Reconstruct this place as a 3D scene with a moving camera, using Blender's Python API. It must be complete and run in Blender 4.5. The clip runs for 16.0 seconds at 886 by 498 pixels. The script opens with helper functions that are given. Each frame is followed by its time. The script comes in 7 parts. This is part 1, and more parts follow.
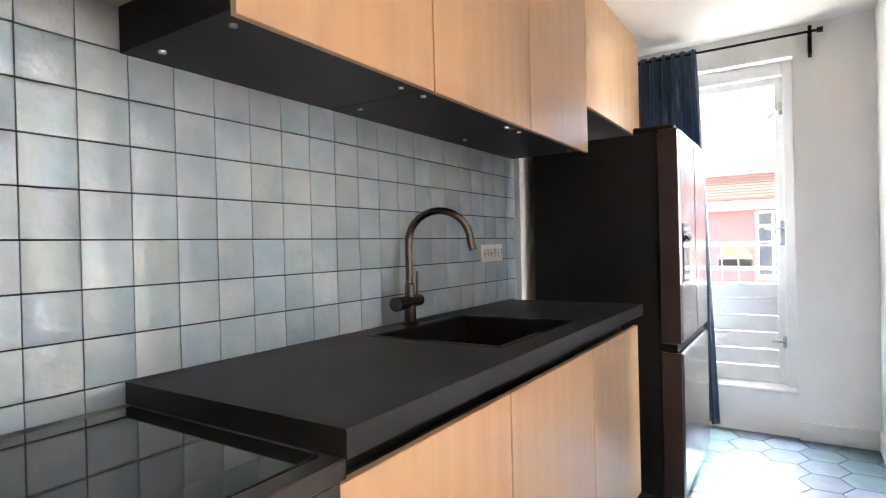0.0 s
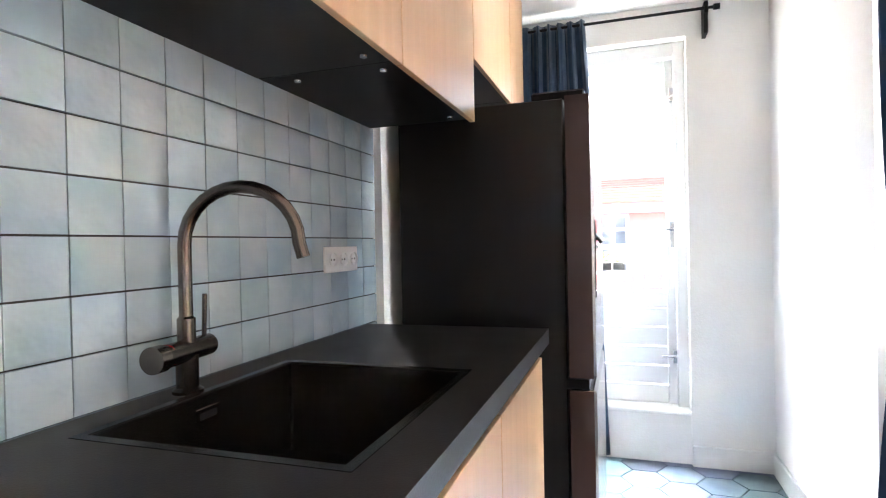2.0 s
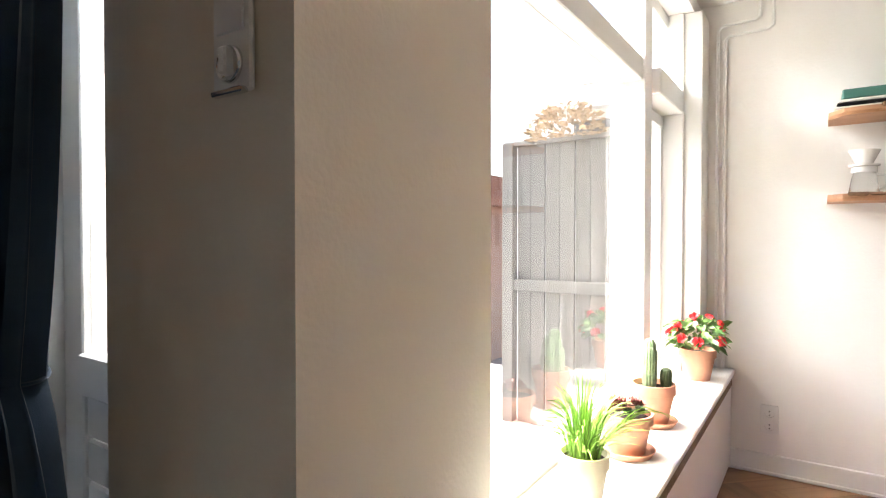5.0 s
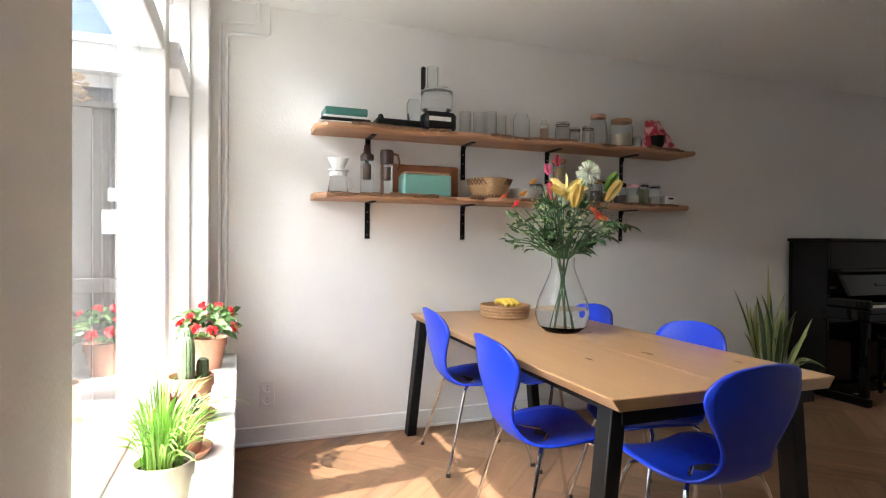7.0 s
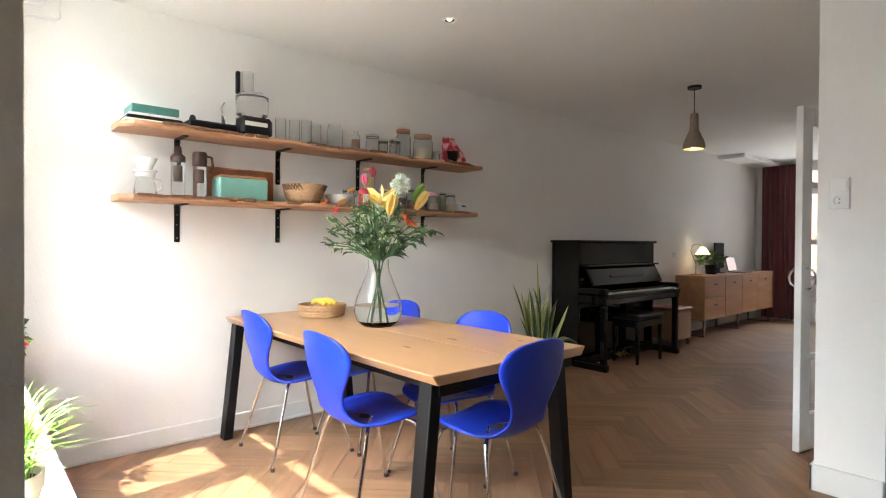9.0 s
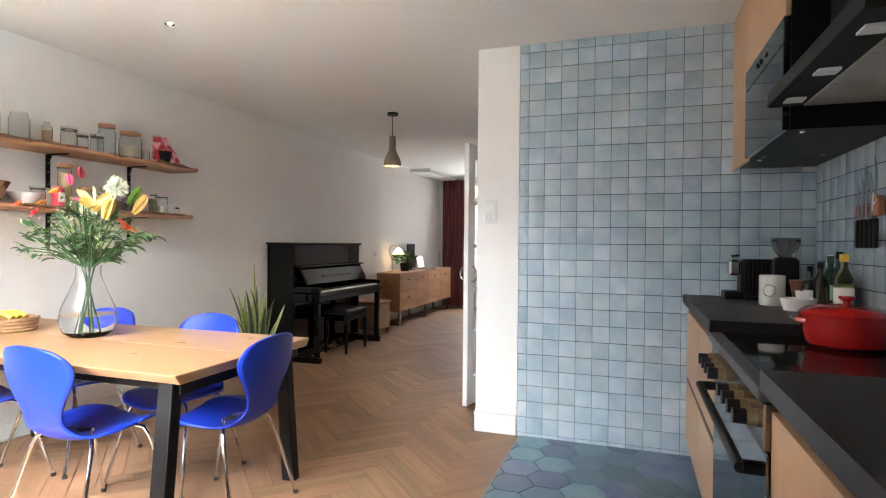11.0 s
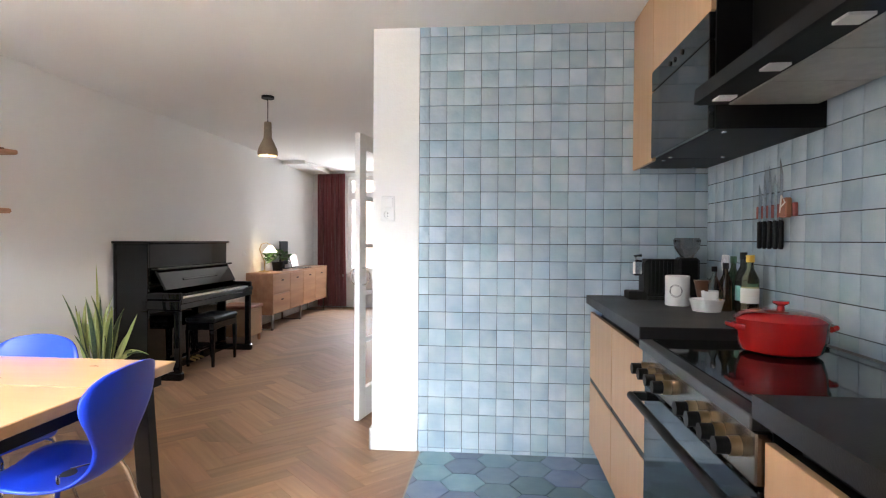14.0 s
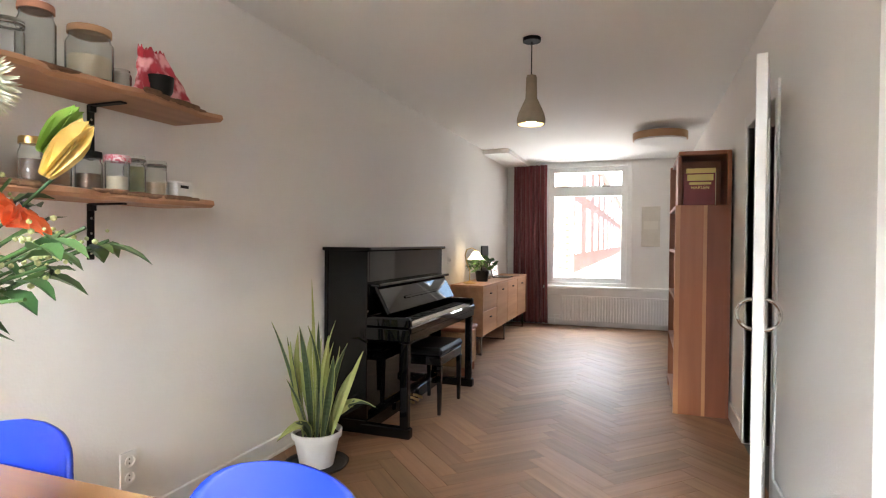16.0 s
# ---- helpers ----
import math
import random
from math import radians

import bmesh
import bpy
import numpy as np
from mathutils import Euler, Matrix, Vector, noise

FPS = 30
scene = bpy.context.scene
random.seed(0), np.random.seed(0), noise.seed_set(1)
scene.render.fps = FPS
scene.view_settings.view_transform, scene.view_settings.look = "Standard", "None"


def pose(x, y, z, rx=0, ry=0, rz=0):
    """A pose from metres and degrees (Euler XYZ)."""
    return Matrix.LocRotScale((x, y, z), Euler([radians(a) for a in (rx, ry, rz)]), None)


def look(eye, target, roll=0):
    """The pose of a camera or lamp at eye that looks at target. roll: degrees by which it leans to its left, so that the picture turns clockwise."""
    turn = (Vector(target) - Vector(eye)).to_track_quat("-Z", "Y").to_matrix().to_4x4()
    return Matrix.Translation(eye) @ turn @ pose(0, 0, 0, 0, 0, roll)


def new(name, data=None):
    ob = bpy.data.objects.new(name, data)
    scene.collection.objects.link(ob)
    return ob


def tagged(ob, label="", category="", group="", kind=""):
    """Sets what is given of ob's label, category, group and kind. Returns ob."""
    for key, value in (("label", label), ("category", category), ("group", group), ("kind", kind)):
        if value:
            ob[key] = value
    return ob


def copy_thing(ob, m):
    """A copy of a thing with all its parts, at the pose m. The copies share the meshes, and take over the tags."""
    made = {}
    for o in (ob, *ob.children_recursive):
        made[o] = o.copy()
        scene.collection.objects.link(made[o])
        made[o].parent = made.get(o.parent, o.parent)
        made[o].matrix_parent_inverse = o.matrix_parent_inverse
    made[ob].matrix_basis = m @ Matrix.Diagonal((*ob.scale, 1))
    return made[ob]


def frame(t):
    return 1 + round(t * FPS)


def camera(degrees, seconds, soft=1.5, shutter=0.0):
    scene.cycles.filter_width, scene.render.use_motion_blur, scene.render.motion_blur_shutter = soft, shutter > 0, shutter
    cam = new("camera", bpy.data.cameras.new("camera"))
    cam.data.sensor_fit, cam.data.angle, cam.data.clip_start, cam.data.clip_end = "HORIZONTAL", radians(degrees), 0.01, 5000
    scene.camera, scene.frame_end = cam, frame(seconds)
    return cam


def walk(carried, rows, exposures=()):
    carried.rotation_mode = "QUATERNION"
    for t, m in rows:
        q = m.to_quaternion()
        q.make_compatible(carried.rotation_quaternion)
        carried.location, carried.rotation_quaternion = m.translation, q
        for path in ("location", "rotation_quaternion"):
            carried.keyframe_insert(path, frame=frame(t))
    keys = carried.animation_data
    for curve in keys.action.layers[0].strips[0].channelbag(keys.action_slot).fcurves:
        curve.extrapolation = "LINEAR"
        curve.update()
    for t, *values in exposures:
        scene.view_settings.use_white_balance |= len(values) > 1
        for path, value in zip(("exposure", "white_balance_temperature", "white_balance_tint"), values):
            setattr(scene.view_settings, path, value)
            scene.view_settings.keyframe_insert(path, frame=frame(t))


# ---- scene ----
cam = camera(77.4, 16.0, 1.15)
PATH = [
    (0, (1.280, 1.457, 1.25), (0.193, 3.136, 1.239), -1.4),
    (0.5, (1.130, 1.846, 1.266), (0.139, 3.583, 1.256), -1.4),
    (1, (0.950, 2.064, 1.247), (0.036, 3.843, 1.239), -1.2),
    (1.5, (0.892, 2.138, 1.256), (0.112, 3.98, 1.244), -1.2),
    (2, (0.914, 2.195, 1.253), (0.292, 4.096, 1.236), -1.2),
    (2.5, (0.955, 2.321, 1.257), (0.503, 4.269, 1.23), -1.2),
    (3, (1.036, 2.44, 1.264), (0.836, 4.43, 1.23), -1.1),
    (3.5, (1.118, 2.476, 1.259), (1.273, 4.469, 1.225), -0.8),
    (4, (1.180, 2.544, 1.255), (1.845, 4.43, 1.217), -0.5),
    (4.5, (1.197, 2.575, 1.255), (2.426, 4.153, 1.212), -0.4),
    (5, (1.240, 2.600, 1.258), (2.896, 3.720, 1.222), 0.0),
    (5.2, (1.272, 2.622, 1.255), (3.036, 3.566, 1.222), 0.1),
    (7.5, (1.264, 3.028, 1.189), (3.026, 2.081, 1.165), 0.5),
    (8, (1.202, 3.085, 1.19), (2.882, 1.999, 1.17), 0.4),
    (10.3, (1.018, 3.451, 1.25), (2.046, 1.736, 1.225), 0.5),
    (10.5, (0.996, 3.505, 1.25), (1.905, 1.723, 1.227), 0.5),
    (11, (0.960, 3.586, 1.254), (1.607, 1.694, 1.234), 0.5),
    (11.5, (0.937, 3.706, 1.258), (1.393, 1.759, 1.239), 0.5),
    (12, (0.927, 3.861, 1.272), (1.231, 1.885, 1.255), 0.5),
    (12.5, (0.942, 3.948, 1.281), (1.105, 1.955, 1.26), 0.5),
    (13, (0.948, 3.968, 1.283), (1.016, 1.97, 1.259), 0.5),
    (13.5, (0.959, 3.857, 1.267), (0.992, 1.858, 1.241), 0.4),
    (14, (1.206, 3.307, 1.28), (1.393, 1.316, 1.247), 0.4),
    (14.5, (1.496, 2.826, 1.284), (2.141, 0.933, 1.253), 0.4),
    (15, (1.979, 2.398, 1.289), (2.707, 0.535, 1.256), 0.4),
    (15.5, (2.370, 2.116, 1.307), (3.103, 0.256, 1.277), 0.6),
    (16, (2.581, 1.922, 1.295), (3.258, 0.04, 1.267), 0.5),
]
walk(cam, [(t, look(eye, target, roll)) for t, eye, target, roll in PATH], exposures=[
    (0, 3.62, 6700, 11), (0.5, 3.9, 6650, 11), (1.0, 4.1, 6600, 11), (2, 4.15, 6500, 11), (2.5, 4.1, 6500, 11), (3, 3.8, 6550, 11), (3.5, 3.45, 6700, 9),
    (4, 2.95, 6700, 4), (4.5, 2.38, 6750, 8), (5, 1.72, 6950, 11), (7.5, 1.45, 6450, 8), (8, 1.65, 6500, 7), (10.5, 2.42, 6650, 10), (11, 2.6, 6550, 10),
    (12.5, 3.0, 6400, 10), (13.5, 3.2, 6300, 10), (14, 3.0, 6300, 10), (14.5, 2.42, 6350, 10), (15, 2.55, 6650, 10), (16, 2.82, 6750, 10)])


# ---- world, sun, exposure ----
world = bpy.data.worlds.new("sky")
scene.world = world
world.use_nodes = True
wn = world.node_tree
sky = wn.nodes.new("ShaderNodeTexSky")
sky.sky_type = "NISHITA"
sky.sun_disc = False
sky.sun_elevation, sky.sun_rotation = radians(56), radians(-6)
wn.links.new(sky.outputs[0], wn.nodes["Background"].inputs[0])
wn.nodes["Background"].inputs[1].default_value = 0.15
sun = new("sun", bpy.data.lights.new("sun", "SUN"))
sun.data.energy, sun.data.angle, sun.data.color = 5.0, radians(0.5), (1.0, 0.95, 0.88)
sun.matrix_world = look((0, 23.2, 34.6), (2.4, 0, 0))


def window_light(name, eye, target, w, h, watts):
    """An unseen area lamp outside an opening, in place of sky or street light."""
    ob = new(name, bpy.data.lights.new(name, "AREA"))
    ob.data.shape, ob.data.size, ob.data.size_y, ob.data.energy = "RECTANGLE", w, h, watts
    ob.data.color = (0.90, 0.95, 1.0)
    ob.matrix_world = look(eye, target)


window_light("skylight_dining", (3.7, 8.2, 4.7), (3.5, 1.0, 0.9), 4.0, 2.0, 240)
window_light("skylight_balcony_door", (0.8, 9.5, 4.6), (0.8, 4.4, 0.9), 1.6, 1.3, 125)
window_light("skylight_side_door", (2.25, 3.98, 2.2), (0.0, 3.55, 1.2), 0.3, 0.5, 15)
window_light("skylight_street", (3.4, -8.1, 3.0), (3.3, -5.6, 0.7), 1.2, 1.2, 32)
# Hidden lamp below the sill, facing up; stands in for street bounce.
window_light("street_bounce_fill", (3.4, -8.3, 0.1), (3.3, -4.2, 2.3), 1.4, 0.9, 18)


# ---- helpers of this scene ----
ORG = {}


def thing(name, loc=(0, 0, 0), label="", category="", group="", kind=""):
    ob = new(name)
    ob.empty_display_size = 0.1
    ob.location = loc
    ORG[ob.name] = Vector(loc)
    return tagged(ob, label, category, group, kind)


def finish(bm, mat, name, smooth=True):
    me = bpy.data.meshes.new(name)
    bmesh.ops.recalc_face_normals(bm, faces=bm.faces)
    bm.to_mesh(me)
    bm.free()
    me.materials.append(mat)
    if smooth:
        for p in me.polygons:
            p.use_smooth = True
        me.set_sharp_from_angle(angle=radians(35))
    return me


def part(name, bm, material, parent, label="", smooth=True):
    """One mesh object under a thing or a part; the bmesh is in world places."""
    org = ORG[parent.name]
    bm.transform(Matrix.Translation(-org))
    ob = new(name, finish(bm, material, name, smooth))
    ob.parent = parent
    ORG[ob.name] = org
    if label:
        ob["label"] = label
    return ob


def solid(name, bm, material, label="", category="", group="", kind="", smooth=True):
    """A top-level thing that is one mesh, with its origin at its base."""
    lo = [min(v.co[i] for v in bm.verts) for i in range(3)]
    hi = [max(v.co[i] for v in bm.verts) for i in range(3)]
    org = Vector(((lo[0] + hi[0]) / 2, (lo[1] + hi[1]) / 2, lo[2]))
    bm.transform(Matrix.Translation(-org))
    ob = new(name, finish(bm, material, name, smooth))
    ob.location = org
    ORG[ob.name] = org
    return tagged(ob, label, category, group, kind)


def structure(name, bm, material, label="", category=""):
    return solid(name, bm, material, label, category, "", "structure")


def B(x0, y0, z0, x1, y1, z1, bevel=0.0, bm=None, seg=1):
    """A box, with its edges rounded by bevel."""
    own = bmesh.new()
    m = Matrix.Translation(((x0 + x1) / 2, (y0 + y1) / 2, (z0 + z1) / 2)) @ Matrix.Diagonal((abs(x1 - x0), abs(y1 - y0), abs(z1 - z0), 1))
    bmesh.ops.create_cube(own, size=1, matrix=m)
    if bevel:
        bmesh.ops.bevel(own, geom=own.edges[:], offset=bevel, segments=seg, affect="EDGES", profile=0.5)
    return join(bm, own)


def join(bm, own):
    if bm is None:
        return own
    me = bpy.data.meshes.new("tmp")
    own.to_mesh(me)
    own.free()
    bm.from_mesh(me)
    bpy.data.meshes.remove(me)
    return bm


def boxes(*rows, bevel=0.0):
    bm = bmesh.new()
    for r in rows:
        B(*r, bevel=bevel, bm=bm)
    return bm


def lathe(profile, at=(0, 0, 0), seg=24, bm=None):
    """A turned shape from (radius, height) pairs."""
    own = bmesh.new()
    rings = []
    for r, z in profile:
        if r < 1e-5:
            rings.append([own.verts.new((at[0], at[1], at[2] + z))])
        else:
            rings.append([own.verts.new((at[0] + r * math.cos(6.28318 * i / seg), at[1] + r * math.sin(6.28318 * i / seg), at[2] + z)) for i in range(seg)])
    for a, b in zip(rings, rings[1:]):
        for i in range(seg):
            j = (i + 1) % seg
            if len(a) == 1 and len(b) == 1:
                continue
            if len(a) == 1:
                own.faces.new((a[0], b[i], b[j]))
            elif len(b) == 1:
                own.faces.new((a[i], a[j], b[0]))
            else:
                own.faces.new((a[i], a[j], b[j], b[i]))
    return join(bm, own)


def tube(points, radius, seg=8, bm=None, cap=True, ends=None):
    """A round bar along points; ends: radius at the start and end."""
    own = bmesh.new()
    pts = [Vector(p) for p in points]
    n = len(pts)
    rings = []
    side = None
    for i, p in enumerate(pts):
        d = (pts[min(i + 1, n - 1)] - pts[max(i - 1, 0)]).normalized()
        if side is None:
            side = d.cross(Vector((0, 0, 1)) if abs(d.z) < 0.9 else Vector((1, 0, 0))).normalized()
        side = (side - d * side.dot(d)).normalized()
        up = d.cross(side)
        r = radius if ends is None else ends[0] + (ends[1] - ends[0]) * i / (n - 1)
        rings.append([own.verts.new(p + side * r * math.cos(6.28318 * k / seg) + up * r * math.sin(6.28318 * k / seg)) for k in range(seg)])
    for a, b in zip(rings, rings[1:]):
        for k in range(seg):
            own.faces.new((a[k], a[(k + 1) % seg], b[(k + 1) % seg], b[k]))
    if cap:
        own.faces.new(rings[0][::-1])
        own.faces.new(rings[-1])
    return join(bm, own)


def rod(a, b, r, seg=12, bm=None):
    return tube([a, b], r, seg, bm)


def surface(f, nu, nv, bm=None, close=False):
    """A sheet from f(u, v), u and v in 0..1."""
    own = bmesh.new()
    g = [[own.verts.new(f(i / nu, j / nv)) for j in range(nv + 1)] for i in range(nu + 1)]
    for i in range(nu):
        for j in range(nv):
            own.faces.new((g[i][j], g[i + 1][j], g[i + 1][j + 1], g[i][j + 1]))
    return join(bm, own)


def prism(poly, z0, z1, chamfer=0.0, bm=None):
    """An upright prism over a polygon of (x, y), its top edge chamfered."""
    own = bmesh.new()
    cx, cy = sum(p[0] for p in poly) / len(poly), sum(p[1] for p in poly) / len(poly)
    rad = max(math.hypot(p[0] - cx, p[1] - cy) for p in poly)
    k = 1 - chamfer / max(rad, 1e-3)
    low = [own.verts.new((x, y, z0)) for x, y in poly]
    mid = [own.verts.new((x, y, z1 - chamfer)) for x, y in poly]
    top = [own.verts.new((cx + (x - cx) * k, cy + (y - cy) * k, z1)) for x, y in poly]
    n = len(poly)
    for a, b in ((low, mid), (mid, top)):
        for i in range(n):
            own.faces.new((a[i], a[(i + 1) % n], b[(i + 1) % n], b[i]))
    own.faces.new(top)
    return join(bm, own)


def clip(poly, axis, value, keep):
    """Cuts a polygon by a line; keep 1 leaves what lies above value, -1 below."""
    out = []
    for p, q in zip(poly, poly[1:] + poly[:1]):
        a, b = (p[axis] - value) * keep, (q[axis] - value) * keep
        if a >= 0:
            out.append(p)
        if a * b < 0:
            t = a / (a - b)
            out.append((p[0] + (q[0] - p[0]) * t, p[1] + (q[1] - p[1]) * t))
    return out


def text_on(words, size, m, material, parent, name="lettering"):
    cu = bpy.data.curves.new(name, "FONT")
    cu.body, cu.size, cu.extrude, cu.align_x, cu.align_y = words, size, 0.0004, "CENTER", "CENTER"
    ob = new(name, cu)
    dg = bpy.context.evaluated_depsgraph_get()
    me = bpy.data.meshes.new_from_object(ob.evaluated_get(dg))
    bpy.data.objects.remove(ob)
    me.transform(m)
    me.transform(Matrix.Translation(-ORG[parent.name]))
    me.materials.clear()
    me.materials.append(material)
    ob = new(name, me)
    ob.parent = parent
    ORG[ob.name] = ORG[parent.name]
    return ob


# ---- materials ----
def mat(name, col, col2=None, rough=0.5, metal=0.0, scale=8.0, stretch=(1, 1, 1), bump=0.0, bscale=60.0, rand=0.0, hue=0.0, coat=0.0, detail=4.0, mix=0.5,
        rough2=None, glow=None, island=False, spec=None, sheen=0.0):
    """A plain surface: two tones by a noise at object scale, fine relief, a shift from piece to piece."""
    m = bpy.data.materials.new(name)
    m.use_nodes = True
    nt = m.node_tree
    bs = nt.nodes["Principled BSDF"]
    N = nt.nodes.new
    L = nt.links.new
    bs.inputs["Roughness"].default_value = rough
    bs.inputs["Metallic"].default_value = metal
    bs.inputs["Coat Weight"].default_value = coat
    bs.inputs["Coat Roughness"].default_value = 0.06
    if spec is not None:
        bs.inputs["Specular IOR Level"].default_value = spec
    if sheen:
        bs.inputs["Sheen Weight"].default_value = sheen
    tc = N("ShaderNodeTexCoord")
    mp = N("ShaderNodeMapping")
    mp.inputs["Scale"].default_value = stretch
    L(tc.outputs["Object"], mp.inputs[0])
    src = mp.outputs[0]
    if rand or hue or island:
        oi = N("ShaderNodeNewGeometry" if island else "ShaderNodeObjectInfo")
        val = oi.outputs["Random Per Island" if island else "Random"]
        off = N("ShaderNodeVectorMath")
        off.operation = "SCALE"
        off.inputs[0].default_value = (37.0, 19.0, 53.0)
        L(val, off.inputs["Scale"])
        ad = N("ShaderNodeVectorMath")
        L(src, ad.inputs[0])
        L(off.outputs[0], ad.inputs[1])
        src = ad.outputs[0]
    nz = N("ShaderNodeTexNoise")
    nz.inputs["Scale"].default_value = scale
    nz.inputs["Detail"].default_value = detail
    L(src, nz.inputs["Vector"])
    rp = N("ShaderNodeMapRange")
    rp.inputs["From Min"].default_value, rp.inputs["From Max"].default_value = 0.5 - mix / 2, 0.5 + mix / 2
    L(nz.outputs[0], rp.inputs[0])
    mx = N("ShaderNodeMix")
    mx.data_type = "RGBA"
    mx.inputs["A"].default_value = (*col, 1)
    mx.inputs["B"].default_value = (*(col2 or [c * 0.9 for c in col]), 1)
    L(rp.outputs[0], mx.inputs["Factor"])
    out = mx.outputs["Result"]
    if rand or hue:
        hs = N("ShaderNodeHueSaturation")
        for key, amount, seed in (("Value", rand, 1.0), ("Hue", hue, 7.3)):
            if amount:
                wv = N("ShaderNodeMath")
                wv.operation = "MULTIPLY"
                wv.inputs[1].default_value = seed * 13.7
                L(val, wv.inputs[0])
                fr = N("ShaderNodeMath")
                fr.operation = "FRACT"
                L(wv.outputs[0], fr.inputs[0])
                mr = N("ShaderNodeMapRange")
                base = 1.0 if key == "Value" else 0.5
                mr.inputs["To Min"].default_value, mr.inputs["To Max"].default_value = base - amount, base + amount
                L(fr.outputs[0], mr.inputs[0])
                L(mr.outputs[0], hs.inputs[key])
        L(out, hs.inputs["Color"])
        out = hs.outputs[0]
    L(out, bs.inputs["Base Color"])
    if rough2 is not None:
        r2 = N("ShaderNodeMapRange")
        r2.inputs["To Min"].default_value, r2.inputs["To Max"].default_value = rough, rough2
        L(nz.outputs[0], r2.inputs[0])
        L(r2.outputs[0], bs.inputs["Roughness"])
    if bump:
        n2 = N("ShaderNodeTexNoise")
        n2.inputs["Scale"].default_value = bscale
        n2.inputs["Detail"].default_value = 3
        L(src, n2.inputs["Vector"])
        bp = N("ShaderNodeBump")
        bp.inputs["Strength"].default_value = bump
        bp.inputs["Distance"].default_value = 0.01
        L(n2.outputs[0], bp.inputs["Height"])
        L(bp.outputs[0], bs.inputs["Normal"])
    if glow:
        bs.inputs["Emission Color"].default_value = (*glow[0], 1)
        bs.inputs["Emission Strength"].default_value = glow[1]
    return m


def wood(name, col, col2, along="z", scale=6.0, rough=0.45, rand=0.06, bump=0.05, coat=0.0):
    s = {"x": (0.08, 1, 1), "y": (1, 0.08, 1), "z": (1, 1, 0.08)}[along]
    return mat(name, col, col2, rough, 0, scale * 2.2, s, bump, 40, rand, 0.006, coat, 6, 0.5)


def glass(name, col=(1, 1, 1), rough=0.0, ior=1.45):
    m = bpy.data.materials.new(name)
    m.use_nodes = True
    nt = m.node_tree
    bs = nt.nodes["Principled BSDF"]
    bs.inputs["Base Color"].default_value = (*col, 1)
    bs.inputs["Roughness"].default_value = rough
    bs.inputs["IOR"].default_value = ior
    bs.inputs["Transmission Weight"].default_value = 1.0
    return m


WALL = mat("wall_paint", (0.83, 0.815, 0.785), (0.80, 0.785, 0.755), 0.85, scale=1.6, bump=0.12, bscale=90)
PIERPAINT = mat("beige_wall_paint", (0.81, 0.745, 0.64), (0.78, 0.715, 0.61), 0.85, scale=1.6, bump=0.12, bscale=90)
CEIL = mat("ceiling_paint", (0.85, 0.84, 0.81), (0.83, 0.82, 0.79), 0.9, scale=1.2, bump=0.08, bscale=70)
WHITE = mat("white_gloss_paint", (0.82, 0.82, 0.80), (0.78, 0.78, 0.76), 0.35, scale=3, bump=0.04, bscale=25)
TRIM = mat("white_trim", (0.80, 0.80, 0.78), (0.76, 0.76, 0.74), 0.4, scale=4)
GROUT = mat("dark_grout", (0.020, 0.019, 0.019), (0.012, 0.012, 0.012), 0.9, scale=30)
GROUT_F = mat("floor_grout", (0.14, 0.17, 0.18), (0.10, 0.12, 0.13), 0.9, scale=30)
TILE = mat("blue_glazed_tile", (0.315, 0.425, 0.515), (0.50, 0.575, 0.61), 0.035, scale=6, bump=0.7, bscale=13, rand=0.10, hue=0.012, detail=2.5, coat=0.2, rough2=0.09, mix=0.42)
HEX = mat("hex_floor_tile", (0.066, 0.120, 0.180), (0.135, 0.195, 0.235), 0.38, scale=7, bump=0.1, bscale=20, rand=0.33, hue=0.045, detail=3)
OAK = mat("oak_plank", (0.27, 0.153, 0.082), (0.158, 0.084, 0.043), 0.46, scale=26, stretch=(0.06, 1, 1), bump=0.03, bscale=60, rand=0.20, hue=0.006, detail=6, mix=0.7, rough2=0.58)
FRONT = mat("pale_wood_front", (0.60, 0.37, 0.205), (0.53, 0.315, 0.165), 0.42, scale=22, stretch=(1, 1, 0.05), bump=0.03, bscale=50, rand=0.06, detail=6)
BLACKTOP = mat("black_composite_worktop", (0.0105, 0.0092, 0.0095), (0.016, 0.0142, 0.0146), 0.36, scale=5, bump=0.05, bscale=220, rough2=0.5, spec=0.3)
BLACKPANEL = mat("black_panel", (0.0055, 0.0045, 0.005), (0.008, 0.007, 0.0075), 0.42, spec=0.15, scale=9, bump=0.02, bscale=90)
BLACKGLASS = mat("black_glass", (0.008, 0.008, 0.009), (0.010, 0.010, 0.011), 0.06, scale=3, rough2=0.09)
HOB = mat("black_hob_glass", (0.006, 0.006, 0.007), (0.009, 0.009, 0.010), 0.05, scale=3, spec=0.5)
FRIDGESIDE = mat("dark_fridge_side", (0.0075, 0.0048, 0.0048), (0.006, 0.004, 0.004), 0.42, spec=0.3, scale=4, bump=0.02, bscale=150)
STEEL = mat("dark_brushed_steel", (0.33, 0.31, 0.29), (0.27, 0.25, 0.24), 0.24, 1.0, scale=30, stretch=(1, 1, 0.04), bump=0.02, bscale=80)
GUNMETAL = mat("gunmetal", (0.20, 0.165, 0.14), (0.16, 0.13, 0.115), 0.24, 1.0, scale=20)
CHROME = mat("chrome", (0.78, 0.78, 0.78), (0.70, 0.70, 0.70), 0.1, 1.0, scale=20)
BRASS = mat("brass", (0.62, 0.42, 0.17), (0.5, 0.33, 0.13), 0.28, 1.0, scale=20)
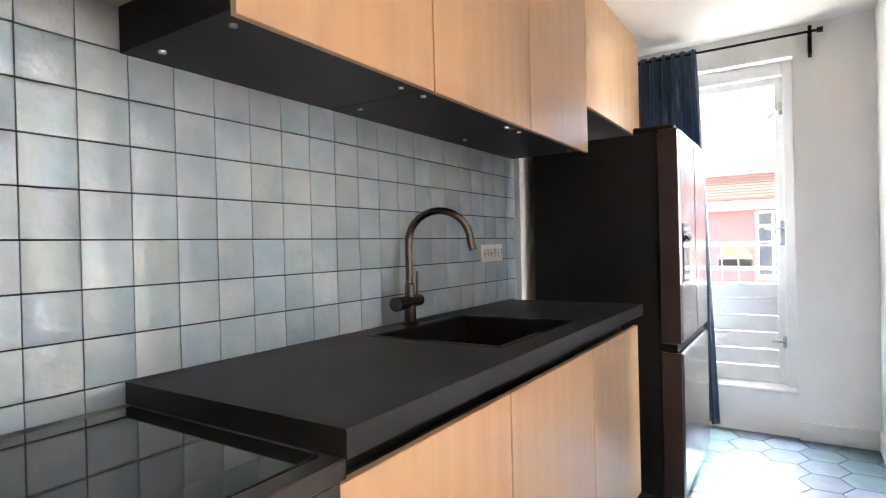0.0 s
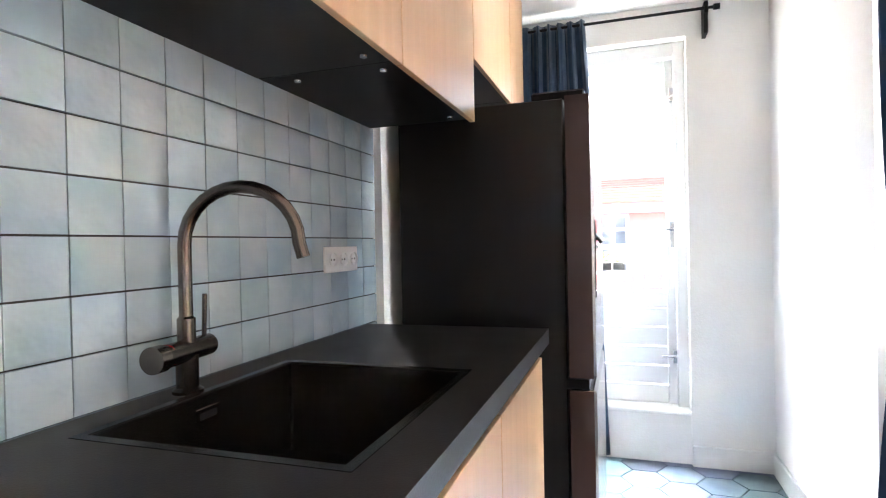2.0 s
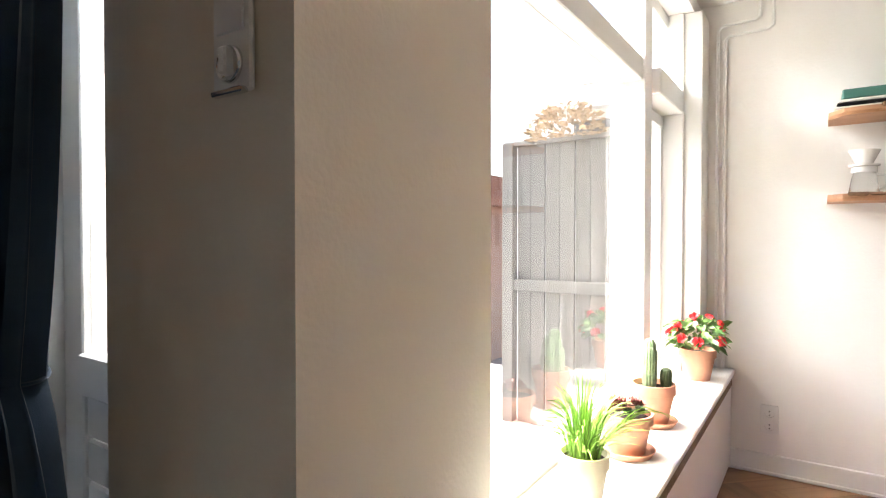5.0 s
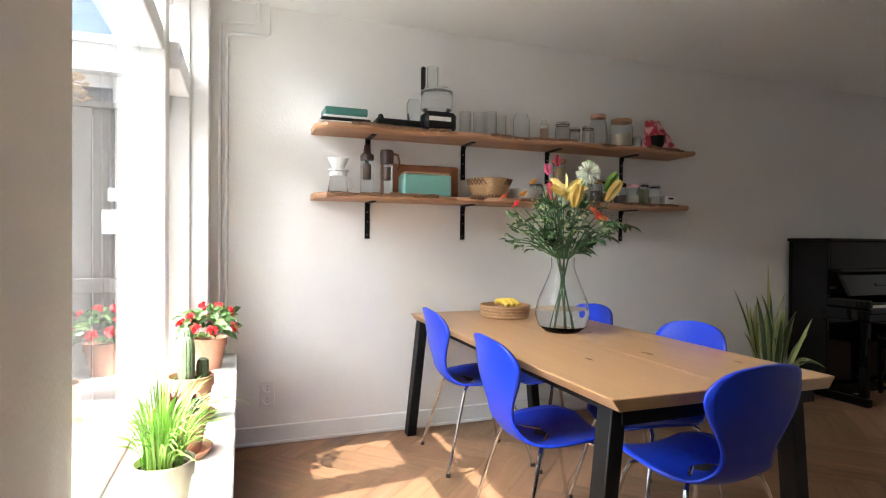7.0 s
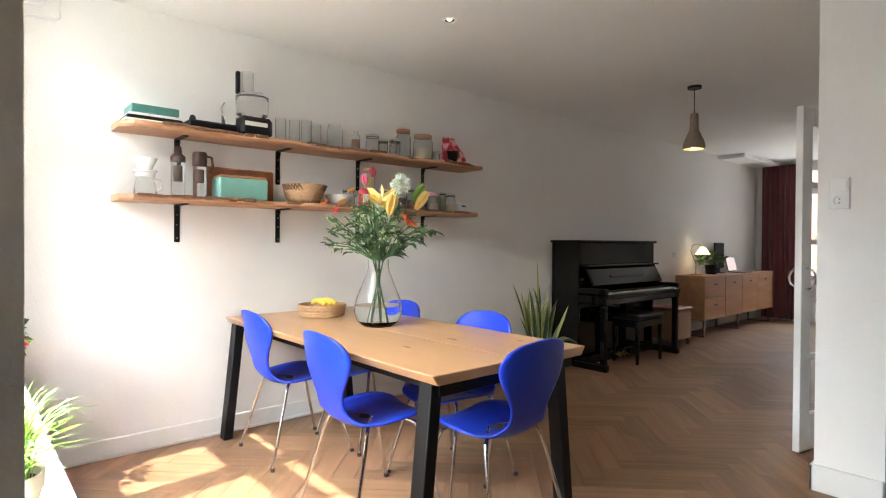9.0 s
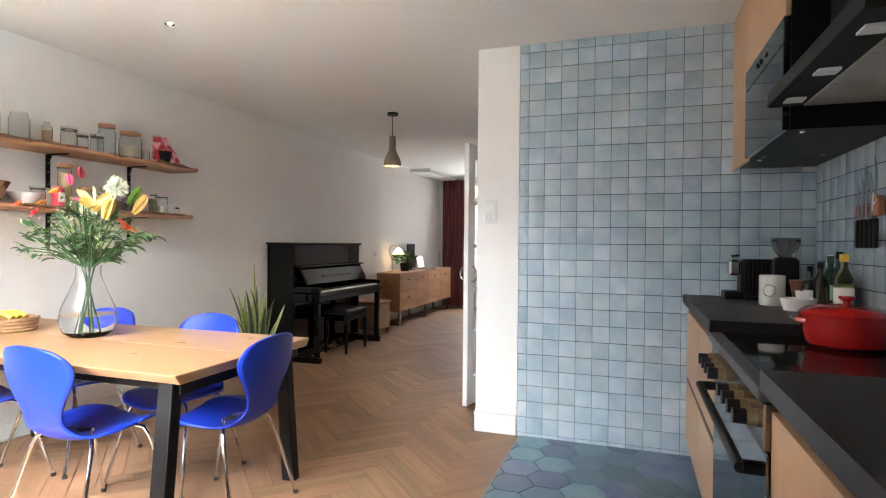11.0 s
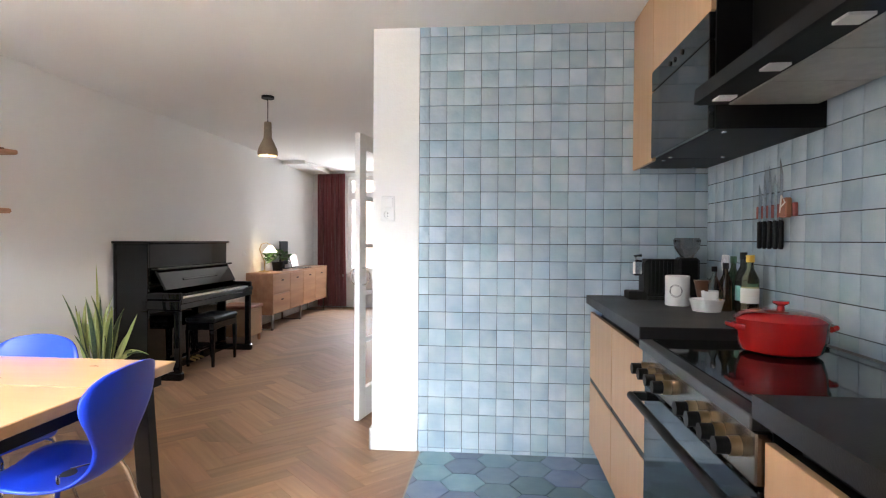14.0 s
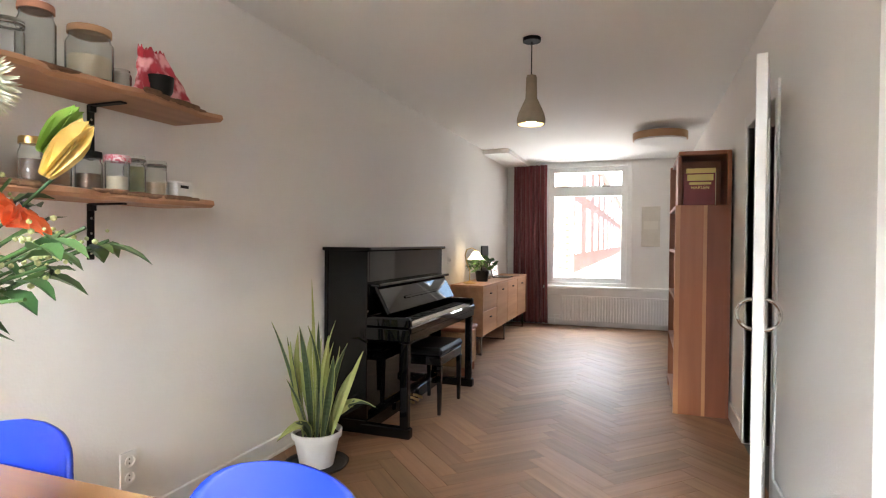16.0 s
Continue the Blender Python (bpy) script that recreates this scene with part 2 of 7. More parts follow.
BLACK = mat("black_metal", (0.005, 0.005, 0.0055), (0.008, 0.008, 0.0085), 0.5, spec=0.2, scale=14, bump=0.03, bscale=120)
RUBBER = mat("black_rubber", (0.02, 0.02, 0.02), (0.03, 0.03, 0.03), 0.8, scale=14)
LACQUER = mat("black_piano_lacquer", (0.003, 0.003, 0.0035), (0.004, 0.004, 0.0045), 0.03, scale=2, spec=0.32)
BLUE = mat("blue_lacquer", (0.006, 0.030, 0.40), (0.008, 0.038, 0.46), 0.36, scale=5, bump=0.02, bscale=60, spec=0.4)
TABLEWOOD = mat("oak_tabletop", (0.50, 0.295, 0.145), (0.39, 0.218, 0.100), 0.34, scale=16, stretch=(0.05, 1, 1), bump=0.03, bscale=60, rand=0.05, detail=7, mix=0.7)
SHELFWOOD = mat("live_edge_wood", (0.50, 0.275, 0.155), (0.32, 0.155, 0.075), 0.5, scale=14, stretch=(1, 0.05, 1), bump=0.08, bscale=40, rand=0.05, detail=7, mix=0.7)
BARK = mat("bark_edge", (0.11, 0.055, 0.03), (0.26, 0.14, 0.075), 0.85, scale=40, bump=0.6, bscale=60)
SIDEBOARD = mat("acacia_sideboard", (0.58, 0.32, 0.17), (0.33, 0.145, 0.065), 0.42, scale=10, stretch=(1, 0.06, 1), rand=0.2, bump=0.04, bscale=50, detail=7, mix=0.6)
BOOKWOOD = mat("red_brown_bookcase_wood", (0.44, 0.17, 0.075), (0.24, 0.078, 0.032), 0.4, scale=9, stretch=(1, 1, 0.07), bump=0.04, bscale=50, rand=0.1, detail=7, mix=0.5)
DENIM = mat("blue_curtain_cloth", (0.014, 0.042, 0.085), (0.010, 0.034, 0.070), 0.85, scale=30, bump=0.1, bscale=400, sheen=0.3)
WINE = mat("wine_red_curtain_cloth", (0.23, 0.05, 0.055), (0.18, 0.04, 0.045), 0.85, scale=20, bump=0.1, bscale=400, sheen=0.3)


def let_through(m, col, amount):
    """Lets part of the light shine through a cloth."""
    nt = m.node_tree
    bs, out = nt.nodes["Principled BSDF"], nt.nodes["Material Output"]
    tl = nt.nodes.new("ShaderNodeBsdfTranslucent")
    tl.inputs["Color"].default_value = (*col, 1)
    mx = nt.nodes.new("ShaderNodeMixShader")
    mx.inputs[0].default_value = amount
    nt.links.new(bs.outputs[0], mx.inputs[1])
    nt.links.new(tl.outputs[0], mx.inputs[2])
    nt.links.new(mx.outputs[0], out.inputs["Surface"])


let_through(DENIM, (0.03, 0.13, 0.26), 0.10)
let_through(WINE, (0.30, 0.06, 0.07), 0.2)
CLAY = mat("terracotta", (0.46, 0.20, 0.12), (0.55, 0.30, 0.20), 0.8, scale=9, bump=0.1, bscale=60)
CREAM = mat("cream_enamel", (0.66, 0.60, 0.44), (0.60, 0.54, 0.38), 0.45, scale=6)
SOIL = mat("potting_soil", (0.03, 0.02, 0.014), (0.06, 0.04, 0.03), 0.95, scale=60, bump=0.8, bscale=120)
LEAF = mat("green_leaf", (0.035, 0.10, 0.03), (0.07, 0.16, 0.05), 0.45, scale=12, island=True, rand=0.25, hue=0.02)
LEAFMID = mat("mid_green_leaf", (0.09, 0.20, 0.055), (0.15, 0.27, 0.09), 0.42, scale=12, island=True, rand=0.25, hue=0.02)
LEAFLIGHT = mat("light_green_leaf", (0.20, 0.42, 0.06), (0.30, 0.50, 0.10), 0.5, scale=12, island=True, rand=0.2)
SANSEV = mat("sansevieria_leaf", (0.022, 0.055, 0.024), (0.085, 0.125, 0.055), 0.42, scale=30, stretch=(1, 1, 3), rand=0.1)
SANSEDGE = mat("yellow_leaf_margin", (0.42, 0.45, 0.16), (0.34, 0.40, 0.14), 0.45, scale=20)
CACTUS = mat("cactus_skin", (0.10, 0.17, 0.08), (0.20, 0.27, 0.15), 0.7, scale=40, bump=0.4, bscale=130)
REDLEAF = mat("red_succulent", (0.32, 0.06, 0.08), (0.20, 0.10, 0.07), 0.5, scale=30)
REDFLOWER = mat("red_petal", (0.72, 0.02, 0.03), (0.85, 0.05, 0.06), 0.5, scale=20)
YELLOW = mat("yellow_petal", (0.85, 0.60, 0.14), (0.88, 0.72, 0.32), 0.5, scale=20)
ORANGE = mat("orange_petal", (0.85, 0.33, 0.03), (0.90, 0.45, 0.06), 0.55, scale=20)
PALEPETAL = mat("white_petal", (0.80, 0.82, 0.72), (0.70, 0.76, 0.58), 0.6, scale=20)
CORAL = mat("coral_petal", (0.85, 0.16, 0.05), (0.9, 0.25, 0.1), 0.5, scale=20)
GLASS = glass("clear_glass")
JARGLASS = glass("jar_glass", (0.93, 0.95, 0.94), 0.03, 1.4)
JARGLASS.node_tree.nodes["Principled BSDF"].inputs["Transmission Weight"].default_value = 0.955
PANE = glass("window_pane", ior=1.3)
WATER = glass("vase_water", (0.97, 0.99, 0.97), ior=1.06)
VASE = glass("vase_glass", (0.98, 0.99, 0.99), ior=1.3)
PORCELAIN = mat("white_porcelain", (0.82, 0.82, 0.80), (0.78, 0.78, 0.76), 0.2, scale=5)
PLASTIC = mat("white_plastic", (0.80, 0.80, 0.78), (0.76, 0.76, 0.74), 0.35, scale=5)
CONCRETE = mat("beige_concrete", (0.34, 0.27, 0.19), (0.27, 0.215, 0.15), 0.85, scale=20, bump=0.15, bscale=80)
RATTAN = mat("woven_straw", (0.50, 0.31, 0.16), (0.34, 0.19, 0.09), 0.75, scale=50, stretch=(1, 1, 4), bump=0.5, bscale=120)
RATTANDARK = mat("dark_woven_straw", (0.16, 0.075, 0.035), (0.10, 0.05, 0.025), 0.75, scale=50, bump=0.4, bscale=120)
BANANA = mat("banana_skin", (0.72, 0.50, 0.07), (0.60, 0.38, 0.05), 0.5, scale=14)
ENAMELRED = mat("red_enamel", (0.42, 0.010, 0.009), (0.30, 0.006, 0.007), 0.10, scale=4, coat=0.6)
KNOBBRASS = mat("antique_brass", (0.55, 0.42, 0.26), (0.42, 0.31, 0.18), 0.3, 1.0, scale=30)
MINT = mat("mint_green_enamel", (0.19, 0.42, 0.36), (0.16, 0.37, 0.31), 0.35, scale=5)
REDPACK = mat("red_packaging", (0.62, 0.03, 0.05), (0.75, 0.10, 0.14), 0.4, scale=20)
PINKPACK = mat("pink_packaging", (0.80, 0.40, 0.44), (0.42, 0.02, 0.04), 0.4, scale=16, mix=0.10, bump=0.3, bscale=30, detail=2)
CORK = mat("cork", (0.50, 0.29, 0.15), (0.40, 0.22, 0.11), 0.85, scale=50, bump=0.3, bscale=150)
PASTA = mat("pasta", (0.72, 0.52, 0.24), (0.62, 0.42, 0.17), 0.6, scale=60, stretch=(1, 1, 0.05))
FLOUR = mat("pale_grain", (0.80, 0.70, 0.52), (0.70, 0.58, 0.40), 0.9, scale=90, bump=0.4, bscale=200)
BEANS = mat("green_beans_dry", (0.42, 0.42, 0.20), (0.25, 0.27, 0.11), 0.7, scale=120, bump=0.6, bscale=160)
BLADE = mat("knife_blade", (0.62, 0.64, 0.66), (0.5, 0.52, 0.54), 0.22, 1.0, scale=20)
PAPER = mat("paper", (0.75, 0.72, 0.64), (0.70, 0.66, 0.57), 0.8, scale=6)
LAMPGLOW = mat("lit_lamp", (1, 0.9, 0.7), None, 0.5, glow=((1.0, 0.78, 0.45), 9.0))
SHADEGLOW = mat("lit_glass_shade", (0.9, 0.8, 0.6), None, 0.4, glow=((1.0, 0.80, 0.50), 0.7))
IVORY = mat("piano_ivory", (0.78, 0.77, 0.72), (0.74, 0.73, 0.68), 0.3, scale=9)
BRICKRED = mat("red_brick", (0.48, 0.19, 0.165), (0.42, 0.155, 0.135), 0.9, scale=3, bump=0.3, bscale=12)
BRICKPALE = mat("pale_brick", (0.42, 0.26, 0.19), (0.34, 0.20, 0.15), 0.9, scale=3, bump=0.3, bscale=12)
ROOF = mat("roof_tile", (0.36, 0.17, 0.11), (0.28, 0.13, 0.09), 0.9, scale=3)
FENCE = mat("grey_fence_board", (0.15, 0.145, 0.14), (0.10, 0.095, 0.09), 0.85, scale=12, stretch=(1, 1, 0.06), bump=0.2, bscale=40, rand=0.12)
RENDERW = mat("white_render", (0.72, 0.72, 0.72), (0.66, 0.66, 0.66), 0.9, scale=3)
BLUEPAINT = mat("blue_paint", (0.05, 0.20, 0.45), (0.04, 0.17, 0.40), 0.5, scale=3)
TARMAC = mat("street_ground", (0.26, 0.22, 0.19), (0.20, 0.17, 0.15), 0.9, scale=0.6)
DRYLEAF = mat("dry_leaf", (0.30, 0.20, 0.12), (0.38, 0.27, 0.16), 0.8, scale=10, island=True, rand=0.3)
DARKPANE = mat("dark_window_pane", (0.05, 0.06, 0.07), (0.09, 0.10, 0.11), 0.08, scale=2)

# ---- the plan, in metres ----
H = 2.55            # ceiling
EAST = 4.65         # long wall of dining and living room
KW = 1.645          # width of the tiled kitchen floor
PIL = 1.945         # end of the tiled wall
FAR = -6.9          # wall with the street window
NOOK = 5.51         # wall with the balcony door
YW0, YW1 = 3.153, 3.65   # wall with the dining window
CTOP, UNDER = 0.963, 1.70
TP = 0.102          # tile pitch

# ---- structure ----
structure("floor", boxes((-0.3, -7.3, -0.25, EAST + 0.3, 3.45, -0.012), (-0.3, 3.45, -0.25, 2.1, NOOK + 0.3, -0.012)), GROUT_F, "concrete floor slab under tiles and planks", "floor")
structure("ceiling", boxes((-0.3, -7.3, H, EAST + 0.3, 3.45, H + 0.25), (-0.3, 3.45, H, 2.1, NOOK + 0.35, H + 0.25)), CEIL, "white plastered ceiling", "ceiling")
structure("ceiling_beam", boxes((4.28, FAR, H - 0.06, EAST, -5.4, H)), CEIL, "white boxed-in pipe casing under the ceiling", "ceiling")
structure("wall_kitchen", boxes((-0.3, -0.3, -0.25, -0.008, NOOK + 0.35, H)), GROUT, "kitchen wall behind glazed tiles", "wall")
structure("wall_fridge", boxes((-0.008, 4.15, 0, 0.03, NOOK, H)), WALL, "white plastered wall beside the fridge", "wall")
structure("wall_tiled", boxes((-0.008, -0.3, 0, KW + 0.02, -0.008, H)), GROUT, "end wall of the kitchen behind glazed tiles", "wall")
structure("wall_pillar", boxes((KW + 0.02, -0.3, 0, PIL, 0.0, H)), WALL, "white plastered end of the kitchen wall", "wall")
structure("wall_east", boxes((EAST, -7.3, -0.25, EAST + 0.3, 3.45, H)), WALL, "long white plastered wall", "wall")
structure("wall_living_west", boxes((1.70, -1.28, 0, PIL, -0.3, H), (1.70, -2.10, 2.06, PIL, -1.28, H), (1.70, FAR - 0.3, 0, PIL, -2.10, H)), WALL, "white plastered wall with a doorway to the hall", "wall")
structure("wall_hall", boxes((0.5, -2.6, 0, 0.7, -0.9, H), (0.7, -2.6, 0, 1.70, -2.4, H), (0.7, -1.05, 0, 1.70, -0.9, H)), WALL, "white hall wall beyond the doorway", "wall")
WX0, WX1, WZ0, WZ1 = 2.80, 3.98, 0.67, 2.46
structure("wall_street", boxes((PIL, FAR - 0.3, 0, WX0, FAR, H), (WX1, FAR - 0.3, 0, EAST, FAR, H), (WX0, FAR - 0.3, 0, WX1, FAR, WZ0), (WX0, FAR - 0.3, WZ1, WX1, FAR, H)), WALL, "white wall with the street window", "wall")
PX = 1.72
structure("wall_window_pier", prism([(PX, YW0), (2.335, YW0 + 0.057), (2.335, YW0 + 0.09), (2.13, YW0 + 0.12), (2.13, YW1), (PX, YW1)], 0, H), PIERPAINT, "beige plastered pier between kitchen and dining window", "wall")
structure("wall_under_window", boxes((2.13, 3.06, 0, EAST, 3.45, 0.50), (2.13, YW0, 2.47, EAST, 3.45, H)), WALL, "white wall under and over the dining window", "wall")
structure("wall_nook_east", boxes((1.66, 4.25, 0, 2.1, NOOK + 0.35, H), (1.72, YW1, 2.42, 2.1, 4.25, H), (1.74, YW1, 0, 2.1, 4.25, 0.12)), WALL, "white wall of the kitchen nook with a side door", "wall")
DX0, DX1, DZ1 = 0.34, 1.255, 2.37
structure("wall_nook", boxes((0.03, NOOK, 0, DX0, NOOK + 0.3, H), (DX1, NOOK, 0, 1.66, NOOK + 0.3, H), (DX0, NOOK, DZ1, DX1, NOOK + 0.3, H), (DX0, NOOK + 0.02, 0, DX1, NOOK + 0.3, 0.28)), WALL, "white wall with the balcony door", "wall")


def baseboard(rows, label):
    bm = bmesh.new()
    for r in rows:
        B(*r, bevel=0.004, bm=bm)
    structure("baseboard", bm, TRIM, label, "baseboard")


baseboard([(EAST - 0.016, -6.9, 0, EAST, 3.02, 0.11), (EAST - 0.022, -6.9, 0, EAST, 3.02, 0.02)], "white painted baseboard along the long wall")
baseboard([(KW + 0.02, 0.0, 0, PIL + 0.016, 0.018, 0.13), (PIL, -1.2, 0, PIL + 0.016, 0.018, 0.13)], "white painted baseboard round the wall end")
baseboard([(PIL, -6.9, 0, PIL + 0.016, -2.18, 0.12), (PIL, FAR, 0, EAST, FAR + 0.016, 0.1)], "white painted baseboard of the living room")
baseboard([(DX1, NOOK - 0.016, 0, 1.66, NOOK, 0.115), (1.644, 4.25, 0, 1.66, NOOK, 0.115)], "white painted baseboard of the kitchen nook")

# ---- windows and doors ----
def pane(x0, y0, z0, x1, y1, z1, parent):
    ob = part("pane", B(x0, y0, z0, x1, y1, z1), PANE, parent, "clear window glass", smooth=False)
    ob.visible_shadow = False
    return ob


GY = 3.33
win = thing("window_1", (3.2, GY, 0.5), "white painted dining window with a large fixed pane and a casement", "window", kind="structure")
part("window_frame", boxes((2.13, GY - 0.06, 0.5, 2.21, GY + 0.08, 2.47), (2.21, GY - 0.05, 0.5, 3.80, GY + 0.06, 0.60), (2.21, GY - 0.05, 2.40, EAST, GY + 0.06, 2.47), bevel=0.004), WHITE, win)
part("mullion", boxes((3.80, GY - 0.09, 0.5, 3.92, GY + 0.07, 2.47), bevel=0.005), WHITE, win)
part("post", boxes((4.45, 3.11, 0.5, EAST, GY + 0.07, 2.47), (4.43, 3.20, 0.5, 4.45, GY + 0.07, 2.47), bevel=0.005), WHITE, win)
part("transom", boxes((2.21, GY - 0.08, 1.97, 3.80, GY + 0.06, 2.07), bevel=0.005), WHITE, win)
part("transom", boxes((3.92, GY - 0.13, 1.93, 4.43, GY + 0.06, 2.05), bevel=0.005), WHITE, win)
part("casement", boxes((3.93, GY - 0.03, 0.60, 3.98, GY + 0.03, 1.92), (4.37, GY - 0.03, 0.60, 4.42, GY + 0.03, 1.92), (3.98, GY - 0.03, 0.60, 4.37, GY + 0.03, 0.66), (3.98, GY - 0.03, 1.86, 4.37, GY + 0.03, 1.92), bevel=0.004), WHITE, win)
pane(2.21, GY, 0.60, 3.80, GY + 0.005, 1.97, win)
pane(2.21, GY, 2.07, 3.80, GY + 0.005, 2.40, win)
pane(3.98, GY, 0.66, 4.37, GY + 0.005, 1.86, win)
pane(3.92, GY, 2.05, 4.43, GY + 0.005, 2.40, win)
part("window_catch", boxes((3.93, GY - 0.06, 0.62, 4.02, GY - 0.03, 0.64), bevel=0.003), CHROME, win, "small metal window catch")
part("window_jamb", boxes((2.13, YW0 + 0.057, 0, 2.165, GY - 0.06, 2.5), bevel=0.004), WHITE, win)
sill = thing("window_sill", (3.2, 3.1, 0.5), "wide white window sill with a ventilation grille over a radiator casing", "sill", kind="structure")
part("board", boxes((2.17, 2.965, 0.515, EAST, GY - 0.05, 0.545), bevel=0.006), WHITE, sill)
part("casing", boxes((2.17, 2.985, 0.02, EAST, 3.06, 0.455), bevel=0.004), WHITE, sill)
bm = bmesh.new()
for i in range(121):
    B(2.18 + i * 0.0203, 2.978, 0.457, 2.188 + i * 0.0203, 3.0, 0.513, bm=bm)
part("grille", bm, CONCRETE, sill, "beige slatted grille", smooth=False)

d1 = thing("door_1", (0.8, NOOK + 0.1, 0.28), "white painted balcony door with one pane over horizontal boards", "door", kind="structure")
DY = NOOK + 0.13
part("door_frame", boxes((DX0, DY - 0.05, 0.28, DX0 + 0.06, DY + 0.08, DZ1), (DX1 - 0.06, DY - 0.05, 0.28, DX1, DY + 0.08, DZ1), (DX0 + 0.06, DY - 0.048, DZ1 - 0.085, DX1 - 0.06, DY + 0.078, DZ1 - 0.002), bevel=0.004), WHITE, d1)
bm = boxes((DX0 + 0.06, DY, 0.30, DX0 + 0.15, DY + 0.045, 2.30), (1.15, DY, 0.30, DX1 - 0.06, DY + 0.045, 2.30), (DX0 + 0.15, DY, 2.24, 1.15, DY + 0.045, 2.30), (DX0 + 0.15, DY, 0.86, 1.15, DY + 0.045, 0.955), bevel=0.004)
part("leaf", bm, WHITE, d1)
for i in range(5):
    z = 0.30 + i * 0.112
    part("board", boxes((DX0 + 0.15, DY + 0.008, z, 1.15, DY + 0.035, z + 0.108), bevel=0.006), WHITE, d1)
pane(DX0 + 0.15, DY + 0.02, 0.955, 1.15, DY + 0.025, 2.24, d1)
part("threshold", boxes((DX0, NOOK + 0.005, 0.27, DX1, DY + 0.05, 0.30), bevel=0.008), WHITE, d1)
hd = part("handle_plate", boxes((1.165, DY - 0.012, 1.20, 1.20, DY, 1.36), bevel=0.003), CHROME, d1, "chrome plate")
part("lever", tube([(1.183, DY - 0.01, 1.31), (1.183, DY - 0.05, 1.31), (1.09, DY - 0.055, 1.315)], 0.008), CHROME, hd, "chrome lever")
for z in (2.08, 0.58):
    la = part("latch", boxes((1.17, DY - 0.03, z - 0.04, 1.215, DY, z + 0.04), bevel=0.004), CHROME, d1, "old metal latch")
    part("arm", rod((1.19, DY - 0.03, z), (1.11, DY - 0.04, z - 0.06 if z > 1 else z + 0.005), 0.008), CHROME, la)

d2 = thing("door_2", (1.86, 3.95, 0.1), "white painted side door with one pane over horizontal boards", "door", kind="structure")
SX = 1.86
part("door_frame", boxes((SX - 0.06, YW1, 0.12, SX + 0.06, YW1 + 0.07, 2.42), (SX - 0.06, 4.18, 0.12, SX + 0.06, 4.25, 2.42), (SX - 0.058, YW1 + 0.07, 2.35, SX + 0.058, 4.18, 2.418), bevel=0.004), WHITE, d2)
part("leaf", boxes((SX, YW1 + 0.07, 0.13, SX + 0.045, YW1 + 0.17, 2.35), (SX, 4.08, 0.13, SX + 0.045, 4.18, 2.35), (SX, YW1 + 0.17, 2.25, SX + 0.045, 4.08, 2.35), (SX - 0.01, YW1 + 0.17, 0.88, SX + 0.045, 4.08, 0.98), bevel=0.004), WHITE, d2)
for i in range(7):
    z = 0.13 + i * 0.107
    part("board", boxes((SX + 0.008, YW1 + 0.17, z, SX + 0.035, 4.08, z + 0.103), bevel=0.006), WHITE, d2)
pane(SX + 0.02, YW1 + 0.17, 0.98, SX + 0.025, 4.08, 2.25, d2)

w2 = thing("window_2", ((WX0 + WX1) / 2, FAR, WZ0), "white street window with a transom light", "window", kind="structure")
FY = FAR - 0.1
part("window_frame", boxes((WX0, FY - 0.04, WZ0, WX0 + 0.08, FY + 0.06, WZ1), (WX1 - 0.08, FY - 0.04, WZ0, WX1, FY + 0.06, WZ1), (WX0 + 0.08, FY - 0.038, WZ0, WX1 - 0.08, FY + 0.058, WZ0 + 0.07), (WX0 + 0.08, FY - 0.038, WZ1 - 0.07, WX1 - 0.08, FY + 0.058, WZ1), (WX0 + 0.08, FY - 0.038, 2.02, WX1 - 0.08, FY + 0.07, 2.17), bevel=0.004), WHITE, w2)
pane(WX0 + 0.08, FY, WZ0 + 0.07, WX1 - 0.08, FY + 0.005, 2.02, w2)
pane(WX0 + 0.08, FY, 2.17, WX1 - 0.08, FY + 0.005, WZ1 - 0.07, w2)
for x in (WX0 + 0.25, WX1 - 0.3):
    part("catch", boxes((x, FY + 0.06, 2.155, x + 0.12, FY + 0.09, 2.175), bevel=0.003), CHROME, w2, "metal window catch")
part("window_sill", boxes((WX0 - 0.9, FAR - 0.02, WZ0 - 0.09, WX1 + 0.1, FAR + 0.10, WZ0 - 0.05), (WX0 - 0.9, FAR - 0.02, WZ0 - 0.2, WX1 + 0.1, FAR + 0.05, WZ0 - 0.09), bevel=0.005), WHITE, w2)
part("window_casing", boxes((WX0 - 0.07, FAR, WZ0 - 0.05, WX0, FAR + 0.02, WZ1 + 0.06), (WX1, FAR, WZ0 - 0.05, WX1 + 0.07, FAR + 0.02, WZ1 + 0.06), (WX0, FAR, WZ1, WX1, FAR + 0.02, WZ1 + 0.06), bevel=0.004), WHITE, w2)

# glazed hall door, standing open
d3 = thing("door_3", (0, 0, 0), "white glazed room door standing open against the wall", "door", kind="structure")
DW, DH = 0.83, 2.02
part("leaf", boxes((-0.02, 0, 0.01, 0.02, 0.105, DH), (-0.02, DW - 0.105, 0.01, 0.02, DW, DH), (-0.02, 0.105, DH - 0.11, 0.02, DW - 0.105, DH), (-0.02, 0.105, 0.01, 0.02, DW - 0.105, 0.22), bevel=0.003), WHITE, d3)
bm = bmesh.new()
for k in (1, 2):
    y = 0.105 + k * 0.2067
    B(-0.015, y - 0.015, 0.22, 0.015, y + 0.015, DH - 0.11, bevel=0.003, bm=bm)
for k in range(1, 5):
    z = 0.22 + k * 0.338
    B(-0.015, 0.105, z - 0.015, 0.015, DW - 0.105, z + 0.015, bevel=0.003, bm=bm)
part("glazing_bars", bm, WHITE, d3)
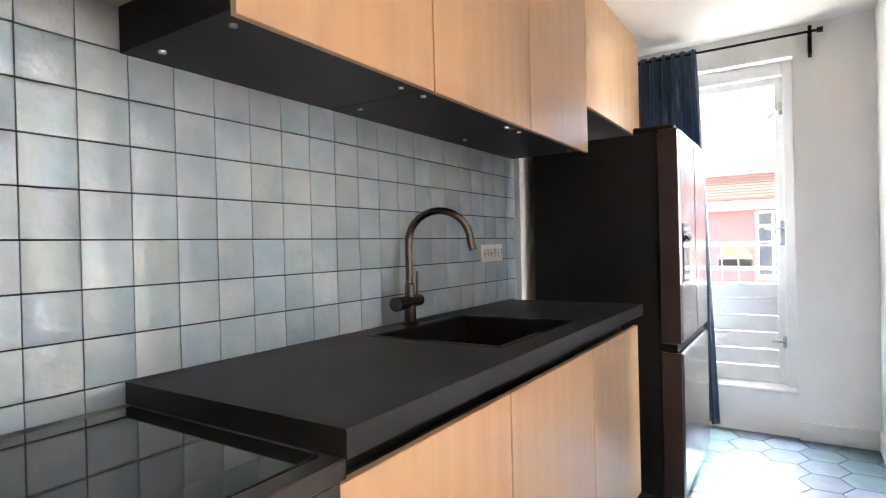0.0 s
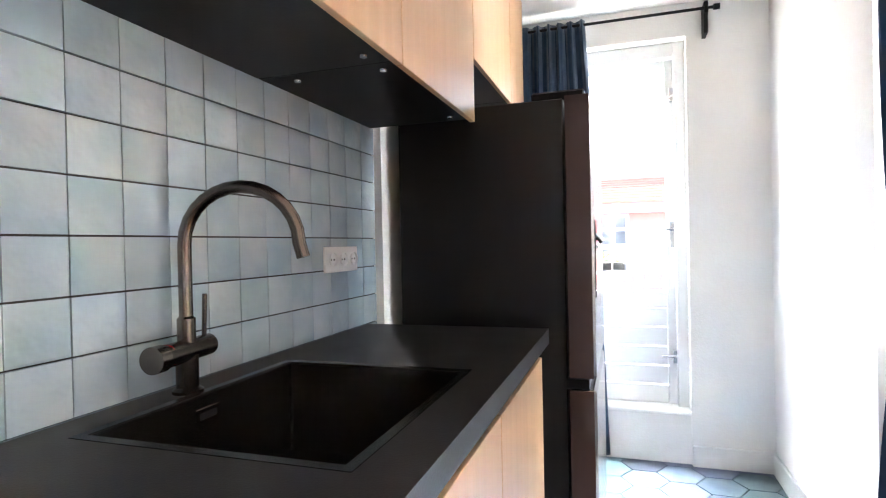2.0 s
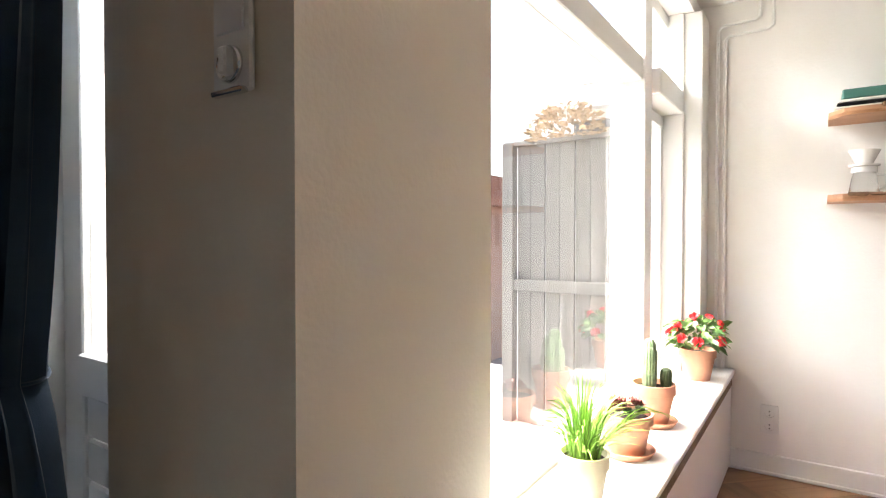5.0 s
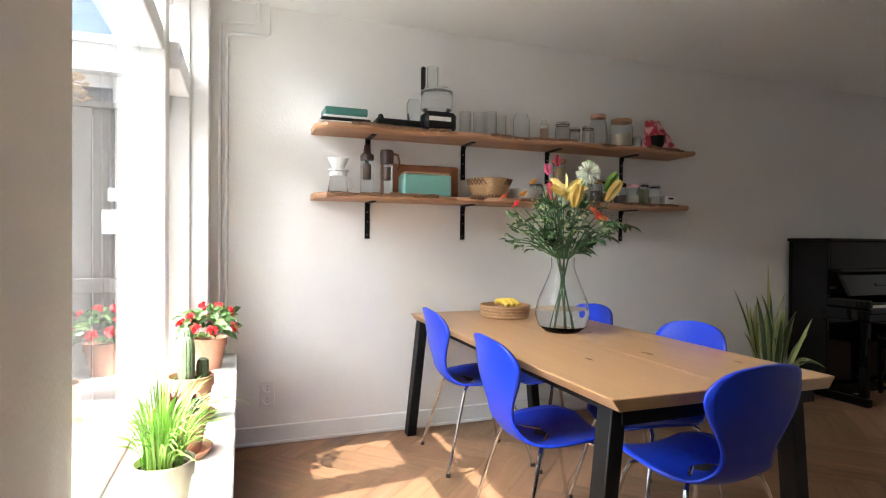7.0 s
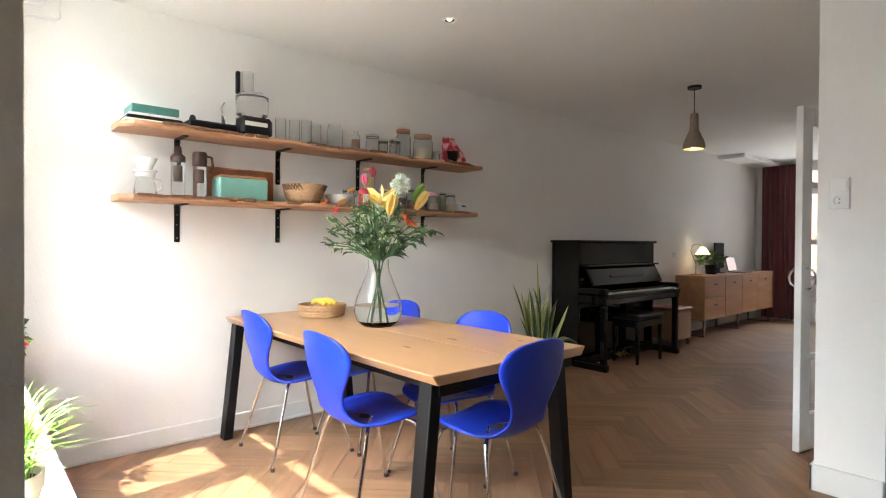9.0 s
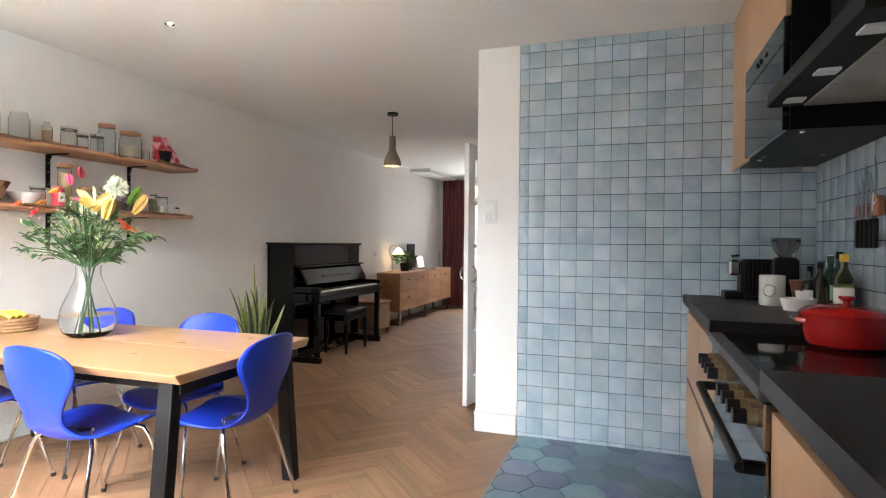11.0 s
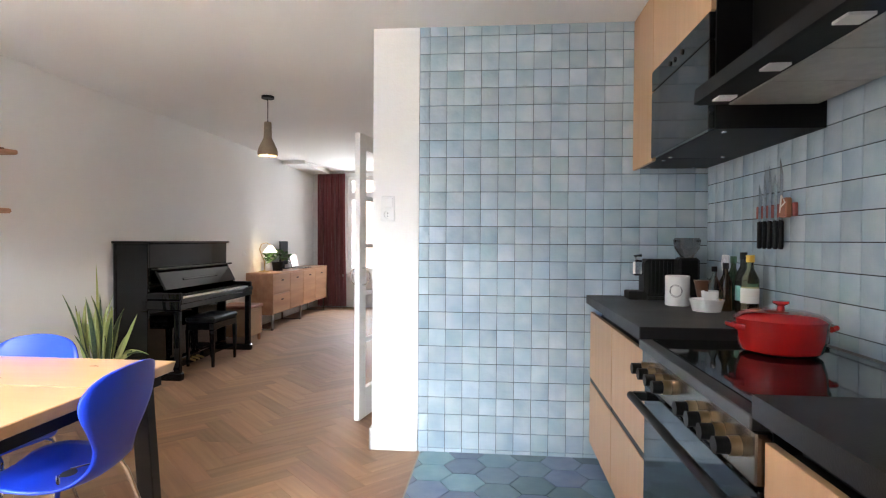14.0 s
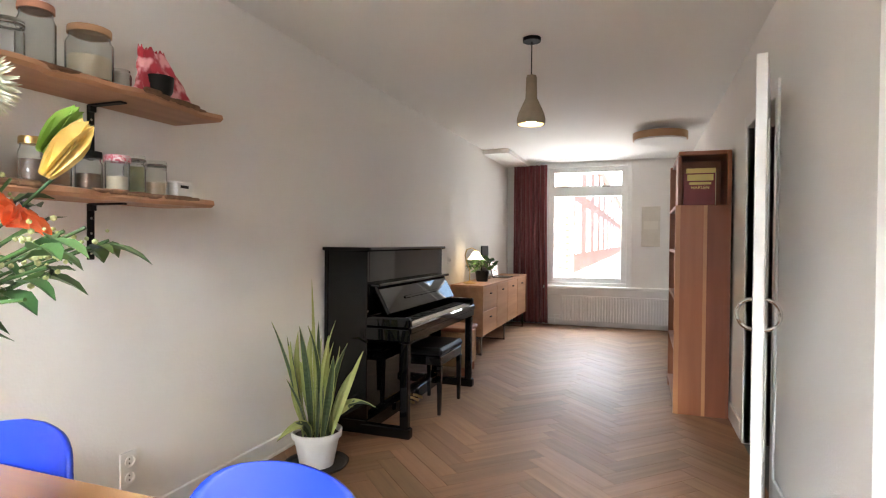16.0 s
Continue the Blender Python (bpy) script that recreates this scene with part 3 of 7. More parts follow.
for r in range(5):
    for c in range(3):
        p = part("pane", B(-0.002, 0.107 + c * 0.2067, 0.222 + r * 0.338, 0.002, 0.107 + c * 0.2067 + 0.203, 0.222 + r * 0.338 + 0.334), PANE, d3, smooth=False)
for s in (-1, 1):
    part("handle", tube([(s * 0.02 + s * 0.055 * math.sin(a), DW - 0.05, 1.02 + 0.06 * math.cos(a)) for a in [i * math.pi / 10 for i in range(11)]], 0.007), CHROME, d3, "curved chrome pull handle")
d3.matrix_basis = pose(PIL + 0.05, -1.28, 0, 0, 0, -11.5)
structure("door_frame", boxes((1.69, -2.18, 0, PIL + 0.012, -2.10, 2.12), (1.69, -1.28, 0, PIL + 0.012, -1.22, 2.12), (1.69, -2.10, 2.04, PIL + 0.012, -1.28, 2.12), bevel=0.004), WHITE, "white painted door frame to the hall", "door frame")

# ---- kitchen units ----
FX = 0.645


def drawer_unit(y0, y1, label, two, top=0.914):
    u = thing("base_cabinet", (0.3, (y0 + y1) / 2, 0), label, "cabinet", "base cabinets of the kitchen")
    part("body", boxes((0.01, y0 + 0.001, 0.10, FX - 0.022, y1 - 0.001, min(top, 0.84)), (FX - 0.10 if top < 0.9 else 0.01, y0 + 0.001, min(top, 0.84), FX - 0.075, y1 - 0.001, 0.913)), BLACKPANEL, u, "black carcass")
    part("plinth", boxes((0.06, y0, 0, FX - 0.06, y1, 0.10)), BLACKPANEL, u, "black recessed plinth")
    rows = ((0.10, 0.455), (0.485, 0.865)) if two else ((0.10, 0.865),)
    for z0, z1 in rows:
        f = part("drawer_front" if two else "door", boxes((FX - 0.02, y0 + 0.002, z0, FX, y1 - 0.002, z1), bevel=0.0015), FRONT, u)
        if two and z0 < 0.2:
            part("grip_rail", boxes((FX - 0.05, y0 + 0.002, 0.457, FX - 0.003, y1 - 0.002, 0.483)), BLACKPANEL, f, "black recessed grip")
    return u


drawer_unit(0.004, 0.60, "pale wood drawer unit with black grip rails", True)
drawer_unit(0.604, 1.20, "pale wood drawer unit with black grip rails", True)
drawer_unit(2.107, 2.742, "pale wood drawer unit with black grip rails", True)
drawer_unit(2.744, 3.412, "pale wood base cabinet under the sink", False, 0.72)
drawer_unit(3.414, 4.065, "pale wood base cabinet next to the fridge", False)
solid("worktop", boxes((0.004, 0.004, 0.914, 0.67, 1.205, CTOP), bevel=0.003), BLACKTOP, "matt black composite worktop in the corner", "worktop")
SINKM = mat("black_sink_metal", (0.013, 0.0105, 0.0098), (0.010, 0.008, 0.0075), 0.26, 0.0, scale=8, bump=0.02, bscale=90)
wt = thing("worktop", (0.33, 3.06, 0.90), "matt black composite worktop with a cut-out for the sink", "worktop")
SK = (0.105, 2.845, 0.56, 3.40)
bm = bmesh.new()
ring = [[bm.verts.new((x, y, z)) for x, y in ((a, b), (c, b), (c, d), (a, d))] for z in (0.914, CTOP) for a, b, c, d in ((0.004, 2.105, 0.67, 4.065), SK)]
for p, q in ((0, 1), (2, 3), (0, 2), (1, 3)):
    for i in range(4):
        bm.faces.new((ring[p][i], ring[p][(i + 1) % 4], ring[q][(i + 1) % 4], ring[q][i]))
bmesh.ops.bevel(bm, geom=[e for e in bm.edges if e.calc_face_angle(0) > 1], offset=0.002, segments=1, affect="EDGES")
part("slab", bm, BLACKTOP, wt)
part("rim", boxes((SK[0] - 0.018, SK[1] - 0.018, CTOP, SK[2] + 0.018, SK[1], CTOP + 0.0015), (SK[0] - 0.018, SK[3], CTOP, SK[2] + 0.018, SK[3] + 0.018, CTOP + 0.0015), (SK[0] - 0.018, SK[1], CTOP, SK[0], SK[3], CTOP + 0.0015), (SK[2], SK[1], CTOP, SK[2] + 0.018, SK[3], CTOP + 0.0015)), SINKM, wt, "dark metal sink rim", smooth=False)
sink = thing("sink", (0.33, 3.1, 0.75), "black rectangular sink bowl set in the worktop", "sink")


def round_rect(x0, y0, x1, y1, r, z, n=5):
    out = []
    for cx, cy, a0 in ((x1 - r, y1 - r, 0), (x0 + r, y1 - r, 90), (x0 + r, y0 + r, 180), (x1 - r, y0 + r, 270)):
        for k in range(n + 1):
            a = radians(a0 + 90 * k / n)
            out.append((cx + r * math.cos(a), cy + r * math.sin(a), z))
    return out


bm = bmesh.new()
rings = []
for inset, z, r in ((0.0005, CTOP - 0.002, 0.012), (0.003, CTOP - 0.004, 0.012), (0.004, 0.765, 0.014), (0.007, 0.748, 0.016), (0.016, 0.741, 0.02), (0.19, 0.737, 0.02)):
    rings.append([bm.verts.new(p) for p in round_rect(SK[0] + inset, SK[1] + inset, SK[2] - inset, SK[3] - inset, r, z)])
for a, b in zip(rings, rings[1:]):
    for i in range(24):
        bm.faces.new((a[i], a[(i + 1) % 24], b[(i + 1) % 24], b[i]))
bm.faces.new(rings[-1])
bowl = part("bowl", bm, SINKM, sink)
md = bowl.modifiers.new("thick", "SOLIDIFY")
md.thickness, md.offset = 0.002, 0
part("drain", lathe([(0, 0.739), (0.045, 0.739), (0.045, 0.742), (0.03, 0.7405), (0, 0.7405)], (0.33, 3.1, 0)), GUNMETAL, sink, "metal drain")
part("overflow", boxes((SK[0] + 0.0045, 3.07, 0.905, SK[0] + 0.008, 3.135, 0.937), bevel=0.0015), GUNMETAL, sink, "small metal overflow plate")
part("overflow_slot", boxes((SK[0] + 0.007, 3.078, 0.914, SK[0] + 0.0085, 3.127, 0.928), bevel=0.0005), BLACK, sink)

tap = thing("kitchen_tap", (0.06, 3.11, CTOP), "gunmetal boiling-water tap with a swan neck", "tap")
TX, TY = 0.065, 3.10
part("base", lathe([(0, 0), (0.030, 0), (0.030, 0.006), (0.022, 0.012), (0.022, 0.09), (0, 0.09)], (TX, TY, CTOP)), GUNMETAL, tap)
part("crossbar", rod((TX + 0.012, TY - 0.075, CTOP + 0.085), (TX - 0.012, TY + 0.075, CTOP + 0.085), 0.023, 20), GUNMETAL, tap)
part("knob", rod((TX + 0.013, TY - 0.078, CTOP + 0.085), (TX + 0.016, TY - 0.105, CTOP + 0.085), 0.026, 20), GUNMETAL, tap)
part("red_ring", rod((TX + 0.0095, TY - 0.066, CTOP + 0.085), (TX + 0.009, TY - 0.062, CTOP + 0.085), 0.0237, 20), ENAMELRED, tap, "thin red ring")
pts = [(TX, TY, CTOP + 0.085), (TX, TY, CTOP + 0.30)]
for i in range(1, 15):
    a = math.pi * i / 14
    pts.append((TX + 0.115 * (1 - math.cos(a)), TY + 0.03 * (1 - math.cos(a)), CTOP + 0.30 + 0.115 * math.sin(a)))
pts.append((pts[-1][0] + 0.008, pts[-1][1] + 0.002, CTOP + 0.27))
part("neck", tube(pts, 0.0135, 14), GUNMETAL, tap)
part("collar", lathe([(0.018, 0.10), (0.018, 0.15), (0.0135, 0.155)], (TX, TY, CTOP), 16), GUNMETAL, tap)
part("lever", rod((TX - 0.01, TY + 0.06, CTOP + 0.10), (TX - 0.006, TY + 0.06, CTOP + 0.195), 0.005), GUNMETAL, tap)

# stove
S0, S1 = 1.208, 2.102
st = thing("range_cooker", (0.33, 1.65, 0), "freestanding black range cooker with brass-ringed knobs", "cooker")
part("body", boxes((0.02, S0, 0.08, 0.625, S1, 0.885)), BLACKPANEL, st)
part("top_frame", boxes((0.02, S0, 0.885, 0.672, S1, 0.918), bevel=0.003), mat("dark_steel_trim", (0.10, 0.095, 0.09), (0.08, 0.075, 0.07), 0.35, 0.8, scale=20), st, "dark steel rim")
part("hob", boxes((0.07, S0 + 0.02, 0.918, 0.63, S1 - 0.02, 0.923), bevel=0.001), HOB, st, "black ceramic hob")
part("control_panel", boxes((0.625, S0, 0.765, 0.66, S1, 0.882), bevel=0.004), mat("polished_panel", (0.20, 0.17, 0.14), (0.15, 0.125, 0.10), 0.22, 0.9, scale=12), st)
for i, y in enumerate((0.07, 0.155, 0.24, 0.325, 0.545, 0.635, 0.725, 0.815)):
    k = part("knob", rod((0.682, S0 + y, 0.825), (0.715, S0 + y, 0.825), 0.0195, 18), BLACK, st)
    part("ring", rod((0.66, S0 + y, 0.825), (0.684, S0 + y, 0.825), 0.0225, 18), KNOBBRASS, k, "brass ring")
part("oven_door", boxes((0.62, S0 + 0.004, 0.22, 0.652, S1 - 0.004, 0.755), bevel=0.004), BLACKGLASS, st)
part("lower_drawer", boxes((0.62, S0 + 0.004, 0.08, 0.652, S1 - 0.004, 0.212), bevel=0.004), BLACKGLASS, st)
bm = rod((0.705, S0 + 0.02, 0.715), (0.705, S1 - 0.02, 0.715), 0.014, 14)
for y in (S0 + 0.03, S1 - 0.03):
    B(0.65, y - 0.012, 0.70, 0.70, y + 0.012, 0.73, bevel=0.003, bm=bm)
part("oven_handle", bm, BLACK, st)
part("plinth", boxes((0.05, S0, 0.0, 0.58, S1, 0.08)), BLACKPANEL, st)

# upper cabinets
UX = 0.415


def upper(y0, y1, z0, label):
    u = thing("wall_cabinet", (0.2, (y0 + y1) / 2, z0), label, "cabinet", "wall cabinets of the kitchen")
    part("body", boxes((0.004, y0 + 0.001, z0, UX - 0.021, y1 - 0.001, H - 0.004)), BLACKPANEL, u, "black carcass")
    part("door", boxes((UX - 0.019, y0 + 0.0015, z0 - 0.012, UX, y1 - 0.0015, H - 0.006), bevel=0.0015), FRONT, u)
    if z0 < 1.8:
        for x, y in ((0.09, y0 + 0.05), (0.34, y0 + 0.05), (0.34, y1 - 0.06)):
            part("screw_cap", lathe([(0, -0.004), (0.009, -0.004), (0.010, 0)], (x, y, z0), 12), CHROME, u)
    return u


upper(0.004, 0.40, UNDER, "pale wood wall cabinet in the corner")
micro = upper(0.402, 1.16, UNDER, "pale wood wall cabinet with a built-in black oven")
micro_door = [c for c in micro.children if c.name.startswith("door")][0]
for v in micro_door.data.vertices:
    if v.co.z < 0.2:
        v.co.z += 0.452
ov = thing("built_in_oven", (0.4, 0.78, UNDER), "black glass compact oven built into the wall cabinet", "oven")
part("door", boxes((UX - 0.018, 0.404, UNDER, UX + 0.006, 1.158, UNDER + 0.33), bevel=0.003), BLACKGLASS, ov)
pn = part("control_panel", boxes((UX - 0.018, 0.404, UNDER + 0.335, UX + 0.006, 1.158, UNDER + 0.435), bevel=0.003), BLACKGLASS, ov)
for y in (0.70, 0.76, 0.86):
    part("knob", rod((UX + 0.004, y, UNDER + 0.385), (UX + 0.012, y, UNDER + 0.385), 0.012), BLACK, pn)
upper(2.112, 2.770, UNDER, "pale wood wall cabinet with black underside")
upper(2.772, 3.438, UNDER, "pale wood wall cabinet with black underside")
upper(3.44, 4.118, UNDER, "pale wood wall cabinet with black underside")
upper(4.12, 4.815, 1.93, "pale wood wall cabinet over the fridge")
upper(4.817, 5.17, 1.93, "narrow pale wood wall cabinet over the fridge")

hood = thing("cooker_hood", (0.2, 1.63, 1.80), "black cooker hood with metal grease filters", "cooker hood")
part("chimney", boxes((0.004, 1.163, 1.86, 0.27, 2.109, H - 0.004)), BLACKPANEL, hood)
bm = bmesh.new()
sec = [(0.27, 1.985), (0.47, 1.845), (0.475, 1.79), (0.46, 1.785), (0.02, 1.80), (0.02, 1.985)]
ring0, ring1 = [bm.verts.new((x, 1.163, z)) for x, z in sec], [bm.verts.new((x, 2.109, z)) for x, z in sec]
for i in range(6):
    bm.faces.new((ring0[i], ring0[(i + 1) % 6], ring1[(i + 1) % 6], ring1[i]))
bm.faces.new(ring0)
bm.faces.new(ring1[::-1])
part("canopy", bm, BLACK, hood)
for k in range(3):
    part("filter", boxes((0.05, 1.19 + k * 0.30, 1.780, 0.36, 1.485 + k * 0.30, 1.7865), bevel=0.001), mat("grease_filter", (0.5, 0.48, 0.43), (0.4, 0.38, 0.34), 0.45, 0.6, scale=20), hood, "grey metal grease filter")
for y in (1.28, 1.63, 1.98):
    part("lamp", boxes((0.38, y - 0.03, 1.779, 0.44, y + 0.03, 1.7865)), PLASTIC, hood, "small square lamp")

# fridge
FRIDGEEDGE = mat("dark_fridge_edge", (0.040, 0.019, 0.016), (0.032, 0.015, 0.013), 0.38, spec=0.4, scale=4, bump=0.02, bscale=150)
fr = thing("refrigerator", (0.4, 4.57, 0), "tall dark steel french-door refrigerator with a water dispenser", "refrigerator")
F0, F1 = 4.207, 5.0
part("body", boxes((0.08, F0, 0.03, 0.715, F1, 1.765), bevel=0.004), FRIDGESIDE, fr, "dark body")
part("door", boxes((0.725, F0, 0.765, 0.815, 4.618, 1.775), bevel=0.010), STEEL, fr)
part("door", boxes((0.725, 4.623, 0.765, 0.815, F1, 1.775), bevel=0.010), STEEL, fr)
part("freezer_drawer", boxes((0.725, F0, 0.05, 0.815, F1, 0.725), bevel=0.010), STEEL, fr)
part("door_edge", boxes((0.722, F0 - 0.004, 0.05, 0.806, F0 + 0.003, 0.722), (0.722, F0 - 0.004, 0.768, 0.806, F0 + 0.003, 1.772)), FRIDGEEDGE, fr, "dark door edge")
part("grip", boxes((0.70, F0, 0.727, 0.79, F1, 0.762)), BLACKPANEL, fr)
dp = part("dispenser", boxes((0.812, 4.25, 1.05, 0.819, 4.41, 1.33), bevel=0.002), BLACKGLASS, fr, "black water dispenser")
part("spout", rod((0.815, 4.33, 1.28), (0.84, 4.33, 1.25), 0.012), CHROME, dp)
part("hinge_cover", boxes((0.60, F0 + 0.02, 1.765, 0.79, F0 + 0.09, 1.80), bevel=0.008), BLACKPANEL, fr)
part("hinge_cover", boxes((0.60, F1 - 0.09, 1.765, 0.79, F1 - 0.02, 1.80), bevel=0.008), BLACKPANEL, fr)

# ---- curtains ----
def curtain(name, x0, y0, x1, y1, ztop, zbot, folds, depth, material, label, tie=None, taper=1.0):
    """A hanging curtain from (x0, y0) to (x1, y1) with folds; tie: the height at which a cord gathers it."""
    c = thing(name, ((x0 + x1) / 2, (y0 + y1) / 2, zbot), label, "curtain")
    dx, dy = x1 - x0, y1 - y0
    ln = math.hypot(dx, dy)
    nx, ny = -dy / ln, dx / ln

    def f(u, v):
        z = ztop + (zbot - ztop) * v
        w, d = 1 + (taper - 1) * v, depth * (0.7 + 0.5 * v)
        if tie:
            q = abs(z - tie[0])
            side = tie[1] if z > tie[0] else tie[1] * 0.45
            w = tie[2] + (w - tie[2]) * min(1, (q / side)) ** 0.55
        ph = folds * 6.28318 * u + 0.5 * math.sin(5 * v + u * 9)
        k = 0.5 + (u - 0.5) * w + 0.02 * math.sin(3 * v + 1)
        o = d * math.sin(ph) + 0.35 * d * math.sin(2.3 * ph + 1 + 2 * v)
        return (x0 + dx * k + nx * o, y0 + dy * k + ny * o, z)
    ob = part("cloth", surface(f, folds * 12, 40), material, c)
    md = ob.modifiers.new("thick", "SOLIDIFY")
    md.thickness = 0.003
    if tie:
        cx, cy = (x0 + x1) / 2, (y0 + y1) / 2
        r0 = ln * tie[2] / 2
        pts = [(cx + dx / ln * r0 * math.cos(a) * 1.1 + nx * depth * 1.7 * math.sin(a), cy + dy / ln * r0 * math.cos(a) * 1.1 + ny * depth * 1.7 * math.sin(a), tie[0] + 0.01 * math.cos(a)) for a in [i * 6.28318 / 24 for i in range(25)]]
        part("tie_cord", tube(pts, 0.004, 6), DENIM, c, "thin tie cord")
    return c


curtain("curtain", 0.28, 5.40, 0.72, 5.40, 2.49, 0.06, 7, 0.025, DENIM, "blue cloth curtain hanging beside the balcony door", taper=1.5)
curtain("curtain", 1.62, 3.54, 1.62, 4.08, 2.50, 0.02, 6, 0.035, DENIM, "blue cloth curtain gathered with a cord", tie=(1.02, 1.3, 0.32), taper=1.12)
rodt = thing("curtain_rod", (0.8, 5.40, 2.46), "black metal curtain rod over the balcony door", "curtain rod")
part("bar", rod((0.2, 5.40, 2.465), (1.40, 5.40, 2.465), 0.008), BLACK, rodt)
part("bracket", boxes((1.335, 5.41, 2.34, 1.355, NOOK, 2.50), (1.335, 5.39, 2.44, 1.355, 5.43, 2.50), bevel=0.002), BLACK, rodt)
part("finial", rod((1.38, 5.40, 2.465), (1.41, 5.40, 2.465), 0.016), BLACK, rodt)
curtain("curtain", 3.98, -6.78, 4.50, -6.78, 2.50, 0.03, 7, 0.035, WINE, "wine red floor-length curtain beside the street window", taper=1.05)

# ---- dining table and chairs ----
T0, T1, U0, U1, TZ = 2.585, 4.60, 1.025, 1.945, 0.745
tb = thing("dining_table", (3.6, 1.48, 0), "oak plank dining table with slanted black steel legs", "table")
for y0, y1 in ((U0, 1.475), (1.477, U1)):
    bm = bmesh.new()
    B(T0, y0, TZ - 0.04, T1, y1, TZ, bevel=0.003, bm=bm)
    for v in bm.verts:
        if v.co.z < TZ - 0.02 and (v.co.y < U0 + 0.02 or v.co.y > U1 - 0.02):
            v.co.y += 0.025 if v.co.y < 1.4 else -0.025
    part("tabletop_plank", bm, TABLEWOOD, tb)
KNOTWOOD = mat("dark_knot", (0.12, 0.05, 0.02), (0.22, 0.105, 0.045), 0.5, scale=60)
for kx, ky, kr in ((3.10, 1.385, 0.028), (3.08, 1.68, 0.02), (3.62, 1.30, 0.014), (2.86, 1.16, 0.016)):
    part("knot", prism([(kx + kr * math.cos(a) * 1.3, ky + kr * 0.42 * math.sin(a) * (1 + 0.3 * math.sin(3 * a))) for a in [i * 6.28318 / 14 for i in range(14)]], TZ - 0.002, TZ + 0.0005), KNOTWOOD, tb, "dark knot in the wood")
part("underframe", boxes((T0 + 0.04, U0 + 0.10, TZ - 0.09, T1 - 0.04, U0 + 0.15, TZ - 0.041), (T0 + 0.04, U1 - 0.15, TZ - 0.09, T1 - 0.04, U1 - 0.10, TZ - 0.041), (T0 + 0.03, U0 + 0.06, TZ - 0.09, T0 + 0.08, U1 - 0.06, TZ - 0.041), (T1 - 0.08, U0 + 0.06, TZ - 0.09, T1 - 0.03, U1 - 0.06, TZ - 0.041)), BLACK, tb)
for sx, x in ((1, T0 + 0.075), (-1, T1 - 0.07)):
    for sy, y in ((1, U0 + 0.135), (-1, U1 - 0.06)):
        bm = B(x - 0.036, y - 0.028, 0, x + 0.036, y + 0.028, TZ - 0.0415, bevel=0.004)
        for v in bm.verts:
            k = 1 - v.co.z / TZ
            v.co.y -= sy * 0.075 * k
            v.co.x -= sx * 0.004 * k
        part("leg", bm, BLACK, tb)

SEATPROF = [(0.215, 0.425), (0.20, 0.442), (0.12, 0.452), (0.0, 0.444), (-0.10, 0.437), (-0.165, 0.447), (-0.203, 0.487), (-0.222, 0.545), (-0.240, 0.610), (-0.258, 0.675), (-0.274, 0.735), (-0.287, 0.79), (-0.294, 0.822), (-0.297, 0.836)]
SEATHALF = [0.10, 0.155, 0.205, 0.215, 0.20, 0.165, 0.122, 0.116, 0.152, 0.192, 0.205, 0.178, 0.122, 0.03]


def chair_shell(u, v):
    s = u * (len(SEATPROF) - 1)
    i = min(int(s), len(SEATPROF) - 2)
    t = s - i

    def cat(a):
        p = [a[max(0, i - 1)], a[i], a[i + 1], a[min(len(a) - 1, i + 2)]]
        return 0.5 * (2 * p[1] + (p[2] - p[0]) * t + (2 * p[0] - 5 * p[1] + 4 * p[2] - p[3]) * t * t + (3 * p[1] - p[0] - 3 * p[2] + p[3]) * t ** 3)
    y, z, w = cat([p[0] for p in SEATPROF]), cat([p[1] for p in SEATPROF]), cat(SEATHALF)
    k = v * 2 - 1
    back = max(0, min(1, (u - 0.5) / 0.3))
    bow = 0.05 * k * k * (w / 0.21) ** 2
    return (w * k, y + bow * back * 0.9, z + bow * (1 - back) * 0.35 - 0.012 * (1 - k * k) * (1 - back))


def chair():
    c = thing("dining_chair", (0, 0, 0), "blue lacquered moulded plywood chair on chrome legs", "chair", "chairs round the table")
    ob = part("shell", surface(chair_shell, 44, 14), BLUE, c)
    md = ob.modifiers.new("thick", "SOLIDIFY")
    md.thickness = 0.010
    for sx in (-1, 1):
        for sy in (-1, 1):
            pts = [(sx * 0.03, sy * 0.02 - 0.01, 0.425), (sx * 0.13, sy * 0.10 - 0.01, 0.425), (sx * 0.165, sy * 0.125 - 0.01, 0.41), (sx * 0.18, sy * 0.14 - 0.01, 0.37), (sx * 0.238, sy * 0.238 - 0.01, 0.012)]
            leg = part("leg", tube(pts, 0.0085, 10), CHROME, c, "chrome tube leg")
            part("foot", rod((sx * 0.2373, sy * 0.2365 - 0.01, 0.018), (sx * 0.2384, sy * 0.2385 - 0.01, 0.0), 0.0115, 10), RUBBER, leg, "black rubber foot")
    part("mount", lathe([(0, 0.418), (0.06, 0.418), (0.07, 0.424), (0.05, 0.43), (0, 0.43)], (0, -0.01, 0)), RUBBER, c)
    return c


c0 = chair()
c0.matrix_basis = pose(4.105, 1.70, 0, 0, 0, 178)
copy_thing(c0, pose(3.215, 1.765, 0, 0, 0, 178))
copy_thing(c0, pose(2.78, 1.46, 0, 0, 0, -88))
copy_thing(c0, pose(4.01, 1.265, 0, 0, 0, 1))
copy_thing(c0, pose(3.25, 1.26, 0, 0, 0, 2))

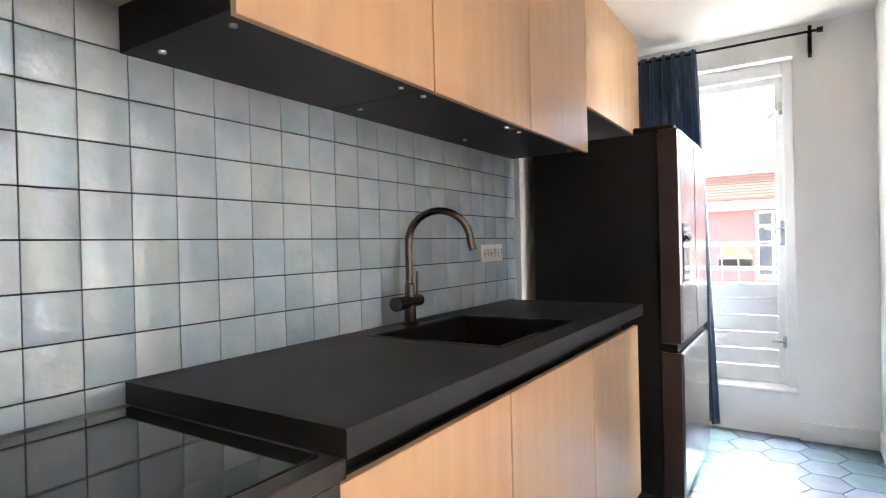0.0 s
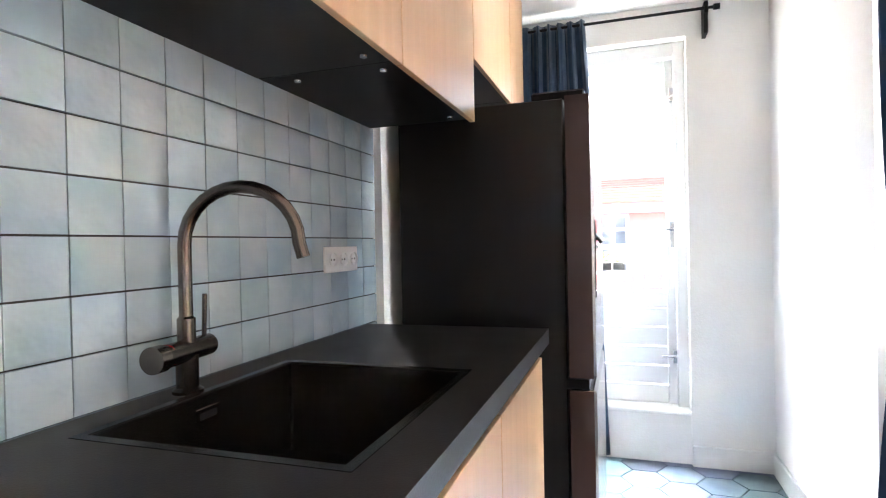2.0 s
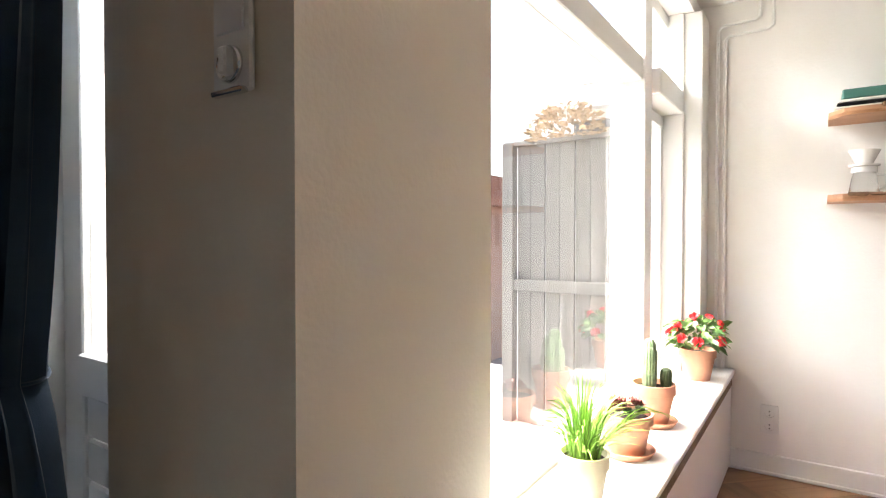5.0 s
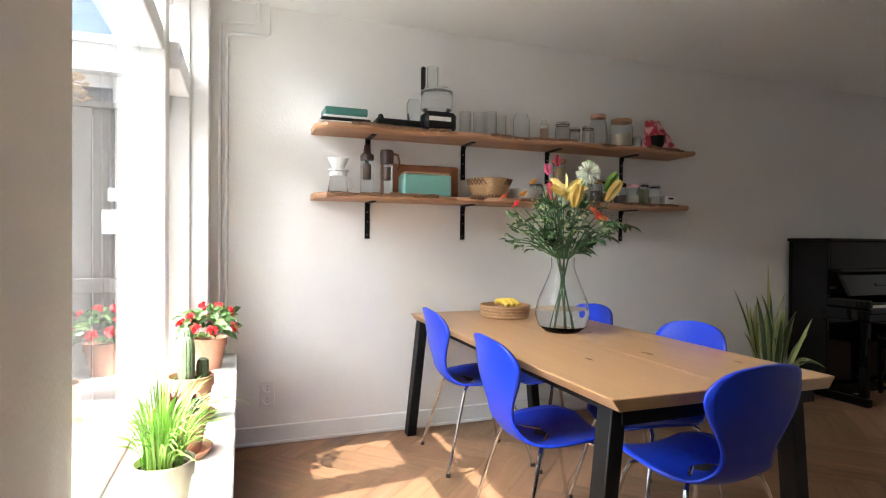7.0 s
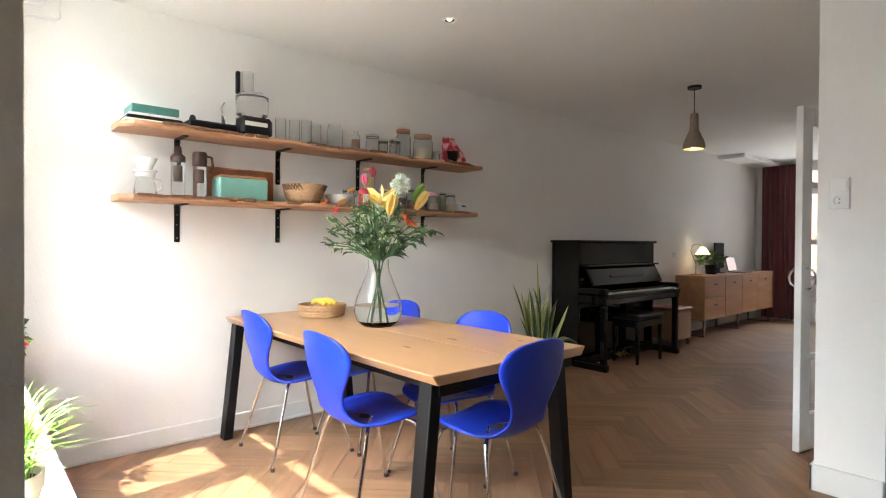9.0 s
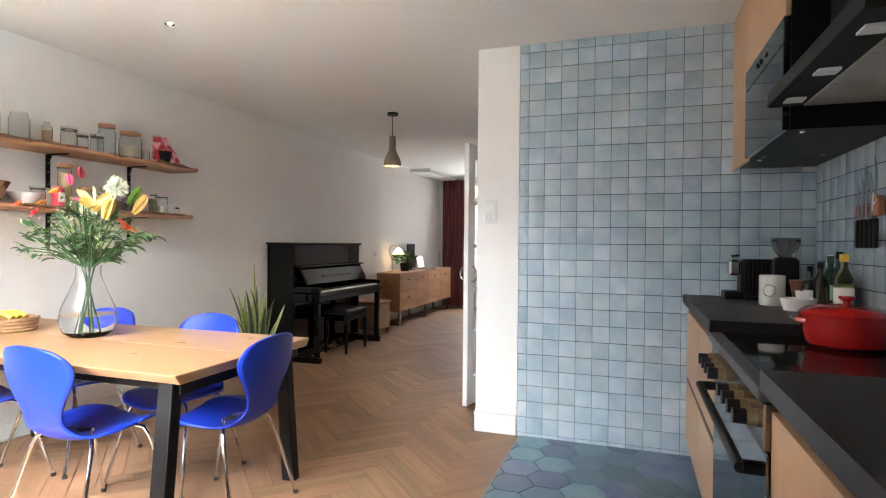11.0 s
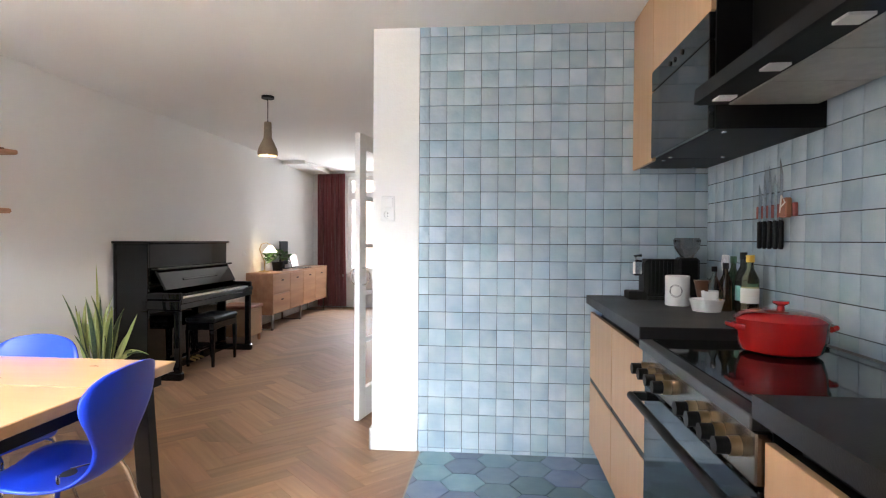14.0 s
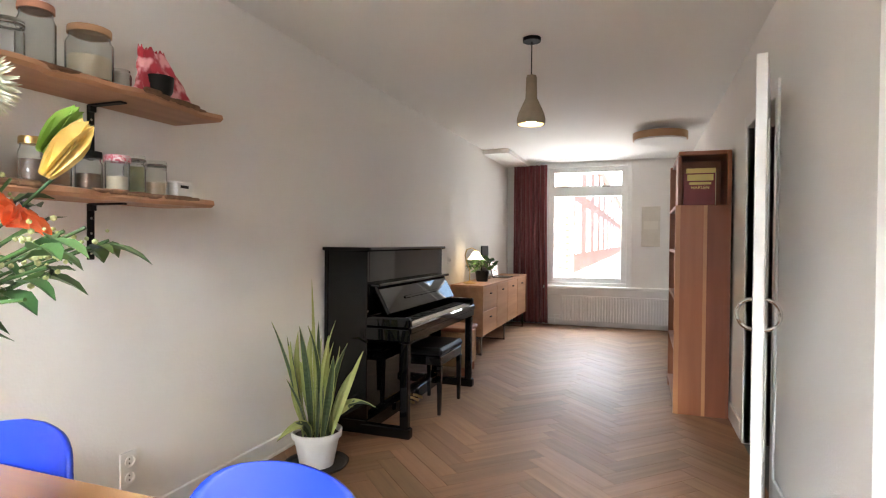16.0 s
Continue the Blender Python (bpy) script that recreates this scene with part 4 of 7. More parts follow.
# ---- living room ----
pi = thing("upright_piano", (4.3, -2.1, 0), "glossy black upright piano with its fallboard open", "piano")
P0, P1 = -2.83, -1.37
part("side_panel", boxes((4.30, P0, 0.095, 4.60, P0 + 0.03, 1.225), bevel=0.004), LACQUER, pi)
part("side_panel", boxes((4.30, P1 - 0.03, 0.095, 4.60, P1, 1.225), bevel=0.004), LACQUER, pi)
part("back_panel", boxes((4.60, P0, 0.0, 4.63, P1, 1.225), bevel=0.004), LACQUER, pi)
part("lower_panel", boxes((4.35, P0 + 0.03, 0.095, 4.37, P1 - 0.03, 0.62), bevel=0.003), LACQUER, pi)
part("plinth", boxes((4.30, P0, 0.0, 4.60, P1, 0.09), bevel=0.004), LACQUER, pi)
part("lid", boxes((4.27, P0 - 0.015, 1.225, 4.64, P1 + 0.015, 1.25), bevel=0.006), LACQUER, pi)
part("front_panel", boxes((4.30, P0 + 0.03, 0.93, 4.33, P1 - 0.03, 1.225), bevel=0.003), LACQUER, pi)
bm = B(-0.012, P0 + 0.06, 0, 0.012, P1 - 0.06, 0.22, bevel=0.004)
bm.transform(pose(4.17, 0, 0.80, 0, 28, 0))
fb = part("fallboard", bm, LACQUER, pi)
bm = B(-0.02, P0 + 0.4, 0.08, -0.012, P1 - 0.4, 0.10, bevel=0.003)
bm.transform(pose(4.17, 0, 0.80, 0, 28, 0))
part("music_ledge", bm, LACQUER, fb)
part("top_rail", boxes((4.22, P0 + 0.03, 0.985, 4.31, P1 - 0.03, 1.005), bevel=0.004), LACQUER, pi)
part("keybed", boxes((3.99, P0, 0.63, 4.36, P1, 0.72), (3.98, P0, 0.685, 4.005, P1, 0.735), bevel=0.008), LACQUER, pi)
for y in (P0, P1 - 0.05):
    part("cheek", boxes((3.99, y, 0.72, 4.32, y + 0.05, 0.79), bevel=0.012), LACQUER, pi)
    part("front_leg", boxes((4.0, y, 0.0, 4.06, y + 0.05, 0.63), (3.985, y - 0.005, 0.0, 4.35, y + 0.055, 0.07), bevel=0.008), LACQUER, pi)
bm, bk = bmesh.new(), bmesh.new()
KW1 = (P1 - P0 - 0.14) / 52
for i in range(52):
    y = P0 + 0.07 + i * KW1
    B(4.01, y + 0.0006, 0.722, 4.15, y + KW1 - 0.0006, 0.742, bm=bm)
    if i % 7 not in (1, 4) and i < 51:
        B(4.062, y + KW1 - 0.006, 0.742, 4.15, y + KW1 + 0.006, 0.753, bm=bk)
part("white_keys", bm, IVORY, pi, "row of white piano keys", smooth=False)["kind"] = "stuff"
part("black_keys", bk, BLACK, pi, "row of black piano keys", smooth=False)["kind"] = "stuff"
for y in (-2.18, -2.10, -2.02):
    part("pedal", tube([(4.36, y, 0.06), (4.27, y, 0.055), (4.22, y, 0.04)], 0.011, 8), BRASS, pi, "brass pedal")

bn = thing("piano_bench", (4.1, -2.15, 0), "black lacquered piano bench in front of the piano", "bench")
part("seat", boxes((3.96, -2.42, 0.44, 4.27, -1.90, 0.50), bevel=0.02), BLACK, bn, "black padded seat")
part("apron", boxes((3.97, -2.41, 0.37, 4.26, -1.91, 0.44), bevel=0.004), LACQUER, bn)
for x in (3.985, 4.245):
    for y in (-2.39, -1.93):
        bm = B(x - 0.02, y - 0.02, 0, x + 0.02, y + 0.02, 0.37, bevel=0.004)
        for v in bm.verts:
            if v.co.z < 0.1:
                v.co.x, v.co.y = x + (v.co.x - x) * 0.6, y + (v.co.y - y) * 0.6
        part("leg", bm, LACQUER, bn)

bskt = thing("storage_basket", (4.35, -3.3, 0), "small wicker chest on wooden feet beside the piano", "basket")
part("body", boxes((4.16, -3.50, 0.08, 4.55, -3.12, 0.42), bevel=0.015), RATTAN, bskt)
part("lid", boxes((4.15, -3.51, 0.42, 4.56, -3.11, 0.46), bevel=0.01), BOOKWOOD, bskt, "red-brown wooden lid")
for x in (4.19, 4.52):
    for y in (-3.47, -3.15):
        part("foot", lathe([(0, 0), (0.018, 0), (0.022, 0.04), (0.018, 0.08), (0, 0.08)], (x, y, 0), 12), BOOKWOOD, bskt)

sb = thing("sideboard", (4.42, -5.25, 0), "wooden sideboard with drawers and doors on metal legs", "sideboard")
Y0, Y1 = -6.53, -4.06
part("top", boxes((4.25, Y0, 0.775, 4.64, Y1, 0.80), bevel=0.003), SIDEBOARD, sb)
part("side", boxes((4.25, Y1 - 0.025, 0.22, 4.64, Y1, 0.775), bevel=0.002), SIDEBOARD, sb)
part("side", boxes((4.25, Y0, 0.22, 4.64, Y0 + 0.025, 0.775), bevel=0.002), SIDEBOARD, sb)
part("body", boxes((4.28, Y0 + 0.025, 0.22, 4.64, Y1 - 0.025, 0.775)), SIDEBOARD, sb)
for y0, y1, z0, z1 in ((-4.72, -4.09, 0.50, 0.77), (-4.72, -4.09, 0.23, 0.495), (-5.30, -4.725, 0.23, 0.77), (-5.90, -5.305, 0.23, 0.77), (-6.50, -5.905, 0.23, 0.77)):
    f = part("drawer_front" if z1 - z0 < 0.4 else "door", boxes((4.255, y0 + 0.003, z0, 4.279, y1 - 0.003, z1), bevel=0.002), SIDEBOARD, sb)
    part("knob", boxes((4.24, (y0 + y1) / 2 - 0.03, z1 - 0.09, 4.256, (y0 + y1) / 2 + 0.03, z1 - 0.075), bevel=0.003), BLACK, f)
for y in (Y1 - 0.08, -5.25, Y0 + 0.08):
    part("leg_frame", boxes((4.28, y - 0.02, 0, 4.30, y + 0.02, 0.22), (4.58, y - 0.02, 0, 4.60, y + 0.02, 0.22), (4.28, y - 0.02, 0.0, 4.60, y + 0.02, 0.015)), STEEL, sb, "brushed metal leg")

lamp = thing("table_lamp", (4.5, -4.35, 0.80), "lit brass table lamp with a pleated glass shade", "lamp")
part("base", lathe([(0, 0), (0.075, 0), (0.075, 0.012), (0.02, 0.022), (0.012, 0.03), (0, 0.03)], (4.50, -4.35, 0.80)), BRASS, lamp)
part("stem", tube([(4.50, -4.35, 0.82), (4.50, -4.36, 0.95), (4.52, -4.30, 1.05), (4.53, -4.26, 1.13), (4.52, -4.30, 1.20), (4.49, -4.40, 1.22), (4.46, -4.47, 1.19)], 0.006), BRASS, lamp)
part("shade", lathe([(0.03, 0.10), (0.035, 0.09), (0.09, 0.01), (0.10, 0.0)], (4.46, -4.47, 1.08), 28), SHADEGLOW, lamp, "lit pleated white shade")
bulb = new("table_lamp_light", bpy.data.lights.new("table_lamp_light", "POINT"))
bulb.data.energy, bulb.data.color, bulb.data.shadow_soft_size = 0.07, (1.0, 0.72, 0.42), 0.03
bulb.location = (4.46, -4.47, 1.06)


def leaf_strip(bm, a, b, c, w, n=5, twist=0.0):
    """One leaf along a bent line from a by b to c, w wide in the middle."""
    a, b, c = Vector(a), Vector(b), Vector(c)
    prev = None
    for i in range(n + 1):
        t = i / n
        p = a * (1 - t) ** 2 + b * 2 * t * (1 - t) + c * t * t
        d = (b - a) * (1 - t) + (c - b) * t
        s = d.cross(Vector((math.cos(twist), math.sin(twist), 0.3)))
        s = s.normalized() if s.length > 1e-6 else Vector((1, 0, 0))
        k = w * math.sin(math.pi * (0.12 + 0.88 * t)) ** 0.8 if i < n else 0.001
        up = s.cross(d).normalized() * k * 0.25
        row = [bm.verts.new(p - s * k / 2 + up), bm.verts.new(p), bm.verts.new(p + s * k / 2 + up)]
        if prev:
            bm.faces.new((prev[0], prev[1], row[1], row[0]))
            bm.faces.new((prev[1], prev[2], row[2], row[1]))
        prev = row


def bush(center, rx, ry, rz, count, size, rng, droop=0.3, floor=None):
    """A crown of many single leaves round a centre."""
    bm = bmesh.new()
    for _ in range(count):
        a, e, r = rng.uniform(0, 6.28), rng.uniform(-0.3, 1.3), rng.uniform(0.45, 1.0) ** 0.6
        p = Vector((center[0] + rx * r * math.cos(a) * math.cos(e), center[1] + ry * r * math.sin(a) * math.cos(e), center[2] + rz * r * math.sin(e)))
        d = Vector((math.cos(a + rng.uniform(-0.8, 0.8)), math.sin(a + rng.uniform(-0.8, 0.8)), rng.uniform(-droop, 0.5))) * size * rng.uniform(0.7, 1.3)
        q = p + d
        if floor is not None:
            p.z, q.z = max(p.z, floor), max(q.z, floor)
        leaf_strip(bm, p, p + d * 0.5 + Vector((0, 0, size * 0.2)), q, size * rng.uniform(0.45, 0.7), 3, a)
    return bm


rng = random.Random(4)
pl = thing("potted_plant", (4.45, -4.72, 0.80), "leafy green plant in a dark pot on the sideboard", "plant")
part("pot", lathe([(0, 0), (0.07, 0), (0.085, 0.13), (0.075, 0.13), (0.07, 0.11), (0, 0.11)], (4.45, -4.72, 0.80)), BLACK, pl)
part("leaves", bush((4.45, -4.72, 0.98), 0.15, 0.19, 0.14, 150, 0.055, rng, 0.6, 0.83), LEAF, pl)

lp = thing("laptop", (4.42, -5.6, 0.80), "open black laptop on the sideboard", "laptop")
part("keyboard_deck", boxes((4.28, -5.75, 0.80, 4.50, -5.42, 0.815), bevel=0.003), STEEL, lp)
bm = B(-0.006, -0.165, 0, 0.006, 0.165, 0.22, bevel=0.003)
bm.transform(pose(4.50, -5.585, 0.815, 0, 14, 0))
sc = part("screen", bm, BLACK, lp)
bm = B(-0.0085, -0.155, 0.01, -0.0065, 0.155, 0.21)
bm.transform(pose(4.50, -5.585, 0.815, 0, 14, 0))
part("display", bm, mat("lit_screen", (0.3, 0.35, 0.4), (0.6, 0.25, 0.2), 0.3, scale=9, glow=((0.5, 0.45, 0.42), 0.35)), sc)
mo = thing("monitor", (4.57, -5.15, 0.80), "black flat monitor standing on the sideboard", "monitor")
part("panel", boxes((4.56, -5.42, 0.87, 4.58, -5.10, 1.24), bevel=0.004), BLACK, mo)
part("stand", boxes((4.56, -5.28, 0.805, 4.60, -5.22, 0.88), (4.50, -5.33, 0.80, 4.62, -5.17, 0.808)), BLACK, mo)

# bookcase
bc = thing("bookcase", (2.15, -3.0, 0), "tall red-brown wooden bookcase with a stepped top, partly filled", "bookcase")
BX, BXR, BY = 1.965, 2.345, -2.62
SAPWOOD = mat("pale_sapwood", (0.56, 0.29, 0.14), (0.44, 0.20, 0.085), 0.4, scale=9, stretch=(1, 1, 0.07), bump=0.04, bscale=50, detail=7, mix=0.5)
DARKWOOD = mat("dark_heartwood", (0.27, 0.090, 0.040), (0.17, 0.050, 0.022), 0.4, scale=9, stretch=(1, 1, 0.07), bump=0.04, bscale=50, detail=7, mix=0.5)
for x0, x1, m in ((BX, BX + 0.16, DARKWOOD), (BX + 0.16, BX + 0.185, SAPWOOD), (BX + 0.185, BXR - 0.035, BOOKWOOD), (BXR - 0.035, BXR, SAPWOOD)):
    part("end_board", boxes((x0, BY - 0.03, 0.0, x1, BY, 1.58), bevel=0.0008), m, bc)
part("back_panel", boxes((BX + 0.012, BY - 0.40, 1.585, BXR - 0.02, BY - 0.385, 1.96)), DARKWOOD, bc)
part("upper_side", boxes((BXR - 0.045, BY - 0.385, 1.585, BXR - 0.02, BY - 0.09, 1.96), bevel=0.002), DARKWOOD, bc)
part("end_panel", boxes((BX, BY - 0.93, 0.0, BXR, BY - 0.90, 1.98), bevel=0.003), BOOKWOOD, bc)
part("upper_end", boxes((BX, BY - 0.36, 1.58, BX + 0.03, BY, 1.98), (BX, BY - 0.9, 0, BX + 0.012, BY - 0.03, 1.98), bevel=0.003), BOOKWOOD, bc)
part("top", boxes((BX, BY - 0.93, 1.96, BXR - 0.02, BY - 0.02, 1.99), bevel=0.003), BOOKWOOD, bc)
for z in (0.08, 0.48, 0.86, 1.22, 1.56):
    part("shelf", boxes((BX + 0.012, BY - 0.90, z, BXR, BY - 0.03, z + 0.025), bevel=0.002), BOOKWOOD, bc)
rng = random.Random(8)
for z in (0.105, 0.505, 0.885, 1.245):
    y = BY - 0.12
    for k in range(rng.randint(5, 8)):
        w, h = rng.uniform(0.02, 0.045), rng.uniform(0.18, 0.27)
        col = rng.choice([(0.5, 0.06, 0.05), (0.08, 0.12, 0.2), (0.55, 0.5, 0.4), (0.1, 0.2, 0.12), (0.6, 0.35, 0.1)])
        solid("book", boxes((BX + 0.10, y - w, z, BX + 0.28, y - 0.001, z + h), bevel=0.002), mat("book_cover", col, None, 0.6), "book standing on the bookcase shelf", "book", "books in the bookcase")
        y -= w
COVER = mat("red_book_cover", (0.20, 0.025, 0.03), (0.15, 0.02, 0.025), 0.5)
YELLOWCOVER = mat("yellow_cover", (0.7, 0.55, 0.2), None, 0.5)
for i, (x, h, m, lb) in enumerate(((2.30, 0.25, PAPER, "pale book"), (2.26, 0.28, YELLOWCOVER, "yellow book"), (2.08, 0.24, COVER, "red cookery book"))):
    bk_ = thing("book", (x - 0.03, BY - 0.15, 1.585), lb + " standing on top of the bookcase", "book", "books on the bookcase")
    part("cover", boxes((2.06 + i * 0.006, BY - 0.12 + i * 0.03, 1.585, 2.25 + 0.02 * i, BY - 0.095 + i * 0.03, 1.585 + h), bevel=0.002), m, bk_)
    if i == 2:
        text_on("HARLEN", 0.034, pose(2.175, BY - 0.0325, 1.715, 90, 0, 180), YELLOW, bk_, "title")
        part("title_band", boxes((2.085, BY - 0.034, 1.768, 2.265, BY - 0.0325, 1.815)), YELLOWCOVER, bk_, "yellow band across the cover")
        part("title_bar", boxes((2.10, BY - 0.034, 1.738, 2.25, BY - 0.032, 1.757)), YELLOWCOVER, bk_)

pr = thing("wall_print", (2.45, FAR + 0.01, 1.2), "small pale unframed print on the wall beside the window", "picture")
part("sheet", boxes((2.33, FAR + 0.002, 1.24, 2.59, FAR + 0.010, 1.84), bevel=0.002), mat("print_paper", (0.70, 0.66, 0.58), (0.60, 0.56, 0.48), 0.7, scale=5), pr)
part("drawing", boxes((2.36, FAR + 0.010, 1.50, 2.56, FAR + 0.0115, 1.62)), PAPER, pr, "faint grey drawing")

# radiator, ceiling lamp, pendant
ra = thing("radiator", (3.0, FAR + 0.08, 0.1), "white panel radiator under the street window", "radiator", kind="structure")
bm = boxes((2.08, FAR + 0.05, 0.07, 3.77, FAR + 0.085, 0.47), (2.08, FAR + 0.04, 0.462, 3.77, FAR + 0.107, 0.472), bevel=0.004)
for i in range(42):
    B(2.09 + i * 0.04, FAR + 0.085, 0.085, 2.115 + i * 0.04, FAR + 0.105, 0.455, bevel=0.005, bm=bm)
part("panel", bm, PLASTIC, ra)
part("pipe", tube([(3.78, FAR + 0.07, 0.16), (3.86, FAR + 0.07, 0.16), (3.86, FAR + 0.07, 0.0)], 0.009), PLASTIC, ra)
cl = thing("ceiling_lamp", (2.4, -4.6, 2.40), "flat round ceiling lamp with a wooden ring", "lamp")
part("ring", lathe([(0.27, 0.0), (0.285, 0.0), (0.285, 0.075), (0.27, 0.075), (0.27, 0.0)], (2.41, -4.6, 2.425), 40), TABLEWOOD, cl, "pale wooden ring")
part("diffuser", lathe([(0, 0.0), (0.268, 0.002), (0.268, 0.06), (0, 0.06)], (2.41, -4.6, 2.41), 40), PLASTIC, cl, "white diffuser")
part("mount", lathe([(0.12, 0.0), (0.12, 0.065), (0, 0.065)], (2.41, -4.6, 2.484), 24), PLASTIC, cl)
pd = thing("pendant_lamp", (3.23, -1.47, 2.0), "beige concrete bottle-shaped pendant lamp, lit", "lamp")
part("canopy", lathe([(0, 0), (0.055, 0.0), (0.055, 0.022), (0, 0.022)], (3.235, -1.48, H - 0.022), 28), BLACK, pd)
part("cord", rod((3.235, -1.48, 2.30), (3.235, -1.48, H - 0.02), 0.004, 8), BLACK, pd)
part("shade", lathe([(0.0, 0.30), (0.028, 0.30), (0.032, 0.29), (0.036, 0.16), (0.05, 0.13), (0.078, 0.07), (0.088, 0.03), (0.086, 0.0), (0.078, 0.0), (0.07, 0.06), (0.03, 0.12), (0, 0.13)], (3.235, -1.48, 2.02), 32), CONCRETE, pd, "beige concrete shade")
part("bulb", lathe([(0, 0.012), (0.03, 0.015), (0.045, 0.04), (0.03, 0.08), (0, 0.09)], (3.235, -1.48, 2.02), 20), LAMPGLOW, pd, "glowing bulb")
pb = new("pendant_light", bpy.data.lights.new("pendant_light", "SPOT"))
pb.data.energy, pb.data.color, pb.data.shadow_soft_size, pb.data.spot_size = 2, (1.0, 0.74, 0.45), 0.04, radians(120)
pb.location = (3.235, -1.48, 2.015)
for x, y in ((3.585, 0.985), (2.43, 1.03), (1.05, 1.06)):
    dl = thing("ceiling_spot", (x, y, H), "recessed round ceiling spotlight with a white rim, lit", "lamp", "ceiling spotlights")
    part("rim", lathe([(0.028, 0.0), (0.032, -0.006), (0.042, -0.006), (0.045, 0.0)], (x, y, H), 28), PLASTIC, dl)
    part("baffle", lathe([(0.0285, -0.004), (0.0285, -0.0005), (0.012, -0.0005)], (x, y, H), 24), BLACK, dl, "dark inner baffle")
    part("lens", lathe([(0, -0.002), (0.013, -0.0015), (0.013, 0.0), (0, 0.0)], (x, y, H), 20), LAMPGLOW, dl, "glowing lens")
    sl = new("ceiling_spot_light", bpy.data.lights.new("ceiling_spot_light", "SPOT"))
    sl.data.energy, sl.data.color, sl.data.shadow_soft_size, sl.data.spot_size, sl.data.spot_blend = 3, (1.0, 0.78, 0.52), 0.03, radians(80), 0.6
    sl.location = (x, y, H - 0.012)


# ---- sockets, switches, pipes ----
def socket(m, kinds, label, name="wall_socket"):
    """A row of square modules built in x (across) and z, facing -y, then placed by m."""
    s = thing(name, (0, 0, 0), label, "socket" if name == "wall_socket" else "switch")
    n = len(kinds)
    part("frame", boxes((-0.042, 0, -0.042, -0.042 + 0.081 + (n - 1) * 0.071, 0.009, 0.042), bevel=0.003), PLASTIC, s)
    for i, k in enumerate(kinds):
        x = i * 0.071
        if k == "socket":
            o = part("outlet", lathe([(0.024, -0.0095), (0.0225, -0.0095), (0.021, -0.002), (0, -0.002)], (0, 0, 0), 24), PLASTIC, s)
            o.data.transform(pose(x - 0.001, 0, 0, 90, 0, 0) @ Matrix.Diagonal((1, 1, -1, 1)))
            for q in (-0.0095, 0.0095):
                h_ = part("pin_hole", rod((x + q, 0.0005, 0), (x + q, 0.0035, 0), 0.0032, 8), BLACK, o)
                h_.data.transform(Matrix.Translation((0, -0.004, 0)))
        elif k == "switch":
            part("rocker", boxes((x - 0.030, -0.004, -0.030, x + 0.028, 0.001, 0.030), bevel=0.002), PLASTIC, s)
        else:
            ks = part("key_switch", lathe([(0, -0.001), (0.019, -0.001), (0.024, 0.007), (0.026, 0.004), (0.026, 0)], (0, 0, 0), 28), CHROME, s, "chrome dished key switch")
            ks.data.transform(pose(x, 0, 0, 90, 0, 0))
            part("key", boxes((x - 0.022, -0.016, -0.008, x + 0.016, 0.0, 0.008), bevel=0.003), PLASTIC, ks, "white key")
            part("lip", boxes((x + 0.034, -0.010, -0.034, x + 0.042, 0.004, 0.034), bevel=0.002), CHROME, s, "metal lip")
    s.matrix_basis = m
    return s


UPR = Matrix.Rotation(radians(90), 4, "Y")
socket(pose(0.012, 3.79, 1.21, 0, 0, 90), ["socket"] * 3, "white triple wall socket on the tiled wall")
socket(pose(1.852, 0.011, 1.50, 0, 0, 180) @ UPR, ["switch", "socket"], "white socket and switch on the wall end")
socket(pose(PX - 0.011, 3.268, 1.568, 0, 0, -90) @ UPR, ["switch", "key"], "white light switch with a chrome key switch", "light_switch")
socket(pose(EAST - 0.010, 2.80, 0.33, 0, 0, -90) @ UPR, ["socket", "socket"], "white double wall socket on the long wall")
socket(pose(EAST - 0.010, 0.155, 0.34, 0, 0, -90) @ UPR, ["socket", "socket"], "white double wall socket on the long wall")
socket(pose(EAST - 0.010, -4.02, 1.08, 0, 0, -90), ["socket"], "white wall socket over the sideboard")
socket(pose(0.012, 0.30, 1.17, 0, 0, 90), ["socket"], "white wall socket over the worktop")
pp = thing("heating_pipe", (EAST - 0.03, 3.03, 0.55), "pair of white painted heating pipes on the wall", "pipe", kind="structure")
for k, (y, yb) in enumerate(((3.06, 2.86), (3.025, 2.80))):
    zt = 2.40 - k * 0.06
    part("pipe", tube([(EAST - 0.03, y, 0.55), (EAST - 0.03, y, zt), (EAST - 0.03, y - 0.02, zt + 0.02), (EAST - 0.03, yb + 0.02, zt + 0.025), (EAST - 0.03, yb, zt + 0.04), (EAST - 0.03, yb, H)], 0.009, 10), TRIM, pp)
for z in (0.75, 1.65):
    part("clip", boxes((EAST - 0.02, 3.01, z, EAST, 3.075, z + 0.02), bevel=0.002), TRIM, pp)
bmx = thing("baseboard_pipe", (EAST - 0.03, -6.8, 0), "thin white pipe rising in the corner", "pipe", kind="structure")
part("pipe", rod((EAST - 0.04, FAR + 0.05, 0), (EAST - 0.04, FAR + 0.05, H - 0.12), 0.011), TRIM, bmx)

# ---- wall shelves and what stands on them ----
rng = random.Random(21)


